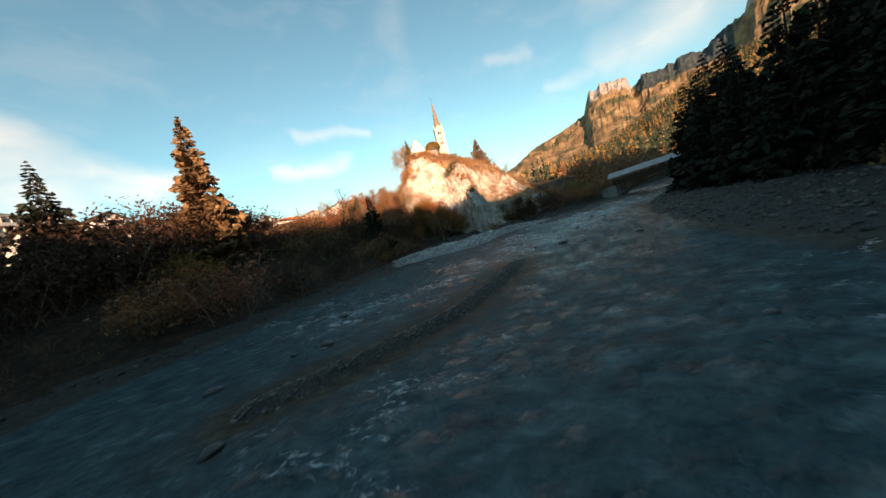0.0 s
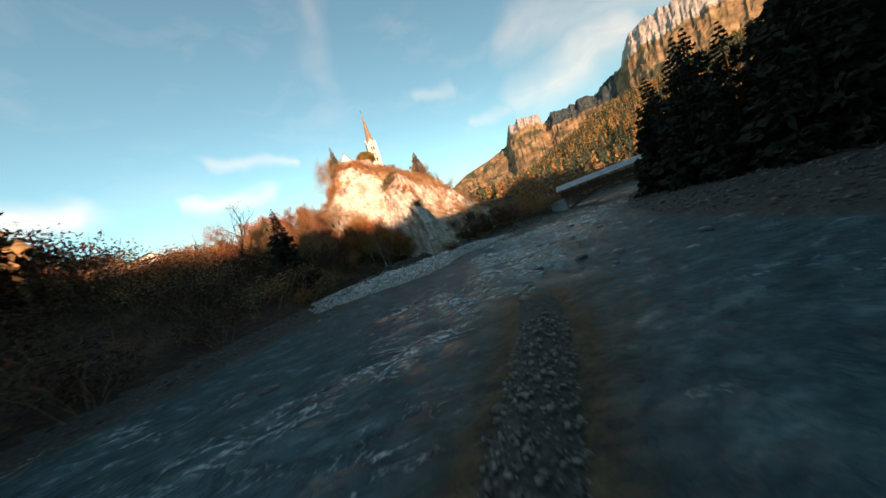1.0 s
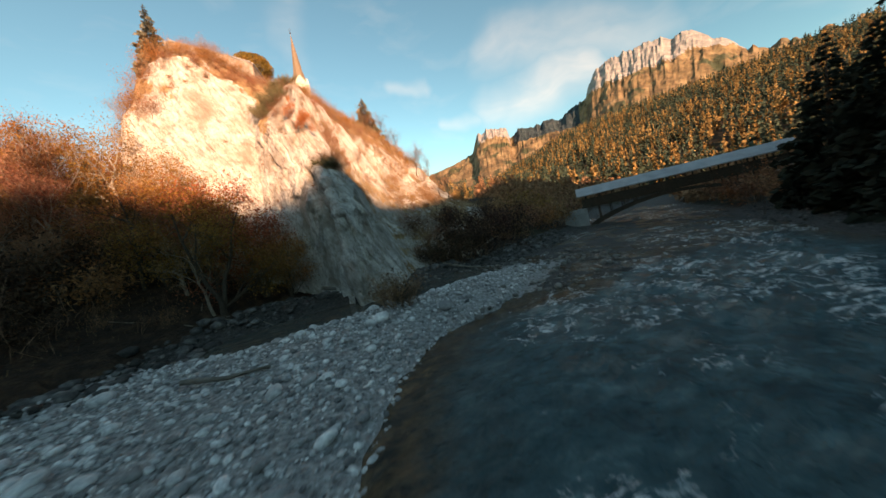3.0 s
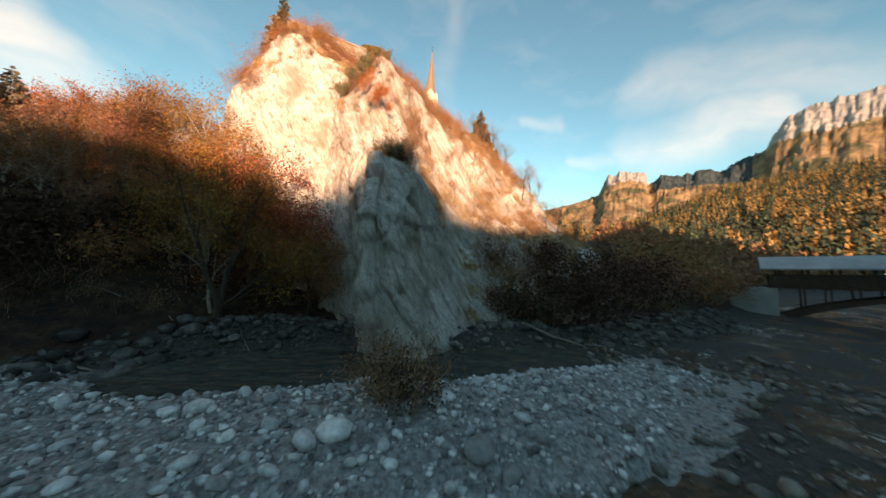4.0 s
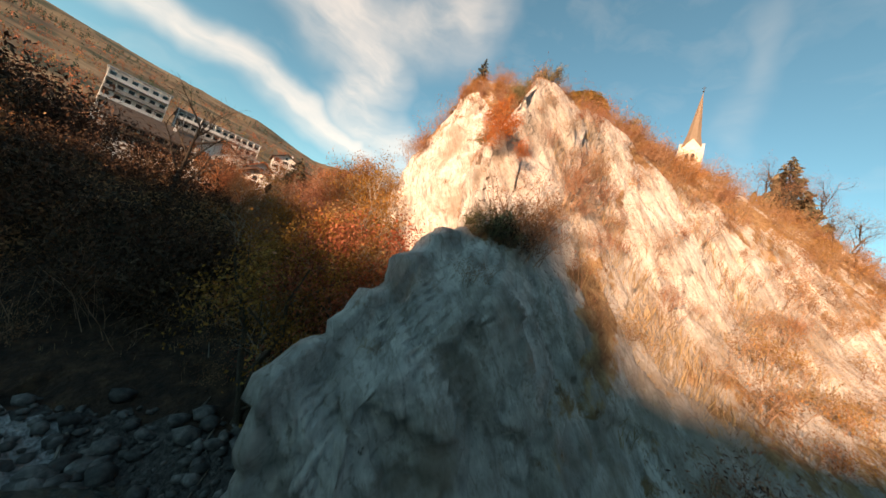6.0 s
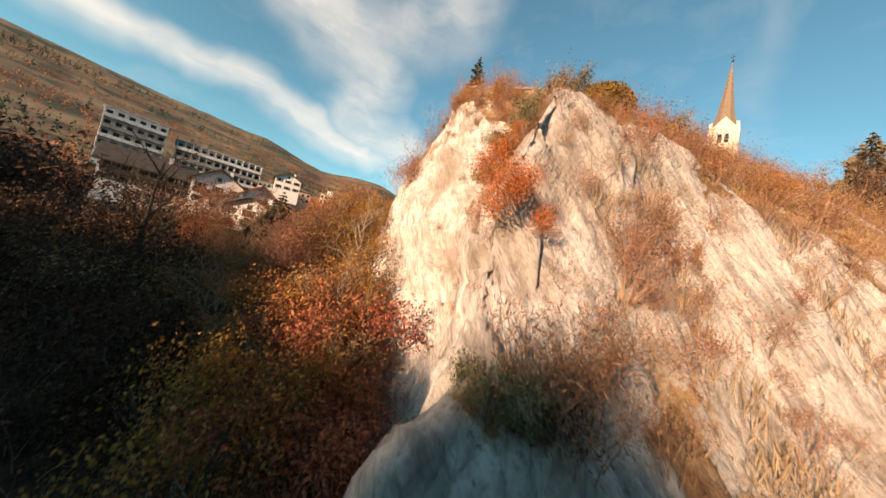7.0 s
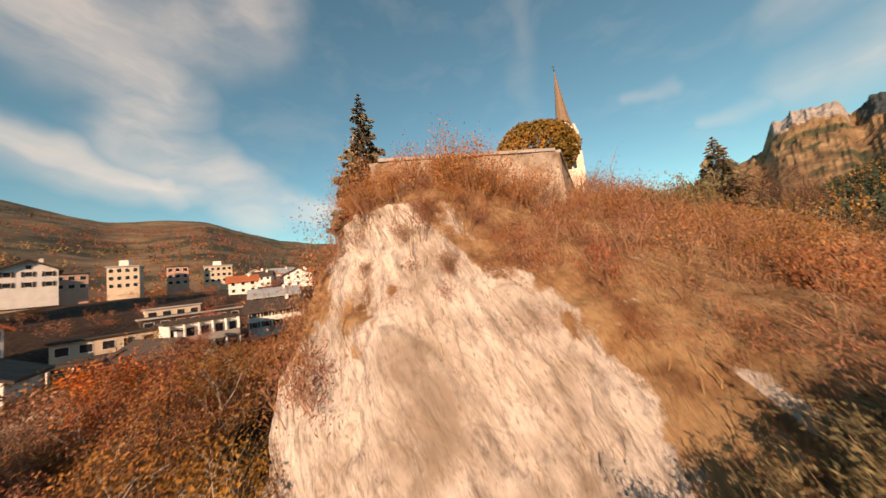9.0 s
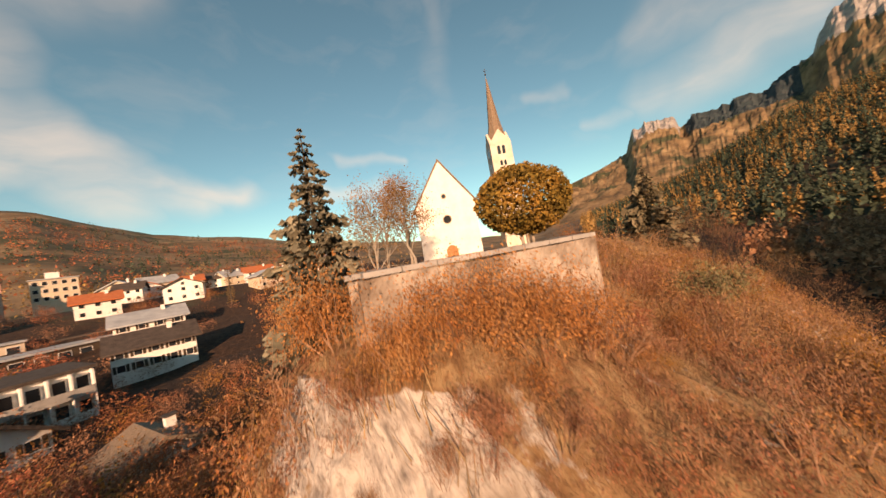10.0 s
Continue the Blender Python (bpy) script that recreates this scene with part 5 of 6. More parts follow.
SCRUB = {"brown": "low brown scrub on the steep slope", "brown2": "low brown scrub on the steep slope", "twiggy": "leafless twiggy scrub on the steep slope", "ochre": "ochre scrub on the steep slope", "rusty": "rusty scrub on the steep slope", "orange": "orange scrub on the steep slope", "red": "red scrub on the steep slope", "dead": "brown scrub under the crag, leaf colour darkened for shade"}


def scrub(n, seed, region, low, high, steepest, group, mix=kinds, single=0, sizes=(0.6, 1.2)):
    """Shrubs on a slope: the first ones as things of their own, the rest joined."""
    rng = np.random.default_rng(seed)
    (x0, x1), (y0, y1) = region
    x, y = rng.uniform(x0, x1, n * 8), rng.uniform(y0, y1, n * 8)
    z = height(x, y)
    g = np.hypot(height(x + 0.5, y) - height(x - 0.5, y), height(x, y + 0.5) - height(x, y - 0.5))
    ok = (z > low) & (z < high) & (g < steepest) & ~((x > -6.2) & (x < 2.6) & (y > 87.4) & (y < 97)) & ~((np.abs(x - 5.5) < 5) & (y > 98)) & ~((x > -12) & (x < 9) & (y > 117))
    items = []
    for i in np.nonzero(ok)[0][:n]:
        k = mix[int(rng.integers(0, len(mix)))]
        m = at_ground(x[i], y[i], rng.uniform(0, 360), rng.uniform(*sizes), 0.1)
        if len(items) < single:
            bush(B[k], m, SCRUB[k], group)
            items.append(None)
        else:
            items.append((B[k], m))
    rest = [q for q in items if q]
    if rest:
        thicket("scrub", rest, "brown and rust autumn scrub, " + group)


scrub(230, 81, ((4, 22), (84, 108)), 8, 24.8, 3.4, "on the sunny flank of the hill", ["twiggy", "brown", "twiggy", "brown2", "rusty", "ochre", "twiggy"], single=40, sizes=(0.6, 1.15))
scrub(80, 87, ((0.5, 11), (84, 96)), 19.5, 25, 3.4, "on the shoulder of the hill", ["brown", "brown2", "twiggy", "rusty", "twiggy"], single=30, sizes=(0.45, 0.85))
scrub(120, 88, ((12, 42), (84, 116)), 6, 20, 3.4, "on the lower flank of the hill")
scrub(70, 82, ((-5, 10), (80, 89)), 17.5, 24.4, 4.5, "on ledges of the crag", single=15, sizes=(0.25, 0.55))
scrub(110, 83, ((-27, -4), (79, 104)), 4, 24.5, 2.8, "in the gully below the church", kinds + ["red", "rusty"], single=20, sizes=(0.8, 1.4))
scrub(45, 91, ((-15, -4.5), (79, 93)), 5, 24.5, 5.0, "on the gully flank of the crag", ["rusty", "brown", "red", "brown2", "ochre"], single=15, sizes=(0.8, 1.4))
scrub(30, 92, ((5, 11), (79, 84)), 13, 19, 4.0, "on the spur", ["brown", "rusty", "brown2"], single=8, sizes=(0.4, 0.8))
scrub(20, 84, ((14, 34), (77, 92)), 1.0, 9, 4.0, "under the crag", single=10)
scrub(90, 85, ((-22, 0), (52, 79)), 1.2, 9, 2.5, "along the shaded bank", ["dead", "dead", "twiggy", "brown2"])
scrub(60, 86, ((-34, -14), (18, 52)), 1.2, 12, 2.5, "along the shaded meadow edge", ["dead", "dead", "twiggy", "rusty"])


def face_scrub(n, seed, along, levels, sizes, mix, group, single):
    """Shrubs rooted on the front of the crag."""
    rng = np.random.default_rng(seed)
    rest = []
    for i in range(n):
        x, y, z = on_front(rng.uniform(*along), rng.uniform(*levels))
        s = rng.uniform(*sizes)
        k = mix[int(rng.integers(0, len(mix)))]
        m = Matrix.LocRotScale((x, y, z - 0.1 * s), Euler((rng.normal() * 0.2, rng.normal() * 0.2, rng.uniform(0, 6.28))), Vector((s, s, s)))
        if i < single:
            bush(B[k], m, SCRUB[k], group)
        else:
            rest.append((B[k], m))
    if rest:
        thicket("scrub", rest, "brown and rust autumn scrub, " + group)


face_scrub(90, 301, (0.05, 1.15), (7, 24), (0.7, 1.3), ["brown", "rusty", "twiggy", "brown2", "ochre"], "on the gully corner of the crag", 14)
face_scrub(120, 302, (1.0, 6.5), (19.6, 24.6), (0.22, 0.6), ["brown", "brown2", "twiggy", "rusty", "brown"], "on the top of the crag", 28)
face_scrub(75, 303, (5.6, 8.6), (9, 23), (0.4, 0.9), ["brown", "brown2", "twiggy", "twiggy", "brown2"], "on the broken flank of the crag", 16)
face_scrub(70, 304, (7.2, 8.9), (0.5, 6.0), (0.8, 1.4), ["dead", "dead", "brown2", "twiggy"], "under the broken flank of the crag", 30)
face_scrub(36, 305, (2.0, 5.5), (9.0, 18.5), (0.12, 0.3), ["brown", "brown2", "rusty"], "in cracks of the pale face", 22)


def grass(n, seed, region, label):
    rng = np.random.default_rng(seed)
    x, y = rng.uniform(*region[0], n), rng.uniform(*region[1], n)
    z = height(x, y)
    g = np.hypot(height(x + 0.4, y) - height(x - 0.4, y), height(x, y + 0.4) - height(x, y - 0.4)) / 0.8
    k = (z > 1.5) & (g < 4.0)
    x, y, z = x[k], y[k], z[k]
    m = len(x)
    tall = rng.uniform(0.08, 0.32, m)
    lean = rng.normal(size=(m, 2)) * 0.12
    a = rng.uniform(0, 6.28, m)
    w = 0.014
    dx, dy = np.cos(a) * w, np.sin(a) * w
    v = np.stack([np.stack([x - dx, y - dy, z - 0.3], 1), np.stack([x + dx, y + dy, z - 0.3], 1), np.stack([x + lean[:, 0] + dx * 0.3, y + lean[:, 1] + dy * 0.3, z + tall], 1), np.stack([x + lean[:, 0] - dx * 0.3, y + lean[:, 1] - dy * 0.3, z + tall], 1)], 1).reshape(-1, 3)
    bd = Builder()
    bd.add(v, np.arange(4 * m).reshape(m, 4))
    tagged(new("dry_grass", bd.mesh("dry_grass", M["grass"])), label, "grass", kind="stuff")


grass(50000, 89, ((-12, 18), (80, 104)), "dry straw-coloured grass between the scrub on the hill")
grass(14000, 90, ((-40, 2), (15, 80)), "dry grass on the shaded river bank")

# ---- woods ----
def clump_forest(name, places, mat, label, seed, per=26, slim=0.24):
    """Many far conifers, each a tapering crown of small clumps on a short stem, in one mesh."""
    rng = np.random.default_rng(seed)
    n = len(places)
    p = np.repeat(np.asarray(places), per, axis=0)          # x, y, z, tall
    t = rng.uniform(0.04, 1, n * per) ** 0.8
    a = rng.uniform(0, 6.28, n * per)
    r = slim * p[:, 3] * (1 - t) ** 0.85 * rng.uniform(0.35, 1.0, n * per)
    pts = np.stack([p[:, 0] + r * np.cos(a), p[:, 1] + r * np.sin(a), p[:, 2] + p[:, 3] * (0.05 + 0.95 * t)], 1)
    bd = Builder()
    size = 0.085 * p[:, 3] * (1.25 - 0.8 * t)
    m = len(pts)
    d = rng.normal(size=(m, 3))
    d /= np.linalg.norm(d, axis=1)[:, None]
    e = np.cross(d, rng.normal(size=(m, 3)))
    e /= np.linalg.norm(e, axis=1)[:, None]
    s = size[:, None]
    v = np.stack([pts - d * s, pts - e * s * 0.8, pts + d * s, pts + e * s * 0.8 + np.array([0, 0, 1]) * s * 0.6], 1).reshape(-1, 3)
    bd.add(v, np.arange(4 * m).reshape(m, 4))
    return tagged(new(name, bd.mesh(name, M[mat])), label, "forest", kind="stuff")


def hill_places(n, seed, az, rad, tall, clump=0.0):
    rng = np.random.default_rng(seed)
    m = n * 5 if clump else n
    a, r = np.radians(rng.uniform(*az, m)), np.sqrt(rng.uniform(rad[0] ** 2, rad[1] ** 2, m))
    if clump:
        k = np.nonzero(fractal(r / 60, np.degrees(a) / 9, seed=seed, octaves=3) > clump)[0][:n]
        a, r, n = a[k], r[k], len(k)
    x, y = r * np.sin(a), 70 + r * np.cos(a)
    return np.stack([x, y, land(x, y) - 0.5, rng.uniform(*tall, n)], 1)


clump_forest("larch_forest", hill_places(2900, 91, (18, 80), (230, 1000), (13, 23), -0.25), "larch", "golden larch forest on the steep valley side", 92, 34, 0.17)
clump_forest("spruce_forest", hill_places(4600, 93, (20, 84), (210, 1000), (13, 24)), "spruce", "dark spruces among the golden larches", 94, 24, 0.17)
clump_forest("hillside_copse", hill_places(2600, 95, (-112, -28), (240, 1400), (9, 20), 0.05), "rust", "brown autumn woods on the village hillside", 96, 10, 0.5)
clump_forest("hillside_wood", hill_places(900, 97, (-112, -30), (350, 1500), (12, 24), 0.2), "spruce", "dark belts of spruce on the village hillside", 98, 16, 0.25)
clump_forest("hillside_larches", hill_places(800, 99, (-112, -28), (200, 1000), (8, 15), 0.1), "larch", "golden trees between the village gardens", 100, 16, 0.42)


def bank_places(n, seed, inner, outer, y0, y1, tall):
    rng = np.random.default_rng(seed)
    y = rng.uniform(y0, y1, n * 4)
    x = rng.uniform(15, 150, n * 4)
    d = -line_distance(x, y, RIGHT_BANK)
    k = np.nonzero((d > inner) & (d < outer))[0][:n]
    return np.stack([x[k], y[k], land(x[k], y[k]) - 0.5, rng.uniform(*tall, len(k))], 1)


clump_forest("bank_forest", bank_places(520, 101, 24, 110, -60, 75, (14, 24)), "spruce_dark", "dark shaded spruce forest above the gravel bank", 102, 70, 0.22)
clump_forest("gravel_bank_thicket", bank_places(260, 103, 15, 24, -30, 95, (2.5, 5)), "brown", "shaded brown thicket behind the gravel bank", 104, 60, 0.5)
rng = np.random.default_rng(6)
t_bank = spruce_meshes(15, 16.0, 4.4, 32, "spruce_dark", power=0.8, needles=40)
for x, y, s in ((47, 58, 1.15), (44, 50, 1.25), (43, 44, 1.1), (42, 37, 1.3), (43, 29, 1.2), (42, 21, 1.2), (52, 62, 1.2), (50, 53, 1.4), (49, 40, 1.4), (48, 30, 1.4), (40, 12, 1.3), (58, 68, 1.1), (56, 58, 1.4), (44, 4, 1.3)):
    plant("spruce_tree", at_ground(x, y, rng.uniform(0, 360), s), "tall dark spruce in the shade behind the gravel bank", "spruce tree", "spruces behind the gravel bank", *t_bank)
# Unseen wood added on the shoulder to fray the shadow's edge.
back = np.random.default_rng(105)
bx, by = back.uniform(-190, 170, 560), back.uniform(-155, -90, 560)
k = (bx < 18) | (bx > 54)
bx, by = bx[k], by[k]
clump_forest("back_forest", np.stack([bx, by, land(bx, by) - 0.5, back.uniform(3.5, 7.5, len(bx))], 1), "spruce", "unseen spruce wood added on the shoulder for its shade", 106, 30, 0.24)
# Treetops out of view, heights set to draw the shadow line on the crag.
crest = [(20.5, 63.2), (22.5, 62.2), (24.5, 61.0), (27, 61.8), (28.3, 62.2), (29.5, 62.2), (30.5, 62.0), (31.5, 61.8), (32.4, 61.6), (33.4, 61.6), (34.6, 62.6), (35.4, 63.8), (36.2, 64.1), (37.1, 63.8), (38.0, 63.0), (39.0, 62.2), (40.2, 61.2), (41.4, 60.5), (42.4, 61.6), (43.4, 61.8), (44.4, 60.6), (46, 60.2), (48, 60.6), (50, 62.4), (52, 63.5)]
cx, ct = np.array([c[0] for c in crest]), np.array([c[1] for c in crest])
cz = land(cx, np.full(len(crest), -119.0)) - 0.5
clump_forest("ridge_trees", np.stack([cx, np.full(len(crest), -119.0), cz, ct - cz], 1), "spruce", "unseen spruce row added to shape the shadow on the crag", 109, 260, 0.34)
rngb = np.random.default_rng(12)
bx, by = rngb.uniform(58, 170, 900), rngb.uniform(84, 190, 900)
bd_l, bd_r = line_distance(bx, by, LEFT_BANK), -line_distance(bx, by, RIGHT_BANK)
k = np.nonzero((((bd_l > 2) & (bd_l < 40)) | ((bd_r > 2) & (bd_r < 45))) & (by - 0.5 * bx > 52 - 20 * (bd_r > 2)))[0]
clump_forest("riverside_wood", np.stack([bx[k], by[k], land(bx[k], by[k]) - 0.4, rngb.uniform(4, 10, len(k))], 1), "brown", "dark riverside wood beyond the covered bridge", 107, 50, 0.4)
for x, y, s, kk in ((31, 89, 0.8, "brown"), (35, 91, 1.0, "brown"), (39, 93, 1.1, "rust"), (43, 96, 1.2, "brown"), (47, 98, 1.2, "brown"), (50, 101, 1.3, "brown"), (37, 98, 1.3, "brown"), (44, 103, 1.3, "ochre"), (70, 80, 1.3, "rust"), (66, 77, 1.2, "brown"), (76, 86, 1.3, "brown"), (61, 72, 1.2, "brown")):
    bush(BIG[kk], at_ground(x, y, x * 29, s), "dark brown riverside shrub beside the covered bridge", "shrubs beside the bridge")

# ---- church ----
def arch_bm(x, y0, y1, z, w, h, n=8):
    """A round-headed opening's filling, standing across y."""
    pts = [(x - w / 2, z), (x + w / 2, z)] + [(x + w / 2 * math.cos(math.pi * k / n), z + h - w / 2 + w / 2 * math.sin(math.pi * k / n)) for k in range(n + 1)]
    return prism_bm(pts, 1, y0, y1)


def disc_bm(x, y0, y1, z, r, n=20, inner=0.0):
    bm = bmesh.new()
    rings = []
    for y, rad in ((y0, r), (y1, r), (y0, inner), (y1, inner)):
        rings.append([bm.verts.new((x + rad * math.cos(6.2832 * k / n), y, z + rad * math.sin(6.2832 * k / n))) for k in range(n)] if rad else None)
    for k in range(n):
        j = (k + 1) % n
        bm.faces.new((rings[0][k], rings[0][j], rings[1][j], rings[1][k]))
        if inner:
            bm.faces.new((rings[2][k], rings[3][k], rings[3][j], rings[2][j]))
            bm.faces.new((rings[0][k], rings[2][k], rings[2][j], rings[0][j]))
            bm.faces.new((rings[1][k], rings[1][j], rings[3][j], rings[3][k]))
    if not inner:
        bm.faces.new(rings[0])
        bm.faces.new(rings[1][::-1])
    bmesh.ops.recalc_face_normals(bm, faces=bm.faces)
    return bm


def church():
    c = empty("church", pose(-5.1, 123, 25.2), "white village church with a steep brown shingle roof", "church")
    hw, depth, eave, ridge = 4.35, 16.5, 8.1, 14.5
    part("wall", prism_bm([(-hw, -2), (hw, -2), (hw, eave), (0, ridge), (-hw, eave)], 1, 0, depth), M["plaster"], c)
    for s in (-1, 1):
        k = (ridge - eave) / hw
        part("roof", prism_bm([(s * (hw + 0.35), eave - 0.35 * k + 0.03), (0, ridge + 0.03), (0, ridge + 0.35), (s * (hw + 0.45), eave - 0.35 * k + 0.2)], 1, -0.22, depth + 0.2), M["shingle"], c)
    part("cornice", box_bm(-hw - 0.06, -0.1, -1.5, hw + 0.06, -0.003, 0.5), M["wall_stone"], c, "grey stone plinth")
    door = part("door", arch_bm(0, -0.1, -0.004, 0.0, 1.7, 2.1), M["door_wood"], c, "round-headed orange-brown wooden door")
    part("handle", box_bm(0.5, -0.16, 1.0, 0.56, -0.1, 1.15), M["timber"], door)
    for z, r in ((5.9, 0.55), (9.3, 0.27)):
        w = part("window", disc_bm(0, -0.12, -0.003, z, r + 0.12, inner=r), M["wall_stone"], c, "small round window")
        part("pane", disc_bm(0, -0.03, -0.002, z, r), M["glass"], w)
    for k in range(4):
        for s in (-1, 1):
            w = part("window", prism_bm([(2.6 + 3.6 * k, 2.6), (3.6 + 3.6 * k, 2.6), (3.6 + 3.6 * k, 5.0), (3.1 + 3.6 * k, 5.8), (2.6 + 3.6 * k, 5.0)], 0, s * hw, s * (hw + 0.03)), M["glass"], c)
    return c


def church_tower():
    t = empty("church_tower", pose(5.1, 134, 25.0, 0, 0, 8), "cream plastered bell tower with gablets and a tall brown spire", "tower")
    h = 1.85
    part("shaft", box_bm(-h, -h, -4, h, h, 18.6), M["tower_plaster"], t)
    for k in range(4):
        g = part("gablet", prism_bm([(-h, 18.6), (h, 18.6), (0, 21.0)], 1, -h, -h + 0.45), M["tower_plaster"], t)
        g.matrix_basis = pose(0, 0, 0, 0, 0, 90 * k)
        for z, n, wd in ((16.6, 2, 0.55), (14.6, 2, 0.4), (12.3, 2, 0.55)):
            for i in range(n):
                wnd = part("window", arch_bm((i - 0.5) * (wd + 0.28), -h - 0.02, -h + 0.1, z, wd, 1.5 if wd > 0.5 else 0.9), M["glass"], t, "dark round-headed sound opening")
                wnd.matrix_basis = pose(0, 0, 0, 0, 0, 90 * k)
    bm = bmesh.new()
    base = [bm.verts.new((1.93 * math.cos(math.pi * (2 * k + 1) / 8), 1.93 * math.sin(math.pi * (2 * k + 1) / 8), 18.8)) for k in range(8)]
    mid = [bm.verts.new((1.12 * math.cos(math.pi * (2 * k + 1) / 8), 1.12 * math.sin(math.pi * (2 * k + 1) / 8), 22.4)) for k in range(8)]
    tip = bm.verts.new((0, 0, 31.6))
    for k in range(8):
        j = (k + 1) % 8
        bm.faces.new((base[k], base[j], mid[j], mid[k]))
        bm.faces.new((mid[k], mid[j], tip))
    bm.faces.new(base[::-1])
    sp = part("spire", bm, M["shingle"], t, "tall tapering brown shingle spire")
    bm = bmesh.new()
    bmesh.ops.create_uvsphere(bm, u_segments=10, v_segments=6, radius=0.16, matrix=Matrix.Translation((0, 0, 31.7)))
    box(bm, -0.03, -0.03, 31.8, 0.03, 0.03, 32.8)
    box(bm, -0.3, -0.03, 32.35, 0.3, 0.03, 32.42)
    part("finial", bm, M["timber"], sp)
    return t


def retaining_wall():
    w = empty("retaining_wall", pose(0, 0, 0), "weathered grey stone retaining wall along the churchyard edge", "wall")
    runs = [((-3.95, 85.95), (1.95, 89.45)), ((1.95, 89.45), (2.7, 97.0)), ((-3.95, 85.95), (-6.0, 93.0))]
    for (ax, ay), (bx, by) in runs:
        ln, a = math.hypot(bx - ax, by - ay), math.degrees(math.atan2(by - ay, bx - ax))
        bm = bmesh.new()
        box(bm, -0.1, -0.3, -4.2, ln + 0.1, 0.3, 0)
        bmesh.ops.subdivide_edges(bm, edges=bm.edges, cuts=9, use_grid_fill=True)
        for v in bm.verts:
            v.co += Vector((0, 0.06 * noise.noise(v.co * 0.9 + Vector((ax, 0, 0))), 0.05 * noise.noise(v.co * 0.5)))
        p = part("wall_run", bm, M["wall_stone"], w)
        p.matrix_basis = pose(ax, ay, 25.85, 0, 0, a)
        n = int(ln / 0.8)
        for k in range(n):
            cp = part("coping", box_bm(k * ln / n + 0.012, -0.36, 0.01, (k + 1) * ln / n - 0.012, 0.36, 0.13), M["concrete"], w)
            cp.matrix_basis = pose(ax, ay, 25.88, 0, 0, a)


church()
church_tower()
retaining_wall()


# ---- village ----
def window(parent, x, y, z, w, h, shutters=None):
    """A framed window in a front that looks to -y."""
    wd = part("window", box_bm(x - w / 2, y - 0.05, z, x + w / 2, y - 0.003, z + h), M["plaster"], parent)
    part("pane", box_bm(x - w / 2 + 0.08, y - 0.06, z + 0.08, x + w / 2 - 0.08, y - 0.04, z + h - 0.08), M["glass"], wd)
    if shutters:
        for s in (-1, 1):
            part("shutter", box_bm(x + s * (w / 2 + 0.22) - 0.2, y - 0.09, z, x + s * (w / 2 + 0.22) + 0.2, y - 0.005, z + h), M[shutters], wd)


def chalet(m, w, d, h, rise, wall, roof, label, cols=4, storeys=2, gable_front=True, balcony=False, shutters="timber", base=4.0):
    c = empty("chalet", m, label, "house")
    over = 0.9
    if gable_front:
        part("wall", prism_bm([(-w / 2, -base), (w / 2, -base), (w / 2, h), (0, h + rise), (-w / 2, h)], 1, 0, d), M[wall], c)
        k = rise / (w / 2)
        for s in (-1, 1):
            part("roof", prism_bm([(s * (w / 2 + over), h - over * k + 0.03), (0, h + rise + 0.03), (0, h + rise + 0.38), (s * (w / 2 + over), h - over * k + 0.38)], 1, -over, d + over), M[roof], c)
    else:
        part("wall", prism_bm([(0, -base), (d, -base), (d, h), (d / 2, h + rise), (0, h)], 0, -w / 2, w / 2), M[wall], c)
        k = rise / (d / 2)
        part("roof", prism_bm([(-over, h - over * k + 0.03), (d / 2, h + rise + 0.03), (d / 2, h + rise + 0.38), (-over, h - over * k + 0.38)], 0, -w / 2 - over, w / 2 + over), M[roof], c)
        part("roof", prism_bm([(d + over, h - over * k + 0.03), (d / 2, h + rise + 0.03), (d / 2, h + rise + 0.38), (d + over, h - over * k + 0.38)], 0, -w / 2 - over, w / 2 + over), M[roof], c)
    for s in range(storeys):
        z = h * s / storeys + 0.9
        for i in range(cols):
            window(c, -w / 2 + w * (i + 0.5) / cols, 0, z, min(1.2, w / cols * 0.5), 1.25, shutters)
        if balcony and s:
            b = part("balcony", box_bm(-w / 2 + 0.5, -1.2, z - 1.0, w / 2 - 0.5, -0.003, z - 0.85), M["timber"], c)
            part("railing", box_bm(-w / 2 + 0.5, -1.2, z - 0.85, w / 2 - 0.5, -1.1, z + 0.05), M["timber"], b)
    if gable_front and rise > 2:
        window(c, 0, 0, h + 0.2, 1.0, 1.1, None)
    ch = part("chimney", box_bm(w * 0.18, d * 0.35, h + 0.2, w * 0.18 + 0.7, d * 0.35 + 0.7, h + rise + 0.9), M["plaster"], c)
    part("cap", box_bm(w * 0.18 - 0.12, d * 0.35 - 0.12, h + rise + 0.92, w * 0.18 + 0.82, d * 0.35 + 0.82, h + rise + 1.05), M["dark_roof"], ch)
    return c


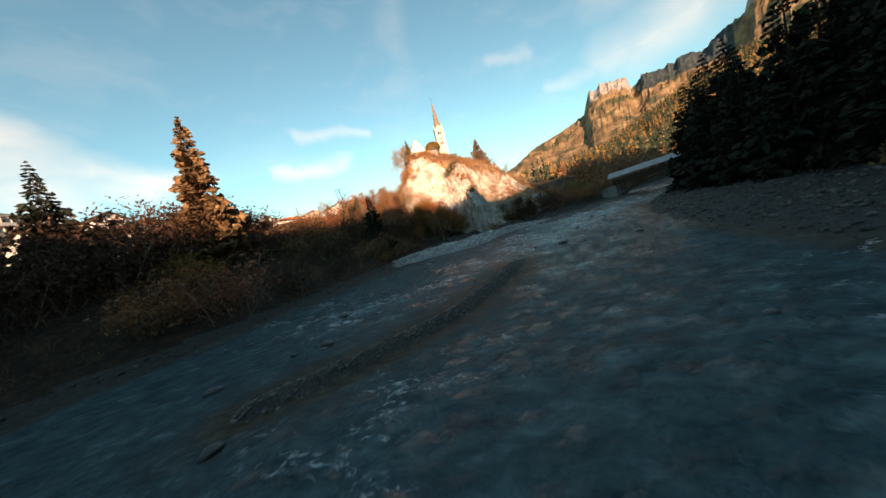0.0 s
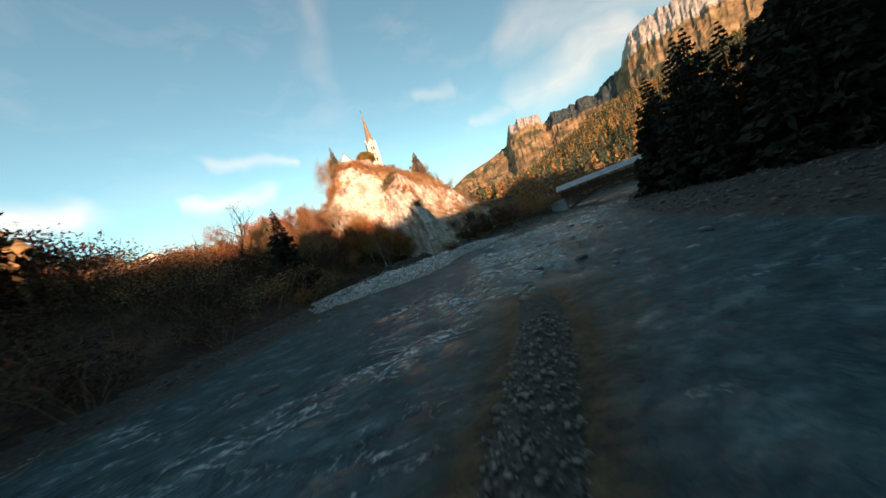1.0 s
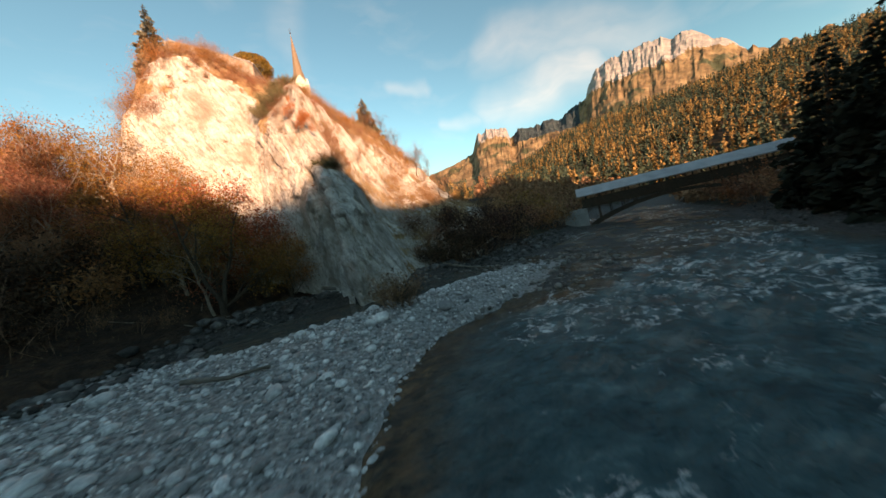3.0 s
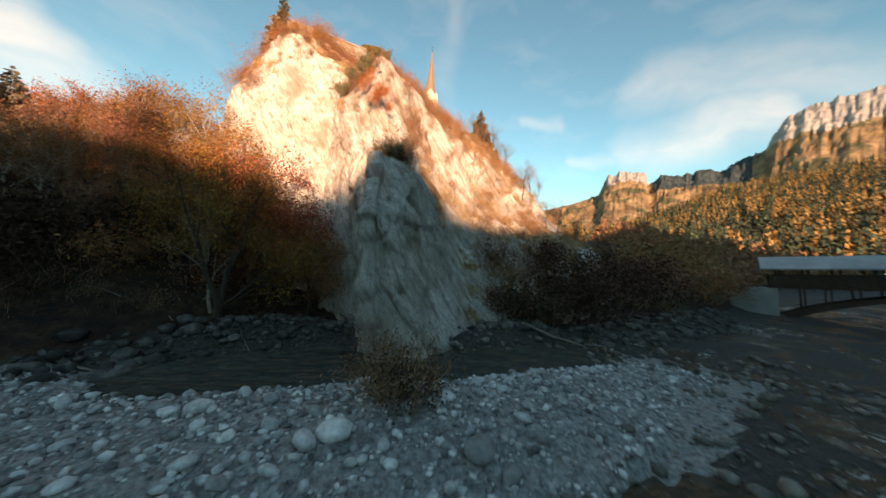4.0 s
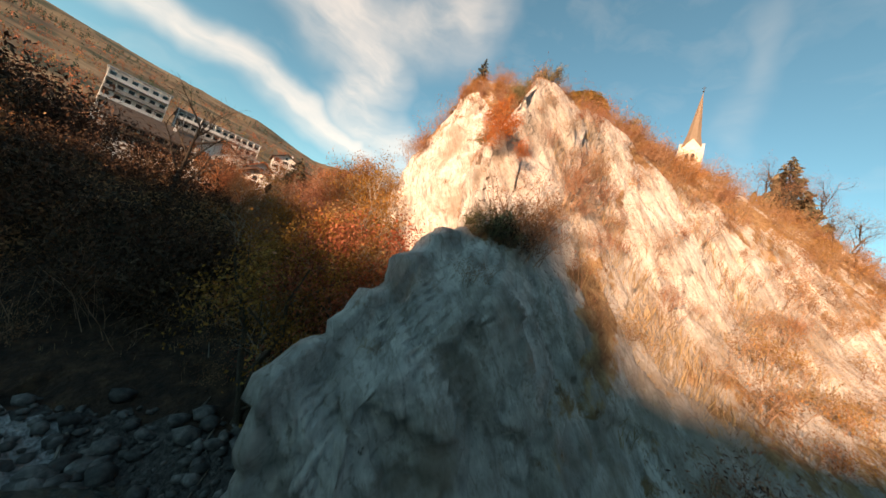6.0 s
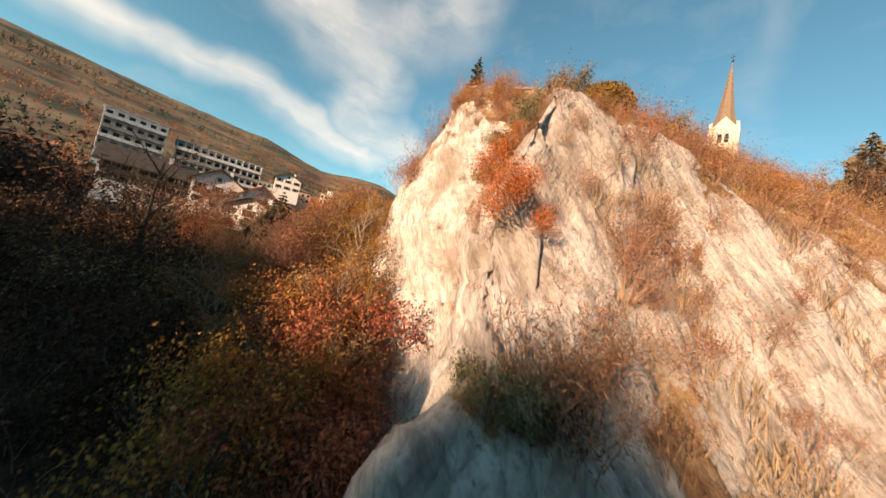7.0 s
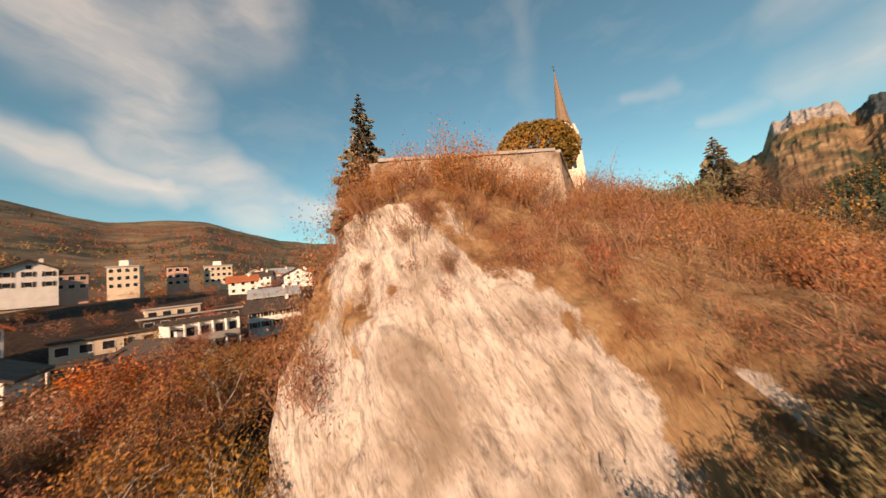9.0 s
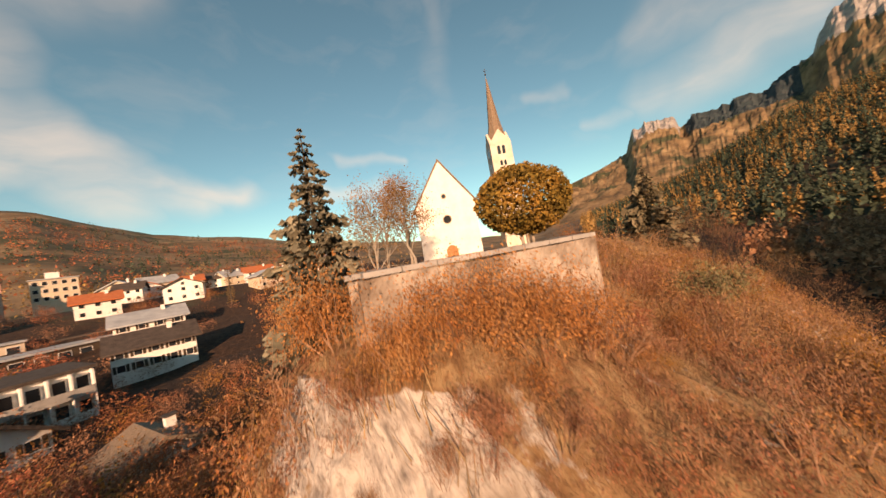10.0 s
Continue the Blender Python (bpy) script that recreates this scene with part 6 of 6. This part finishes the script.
def block(m, w, d, storeys, cols, wall, label, balconies=True, roof="grey_roof", base=5.0, pent=False):
    c = empty("apartment_block", m, label, "building")
    sh = 3.0
    h = storeys * sh
    part("wall", box_bm(-w / 2, 0, -base, w / 2, d, h), M[wall], c)
    part("roof", box_bm(-w / 2 - 0.4, -0.5, h + 0.003, w / 2 + 0.4, d + 0.4, h + 0.4), M[roof], c)
    if pent:
        part("penthouse", box_bm(-w * 0.18, d * 0.3, h + 0.41, w * 0.12, d * 0.8, h + 3.0), M["plaster"], c)
    for s in range(storeys):
        for i in range(cols):
            window(c, -w / 2 + w * (i + 0.5) / cols, 0, s * sh + 0.75, w / cols * 0.62, 1.6)
        if balconies:
            b = part("balcony", box_bm(-w / 2 + 0.2, -1.3, s * sh - 0.12, w / 2 - 0.2, -0.003, s * sh + 0.08), M["concrete"], c)
            part("railing", box_bm(-w / 2 + 0.2, -1.3, s * sh + 0.08, w / 2 - 0.2, -1.2, s * sh + 1.0), M["plaster" if s % 2 else "concrete"], b)
            for i in range(cols + 1):
                x = -w / 2 + 0.2 + (w - 0.4) * i / cols
                part("divider", box_bm(x - 0.08, -1.19, s * sh + 0.08, x + 0.08, -0.004, s * sh + 2.9), M["plaster"], b)
    for s in range(storeys):
        for i in range(max(2, int(d / 4))):
            for sx in (1,):
                y = d * (i + 0.5) / max(2, int(d / 4))
                wd = part("window", box_bm(w / 2 + 0.003, y - 0.6, s * sh + 0.8, w / 2 + 0.05, y + 0.6, s * sh + 2.2), M["plaster"], c)
                part("pane", box_bm(w / 2 + 0.03, y - 0.5, s * sh + 0.9, w / 2 + 0.06, y + 0.5, s * sh + 2.1), M["glass"], wd)
    return c


def facing(x, y, z, turn=0.0):
    """A pose whose front looks towards the crag, turned by some degrees."""
    a = math.degrees(math.atan2(80 - y, 3 - x))
    return pose(x, y, z, 0, 0, a + 90 + turn)


chalet(facing(-82.4, 69.5, 17, -6), 15, 11, 5.0, 3.6, "plaster", "dark_roof", "long farmhouse with a dark roof and timber balcony", 6, 2, False, True)
chalet(facing(-79.6, 81.4, 17, -4), 10, 12, 6.0, 3.2, "plaster", "dark_roof", "white gabled house with an overhanging dark roof", 3, 2, True, True)
chalet(facing(-79.5, 90.4, 17, 8), 8, 10, 5.4, 2.8, "plaster", "red_roof", "white house with a bright orange-red roof", 3, 2, True, False)
block(facing(-123, 63, 28.5, -4), 14, 12, 4, 6, "plaster", "white balconied hotel block on the slope", True)
block(facing(-124, 85, 26, 2), 25, 12, 4, 12, "concrete", "long grey hotel with rows of balconies", True, "grey_roof")
chalet(facing(-118, 106, 31, 0), 9, 8, 5.0, 2.4, "plaster", "dark_roof", "white house above the hotel", 3, 2, True)
block(facing(-165, 112, 33, 0), 17, 10, 2, 9, "render_warm", "low terrace of flats with a row of bays", True)
block(facing(-165, 127, 34, 0), 8, 10, 2, 3, "render_pink", "low red-rendered block of flats", False, "dark_roof")
block(facing(-160, 139, 33, -10), 9, 10, 3, 4, "render_warm", "tall pale rendered block of flats", False, "grey_roof", 6, True)
block(facing(-170, 162, 34, 0), 8, 9, 3, 3, "render_pink", "pinkish four-storey house among gardens", False, "dark_roof", 6)
block(facing(-168, 179, 34, 0), 12, 10, 3, 5, "render_warm", "sunlit pale block of flats", False, "grey_roof", 6, True)
block(facing(-150, 200, 30, 0), 24, 12, 2, 8, "timber", "long dark low building with a flat roof", False, "grey_roof", 6)
block(facing(-55, 108.5, 10.5, 6), 9.5, 12, 3, 5, "plaster", "white balcony house with a dark flat roof", True, "dark_roof", 6)
block(facing(-79, 110, 12.5, 4), 22, 10, 2, 8, "render_warm", "long low building with a dark flat roof", False, "dark_roof", 6)
block(facing(-88, 128, 17.5, 8), 26, 12, 1, 9, "timber", "wide flat-roofed hall with a pale grey roof", False, "grey_roof", 8)
block(facing(-96, 146, 18.5, 0), 20, 12, 1, 7, "concrete", "flat-roofed workshop with a dark roof", False, "dark_roof", 8)
block(facing(-66, 100, 9.5, -12), 10, 9, 2, 4, "timber", "two-storey house with a dark flat roof", True, "dark_roof", 6)
block(facing(-104, 128, 17, 4), 12, 9, 2, 4, "render_warm", "wide two-storey house with a grey flat roof", False, "grey_roof", 6)
chalet(facing(-47, 101, 10.8, 20), 8, 12, 4.6, 2.4, "plaster", "dark_roof", "white house with a broad dark roof and gable hut", 3, 2, True)
chalet(pose(-52, 101, 10.6, 0, 0, 134), 26, 8, 2.6, 1.5, "render_warm", "shingle", "long barn with a weathered brown roof", 6, 1, False)
chalet(facing(-29, 101, 11.5, 10), 5, 6, 2.6, 1.2, "plaster", "shingle", "small white shed with a brown roof", 1, 1, True, False, None)
chalet(facing(-60, 126, 15, 0), 11, 9, 4.5, 2.2, "plaster", "dark_roof", "row house with a wide dark roof", 5, 2, False)
chalet(facing(-78, 140, 18, 0), 12, 10, 4.8, 2.2, "plaster", "grey_roof", "white house with a pale roof", 4, 2, False)
rng = np.random.default_rng(8)
for i in range(22):
    a = radians(-58 + i * 1.5 + rng.uniform(-0.5, 0.5))
    r = rng.uniform(120, 260)
    x, y = r * math.sin(a), 80 + r * math.cos(a)
    z = float(land(np.array([x]), np.array([y]))[0])
    k = i % 3
    chalet(facing(x, y, z, rng.uniform(-30, 30)), rng.uniform(8, 13), rng.uniform(8, 11), rng.uniform(4.5, 7), rng.uniform(2, 3), ("plaster", "plaster", "render_warm")[k], ("dark_roof", "red_roof", "grey_roof")[(i * 7) % 3],
           ("white village house with a dark roof", "white village house with a red roof", "pale village house with a grey roof")[(i * 7) % 3], 3, 2, i % 2 == 0, False, None)
for x, y, w, h in ((-54, 84, 10, 4),):
    chalet(facing(x, y, 12.8, -25), w, 9, h, 2.4, "plaster", "dark_roof", "low house on the meadow edge with a dark roof", 3, 1 if h < 4 else 2, True, False)
pop = spruce_meshes(120, 11, 1.1, 22, "larch", power=0.35, needles=12)
plant("poplar_tree", at_ground(-80, 165, 0, 1.3), "narrow golden poplar among the village houses", "tree", "", *pop)
for x, y, s, k in ((-24.5, 92, 1.0, "rust"), (-21, 89, 0.7, "ochre"), (-30, 93, 0.9, "brown"), (-35, 90, 1.0, "ochre"), (-42, 92, 1.1, "rust"), (-40, 86, 1.0, "brown"), (-48, 90, 0.9, "ochre"), (-60, 104, 1.2, "ochre"), (-70, 112, 1.3, "ochre"), (-76, 120, 1.3, "rust"), (-66, 70, 1.1, "brown"), (-62, 62, 1.2, "rust"), (-70, 58, 1.0, "brown")):
    bush(BIG[k], at_ground(x, y, x * 13, s), {"rust": "orange-red garden tree below the village", "ochre": "yellow garden shrub below the village", "brown": "brown garden shrub below the village"}[k], "garden shrubs")
rngv = np.random.default_rng(9)
items = []
for i in range(80):
    x, y = rngv.uniform(-64, -16), rngv.uniform(78, 112)
    if float(height(x, y)[0]) < 20:
        items.append((BIG[("rust", "brown", "rust", "ochre", "brown")[i % 5]], at_ground(x, y, x * 13, rngv.uniform(0.45, 0.8))))
for i in range(60):
    x, y = rngv.uniform(-44, -12), rngv.uniform(92, 122)
    if abs(x + 38) > 4 or abs(y - 98) > 6:
        items.append((BIG[("rust", "brown", "ochre")[i % 3]], at_ground(x, y, x * 13, rngv.uniform(0.4, 0.7))))
for i in range(50):
    x, y = rngv.uniform(-30, -8.5), rngv.uniform(80, 101)
    if float(height(x, y)[0]) < 19:
        items.append((BIG[("rust", "brown", "rust")[i % 3]], at_ground(x, y, x * 13, rngv.uniform(0.4, 0.7))))
village = []
for i in range(110):
    x, y = rngv.uniform(-175, -46), rngv.uniform(84, 200)
    village.append((BIG[("rust", "brown", "ochre", "brown", "rust")[i % 5]], at_ground(x, y, x * 13, rngv.uniform(0.5, 1.1))))
thicket("garden_shrubbery", village, "orange and brown garden trees between the village houses", "shrubbery")
red_tree = tree_meshes(43, 7.0, 0.12, "red", 5000, 0.11, "bark", 0.9, 0.4, 2)
plant("orange_tree", at_ground(-25, 87, 0, 1.0), "bright orange-red tree in a garden below the crag", "tree", "", *red_tree)
thicket("gully_thicket", items, "reddish-brown thicket in the gully below the church", "thicket")


# ---- covered bridge ----
def covered_bridge():
    a, b = Vector((54.5, 98.0, 0)), Vector((75.5, 79.0, 0))
    ln = (b - a).length
    ang = math.degrees(math.atan2(b.y - a.y, b.x - a.x))
    c = empty("covered_bridge", pose(a.x, a.y, 3.4, 0, -4.2, ang), "covered timber footbridge with a grey roof over the river", "bridge")
    hw = 1.7
    part("deck", box_bm(-1, -hw, 0, ln + 1, hw, 0.35), M["timber"], c)
    for s in (-1, 1):
        part("side_wall", box_bm(-0.8, s * hw - 0.1, 0.36, ln + 0.8, s * hw + 0.1, 1.7), M["timber"], c)
        for k in range(13):
            x = ln * k / 12
            part("post", box_bm(x - 0.11, s * (hw + 0.12) - 0.05, 0.3, x + 0.11, s * (hw + 0.12) + 0.05, 2.6), M["timber"], c)
        part("roof", prism_bm([(s * (hw + 0.9), 2.3), (0, 3.75), (0, 3.95), (s * (hw + 0.9), 2.48)], 0, -1.6, ln + 1.6), M["grey_roof"], c)
        n = 14
        pts = [(-0.5, -4.5)] + [(ln * k / n, -4.2 + 3.6 * math.sin(math.pi * k / n)) for k in range(n + 1)] + [(ln + 0.5, -4.5), (ln + 0.5, -0.01), (-0.5, -0.01)]
        low = [(ln * k / n, -4.2 + 3.6 * math.sin(math.pi * k / n) ** 0.8) for k in range(n + 1)]
        up = [(ln * k / n, -3.4 + 3.3 * math.sin(math.pi * k / n) ** 0.8) for k in range(n, -1, -1)]
        part("arch", prism_bm(low + up, 1, s * (hw - 0.25) - 0.15, s * (hw - 0.25) + 0.15), M["timber"], c)
        for k in range(1, n):
            x = ln * k / n
            z0 = -3.4 + 3.3 * math.sin(math.pi * k / n) ** 0.8
            if z0 < -0.4:
                part("strut", box_bm(x - 0.08, s * (hw - 0.25) - 0.08, z0, x + 0.08, s * (hw - 0.25) + 0.08, -0.003), M["timber"], c)
    for x0, x1 in ((-4.5, -0.2), (ln + 0.2, ln + 4.5)):
        part("abutment", prism_bm([(-2.4, -8), (2.4, -8), (2.0, -0.02), (-2.0, -0.02)], 0, x0, x1), M["concrete"], c, "massive concrete abutment")


covered_bridge()

# ---- stones, driftwood ----
def stone_bm(seed, detail):
    bm = bmesh.new()
    bmesh.ops.create_icosphere(bm, subdivisions=detail, radius=0.5)
    o = Vector((seed * 3.1, seed * 1.7, 0))
    for v in bm.verts:
        v.co *= 1 + 0.34 * noise.noise(v.co * 1.7 + o) + 0.12 * noise.noise(v.co * 4 + o)
        v.co.z *= 0.62
        v.co.y *= 0.8
    return bm


def stone_mesh(seed, detail, mat):
    bm = stone_bm(seed, detail)
    me = bpy.data.meshes.new("stone")
    bm.to_mesh(me)
    bm.free()
    me.materials.append(mat)
    me.polygons.foreach_set("use_smooth", [True] * len(me.polygons))
    return me


def pebbles(name, n, seed, region, test, sizes, label, mat="stones", detail=1):
    """Many stones joined in one mesh, where test(x, y) allows."""
    rng = np.random.default_rng(seed)
    shapes = []
    for k in range(8):
        bm = stone_bm(seed + k, detail)
        bm.verts.ensure_lookup_table()
        shapes.append((np.array([v.co[:] for v in bm.verts]), np.array([[v.index for v in f.verts] for f in bm.faces])))
        bm.free()
    x, y = rng.uniform(*region[0], n * 5), rng.uniform(*region[1], n * 5)
    ok = np.nonzero(test(x, y))[0][:n]
    x, y = x[ok], y[ok]
    z = land(x, y)
    vs, fs, c = [], [], 0
    for i in range(len(x)):
        v, f = shapes[int(rng.integers(0, 8))]
        s = sizes[0] * (sizes[1] / sizes[0]) ** (rng.uniform() ** 2.2)
        a = rng.uniform(0, 6.28)
        ca, sa = math.cos(a), math.sin(a)
        p = v * s * np.array([1, rng.uniform(0.7, 1.1), rng.uniform(0.7, 1.2)])
        p = np.stack([p[:, 0] * ca - p[:, 1] * sa + x[i], p[:, 0] * sa + p[:, 1] * ca + y[i], p[:, 2] + z[i] + s * 0.1], 1)
        vs.append(p)
        fs += (f + c).tolist()
        c += len(v)
    me = mesh_of(name, np.concatenate(vs).tolist(), fs, M[mat], True)
    return tagged(new(name, me), label, "stones", kind="stuff")


def on_bar(x, y):
    return line_distance(x, y, BAR, True) > -0.5


def on_left(x, y):
    d = line_distance(x, y, LEFT_BANK)
    return (d > -1.4) & (d < 1.6)


def on_right(x, y):
    d = -line_distance(x, y, RIGHT_BANK)
    return (d > -0.6) & (d < 15)


def on_stripe(x, y):
    return (np.abs(line_distance(x, y, STRIPE)) < 1.35) & (y > 11) & (y < 27)


M["wet_gravel"] = material("wet_gravel", [(0.07, 0.067, 0.062), (0.14, 0.13, 0.115), (0.23, 0.20, 0.17)], 3, 6, 0.45, 0.25, 12, island=0.4)
pebbles("bar_pebbles", 9500, 201, ((-10, 26), (51, 76)), on_bar, (0.1, 0.36), "pale grey rounded cobbles of the gravel bar")
pebbles("flat_pebbles", 700, 206, ((12, 32), (62, 78)), lambda x, y: (line_distance(x, y, BAR, True) < 0.3) & (line_distance(x, y, BAR, True) > -7) & (line_distance(x, y, LEFT_BANK) < 0) & (np.random.default_rng(3).uniform(size=x.shape) < 0.5), (0.15, 0.75), "half-sunk cobbles in the shallows beside the gravel bar", "wet_gravel")
pebbles("bank_pebbles", 2600, 202, ((-40, 20), (0, 80)), on_left, (0.14, 0.6), "grey cobbles along the foot of the bank", "shade_stones")
pebbles("shore_pebbles", 3000, 203, ((16, 62), (8, 80)), on_right, (0.18, 0.7), "cobbles of the gravel bank, colour darkened for its shade", "shade_stones")
pebbles("riffle_pebbles", 3000, 204, ((-9, 9), (11, 37)), on_stripe, (0.07, 0.26), "wet gravel ridge breaking the water", "wet_gravel")
pebbles("crag_scree", 1700, 205, ((-8, 42), (66, 98)), lambda x, y: (line_distance(x, y, LEFT_BANK) > -1.5) & (line_distance(x, y, LEFT_BANK) < 2.5), (0.25, 1.1), "angular fallen blocks at the foot of the crag", "shade_stones", 1)

gravel = empty("gravel_bar", pose(0, 0, 0), "loose pale boulders lying on the river gravel bar", "gravel bar", kind="structure")
big = [stone_mesh(300 + k, 2, M["stone"]) for k in range(6)]
rng = np.random.default_rng(10)
count = 0
while count < 230:
    x, y = rng.uniform(-6, 24), rng.uniform(52, 75)
    if line_distance(np.array([x]), np.array([y]), BAR, True)[0] < 0.2:
        continue
    ob = new("stone", big[count % 6])
    s = rng.uniform(0.3, 0.6) * (1.6 if rng.uniform() < 0.1 else 0.9)
    ob.matrix_basis = Matrix.LocRotScale((x, y, float(land(np.array([x]), np.array([y]))[0]) + 0.12 * s), Euler((rng.normal() * 0.2, rng.normal() * 0.2, rng.uniform(0, 6.28))), Vector((s, s * rng.uniform(0.7, 1), s * rng.uniform(0.7, 1.1))))
    ob.parent = gravel
    count += 1
M["wet_stone"] = material("wet_dark_stone", [(0.035, 0.035, 0.036), (0.075, 0.07, 0.066)], 3, 6, 0.3, 0.3, 10, random_ob=0.3, spec=0.5)
wet = [stone_mesh(320 + k, 2, M["wet_stone"]) for k in range(4)]
fixed = [(15.9, 45.9, 1.5), (25.5, 54.5, 1.3), (18.5, 44, 1.2), (13, 35, 1.1), (14.5, 33, 1.0), (21, 50, 0.9)]
for k in range(70):
    if k < len(fixed):
        x, y, s = fixed[k]
    else:
        x, y, s = rng.uniform(-18, 32), rng.uniform(8, 66), rng.uniform(0.35, 1.1)
        q = np.array([x]), np.array([y])
        if line_distance(*q, LEFT_BANK)[0] > -1 or -line_distance(*q, RIGHT_BANK)[0] > -1 or line_distance(*q, BAR, True)[0] > -1:
            continue
    ob = new("boulder", wet[k % 4])
    ob.matrix_basis = Matrix.LocRotScale((x, y, -0.02), Euler((0, 0, rng.uniform(0, 6.28))), Vector((s, s * 0.8, s * 0.75)))
    tagged(ob, "dark wet boulder breaking the river surface", "boulder", "boulders in the river")


def driftwood(pts, r, label):
    bd = Builder()
    bd.tube(pts, [r * (1 - 0.5 * i / (len(pts) - 1)) for i in range(len(pts))], 7)
    tagged(new("driftwood", bd.mesh("driftwood", M["driftwood"], True)), label, "log")


driftwood([(5.9, 75.6, 1.7), (7.2, 74.9, 1.45), (8.9, 73.9, 0.75)], 0.16, "bleached log leaning on the foot of the crag")
driftwood([(-3.5, 70.2, float(height(-3.5, 70.2)[0]) + 0.1), (-2.2, 70.0, float(height(-2.2, 70.0)[0]) + 0.1), (-0.8, 69.9, float(height(-0.8, 69.9)[0]) + 0.1)], 0.08, "thin bleached branch on the bank")
driftwood([(1.5, 64.0, 0.95), (3.2, 63.2, 0.95), (4.6, 63.4, 0.9)], 0.11, "bleached branch lying on the gravel bar")
driftwood([(16.5, 77.2, 1.4), (18.0, 76.4, 0.9), (19.8, 76.0, 0.5)], 0.12, "bleached log at the water's edge under the crag")
rng = np.random.default_rng(14)
for k in range(7):
    x, y, a, ln = rng.uniform(-8, 5), rng.uniform(70.5, 76), rng.uniform(0, 3.1), rng.uniform(0.8, 2.2)
    q = [(x + math.cos(a) * ln * t, y + math.sin(a) * ln * t * 0.6) for t in (0, 0.5, 1)]
    driftwood([(px, py, float(height(px, py)[0]) + 0.06) for px, py in q], 0.04, "thin grey branch lying in the leaf litter")
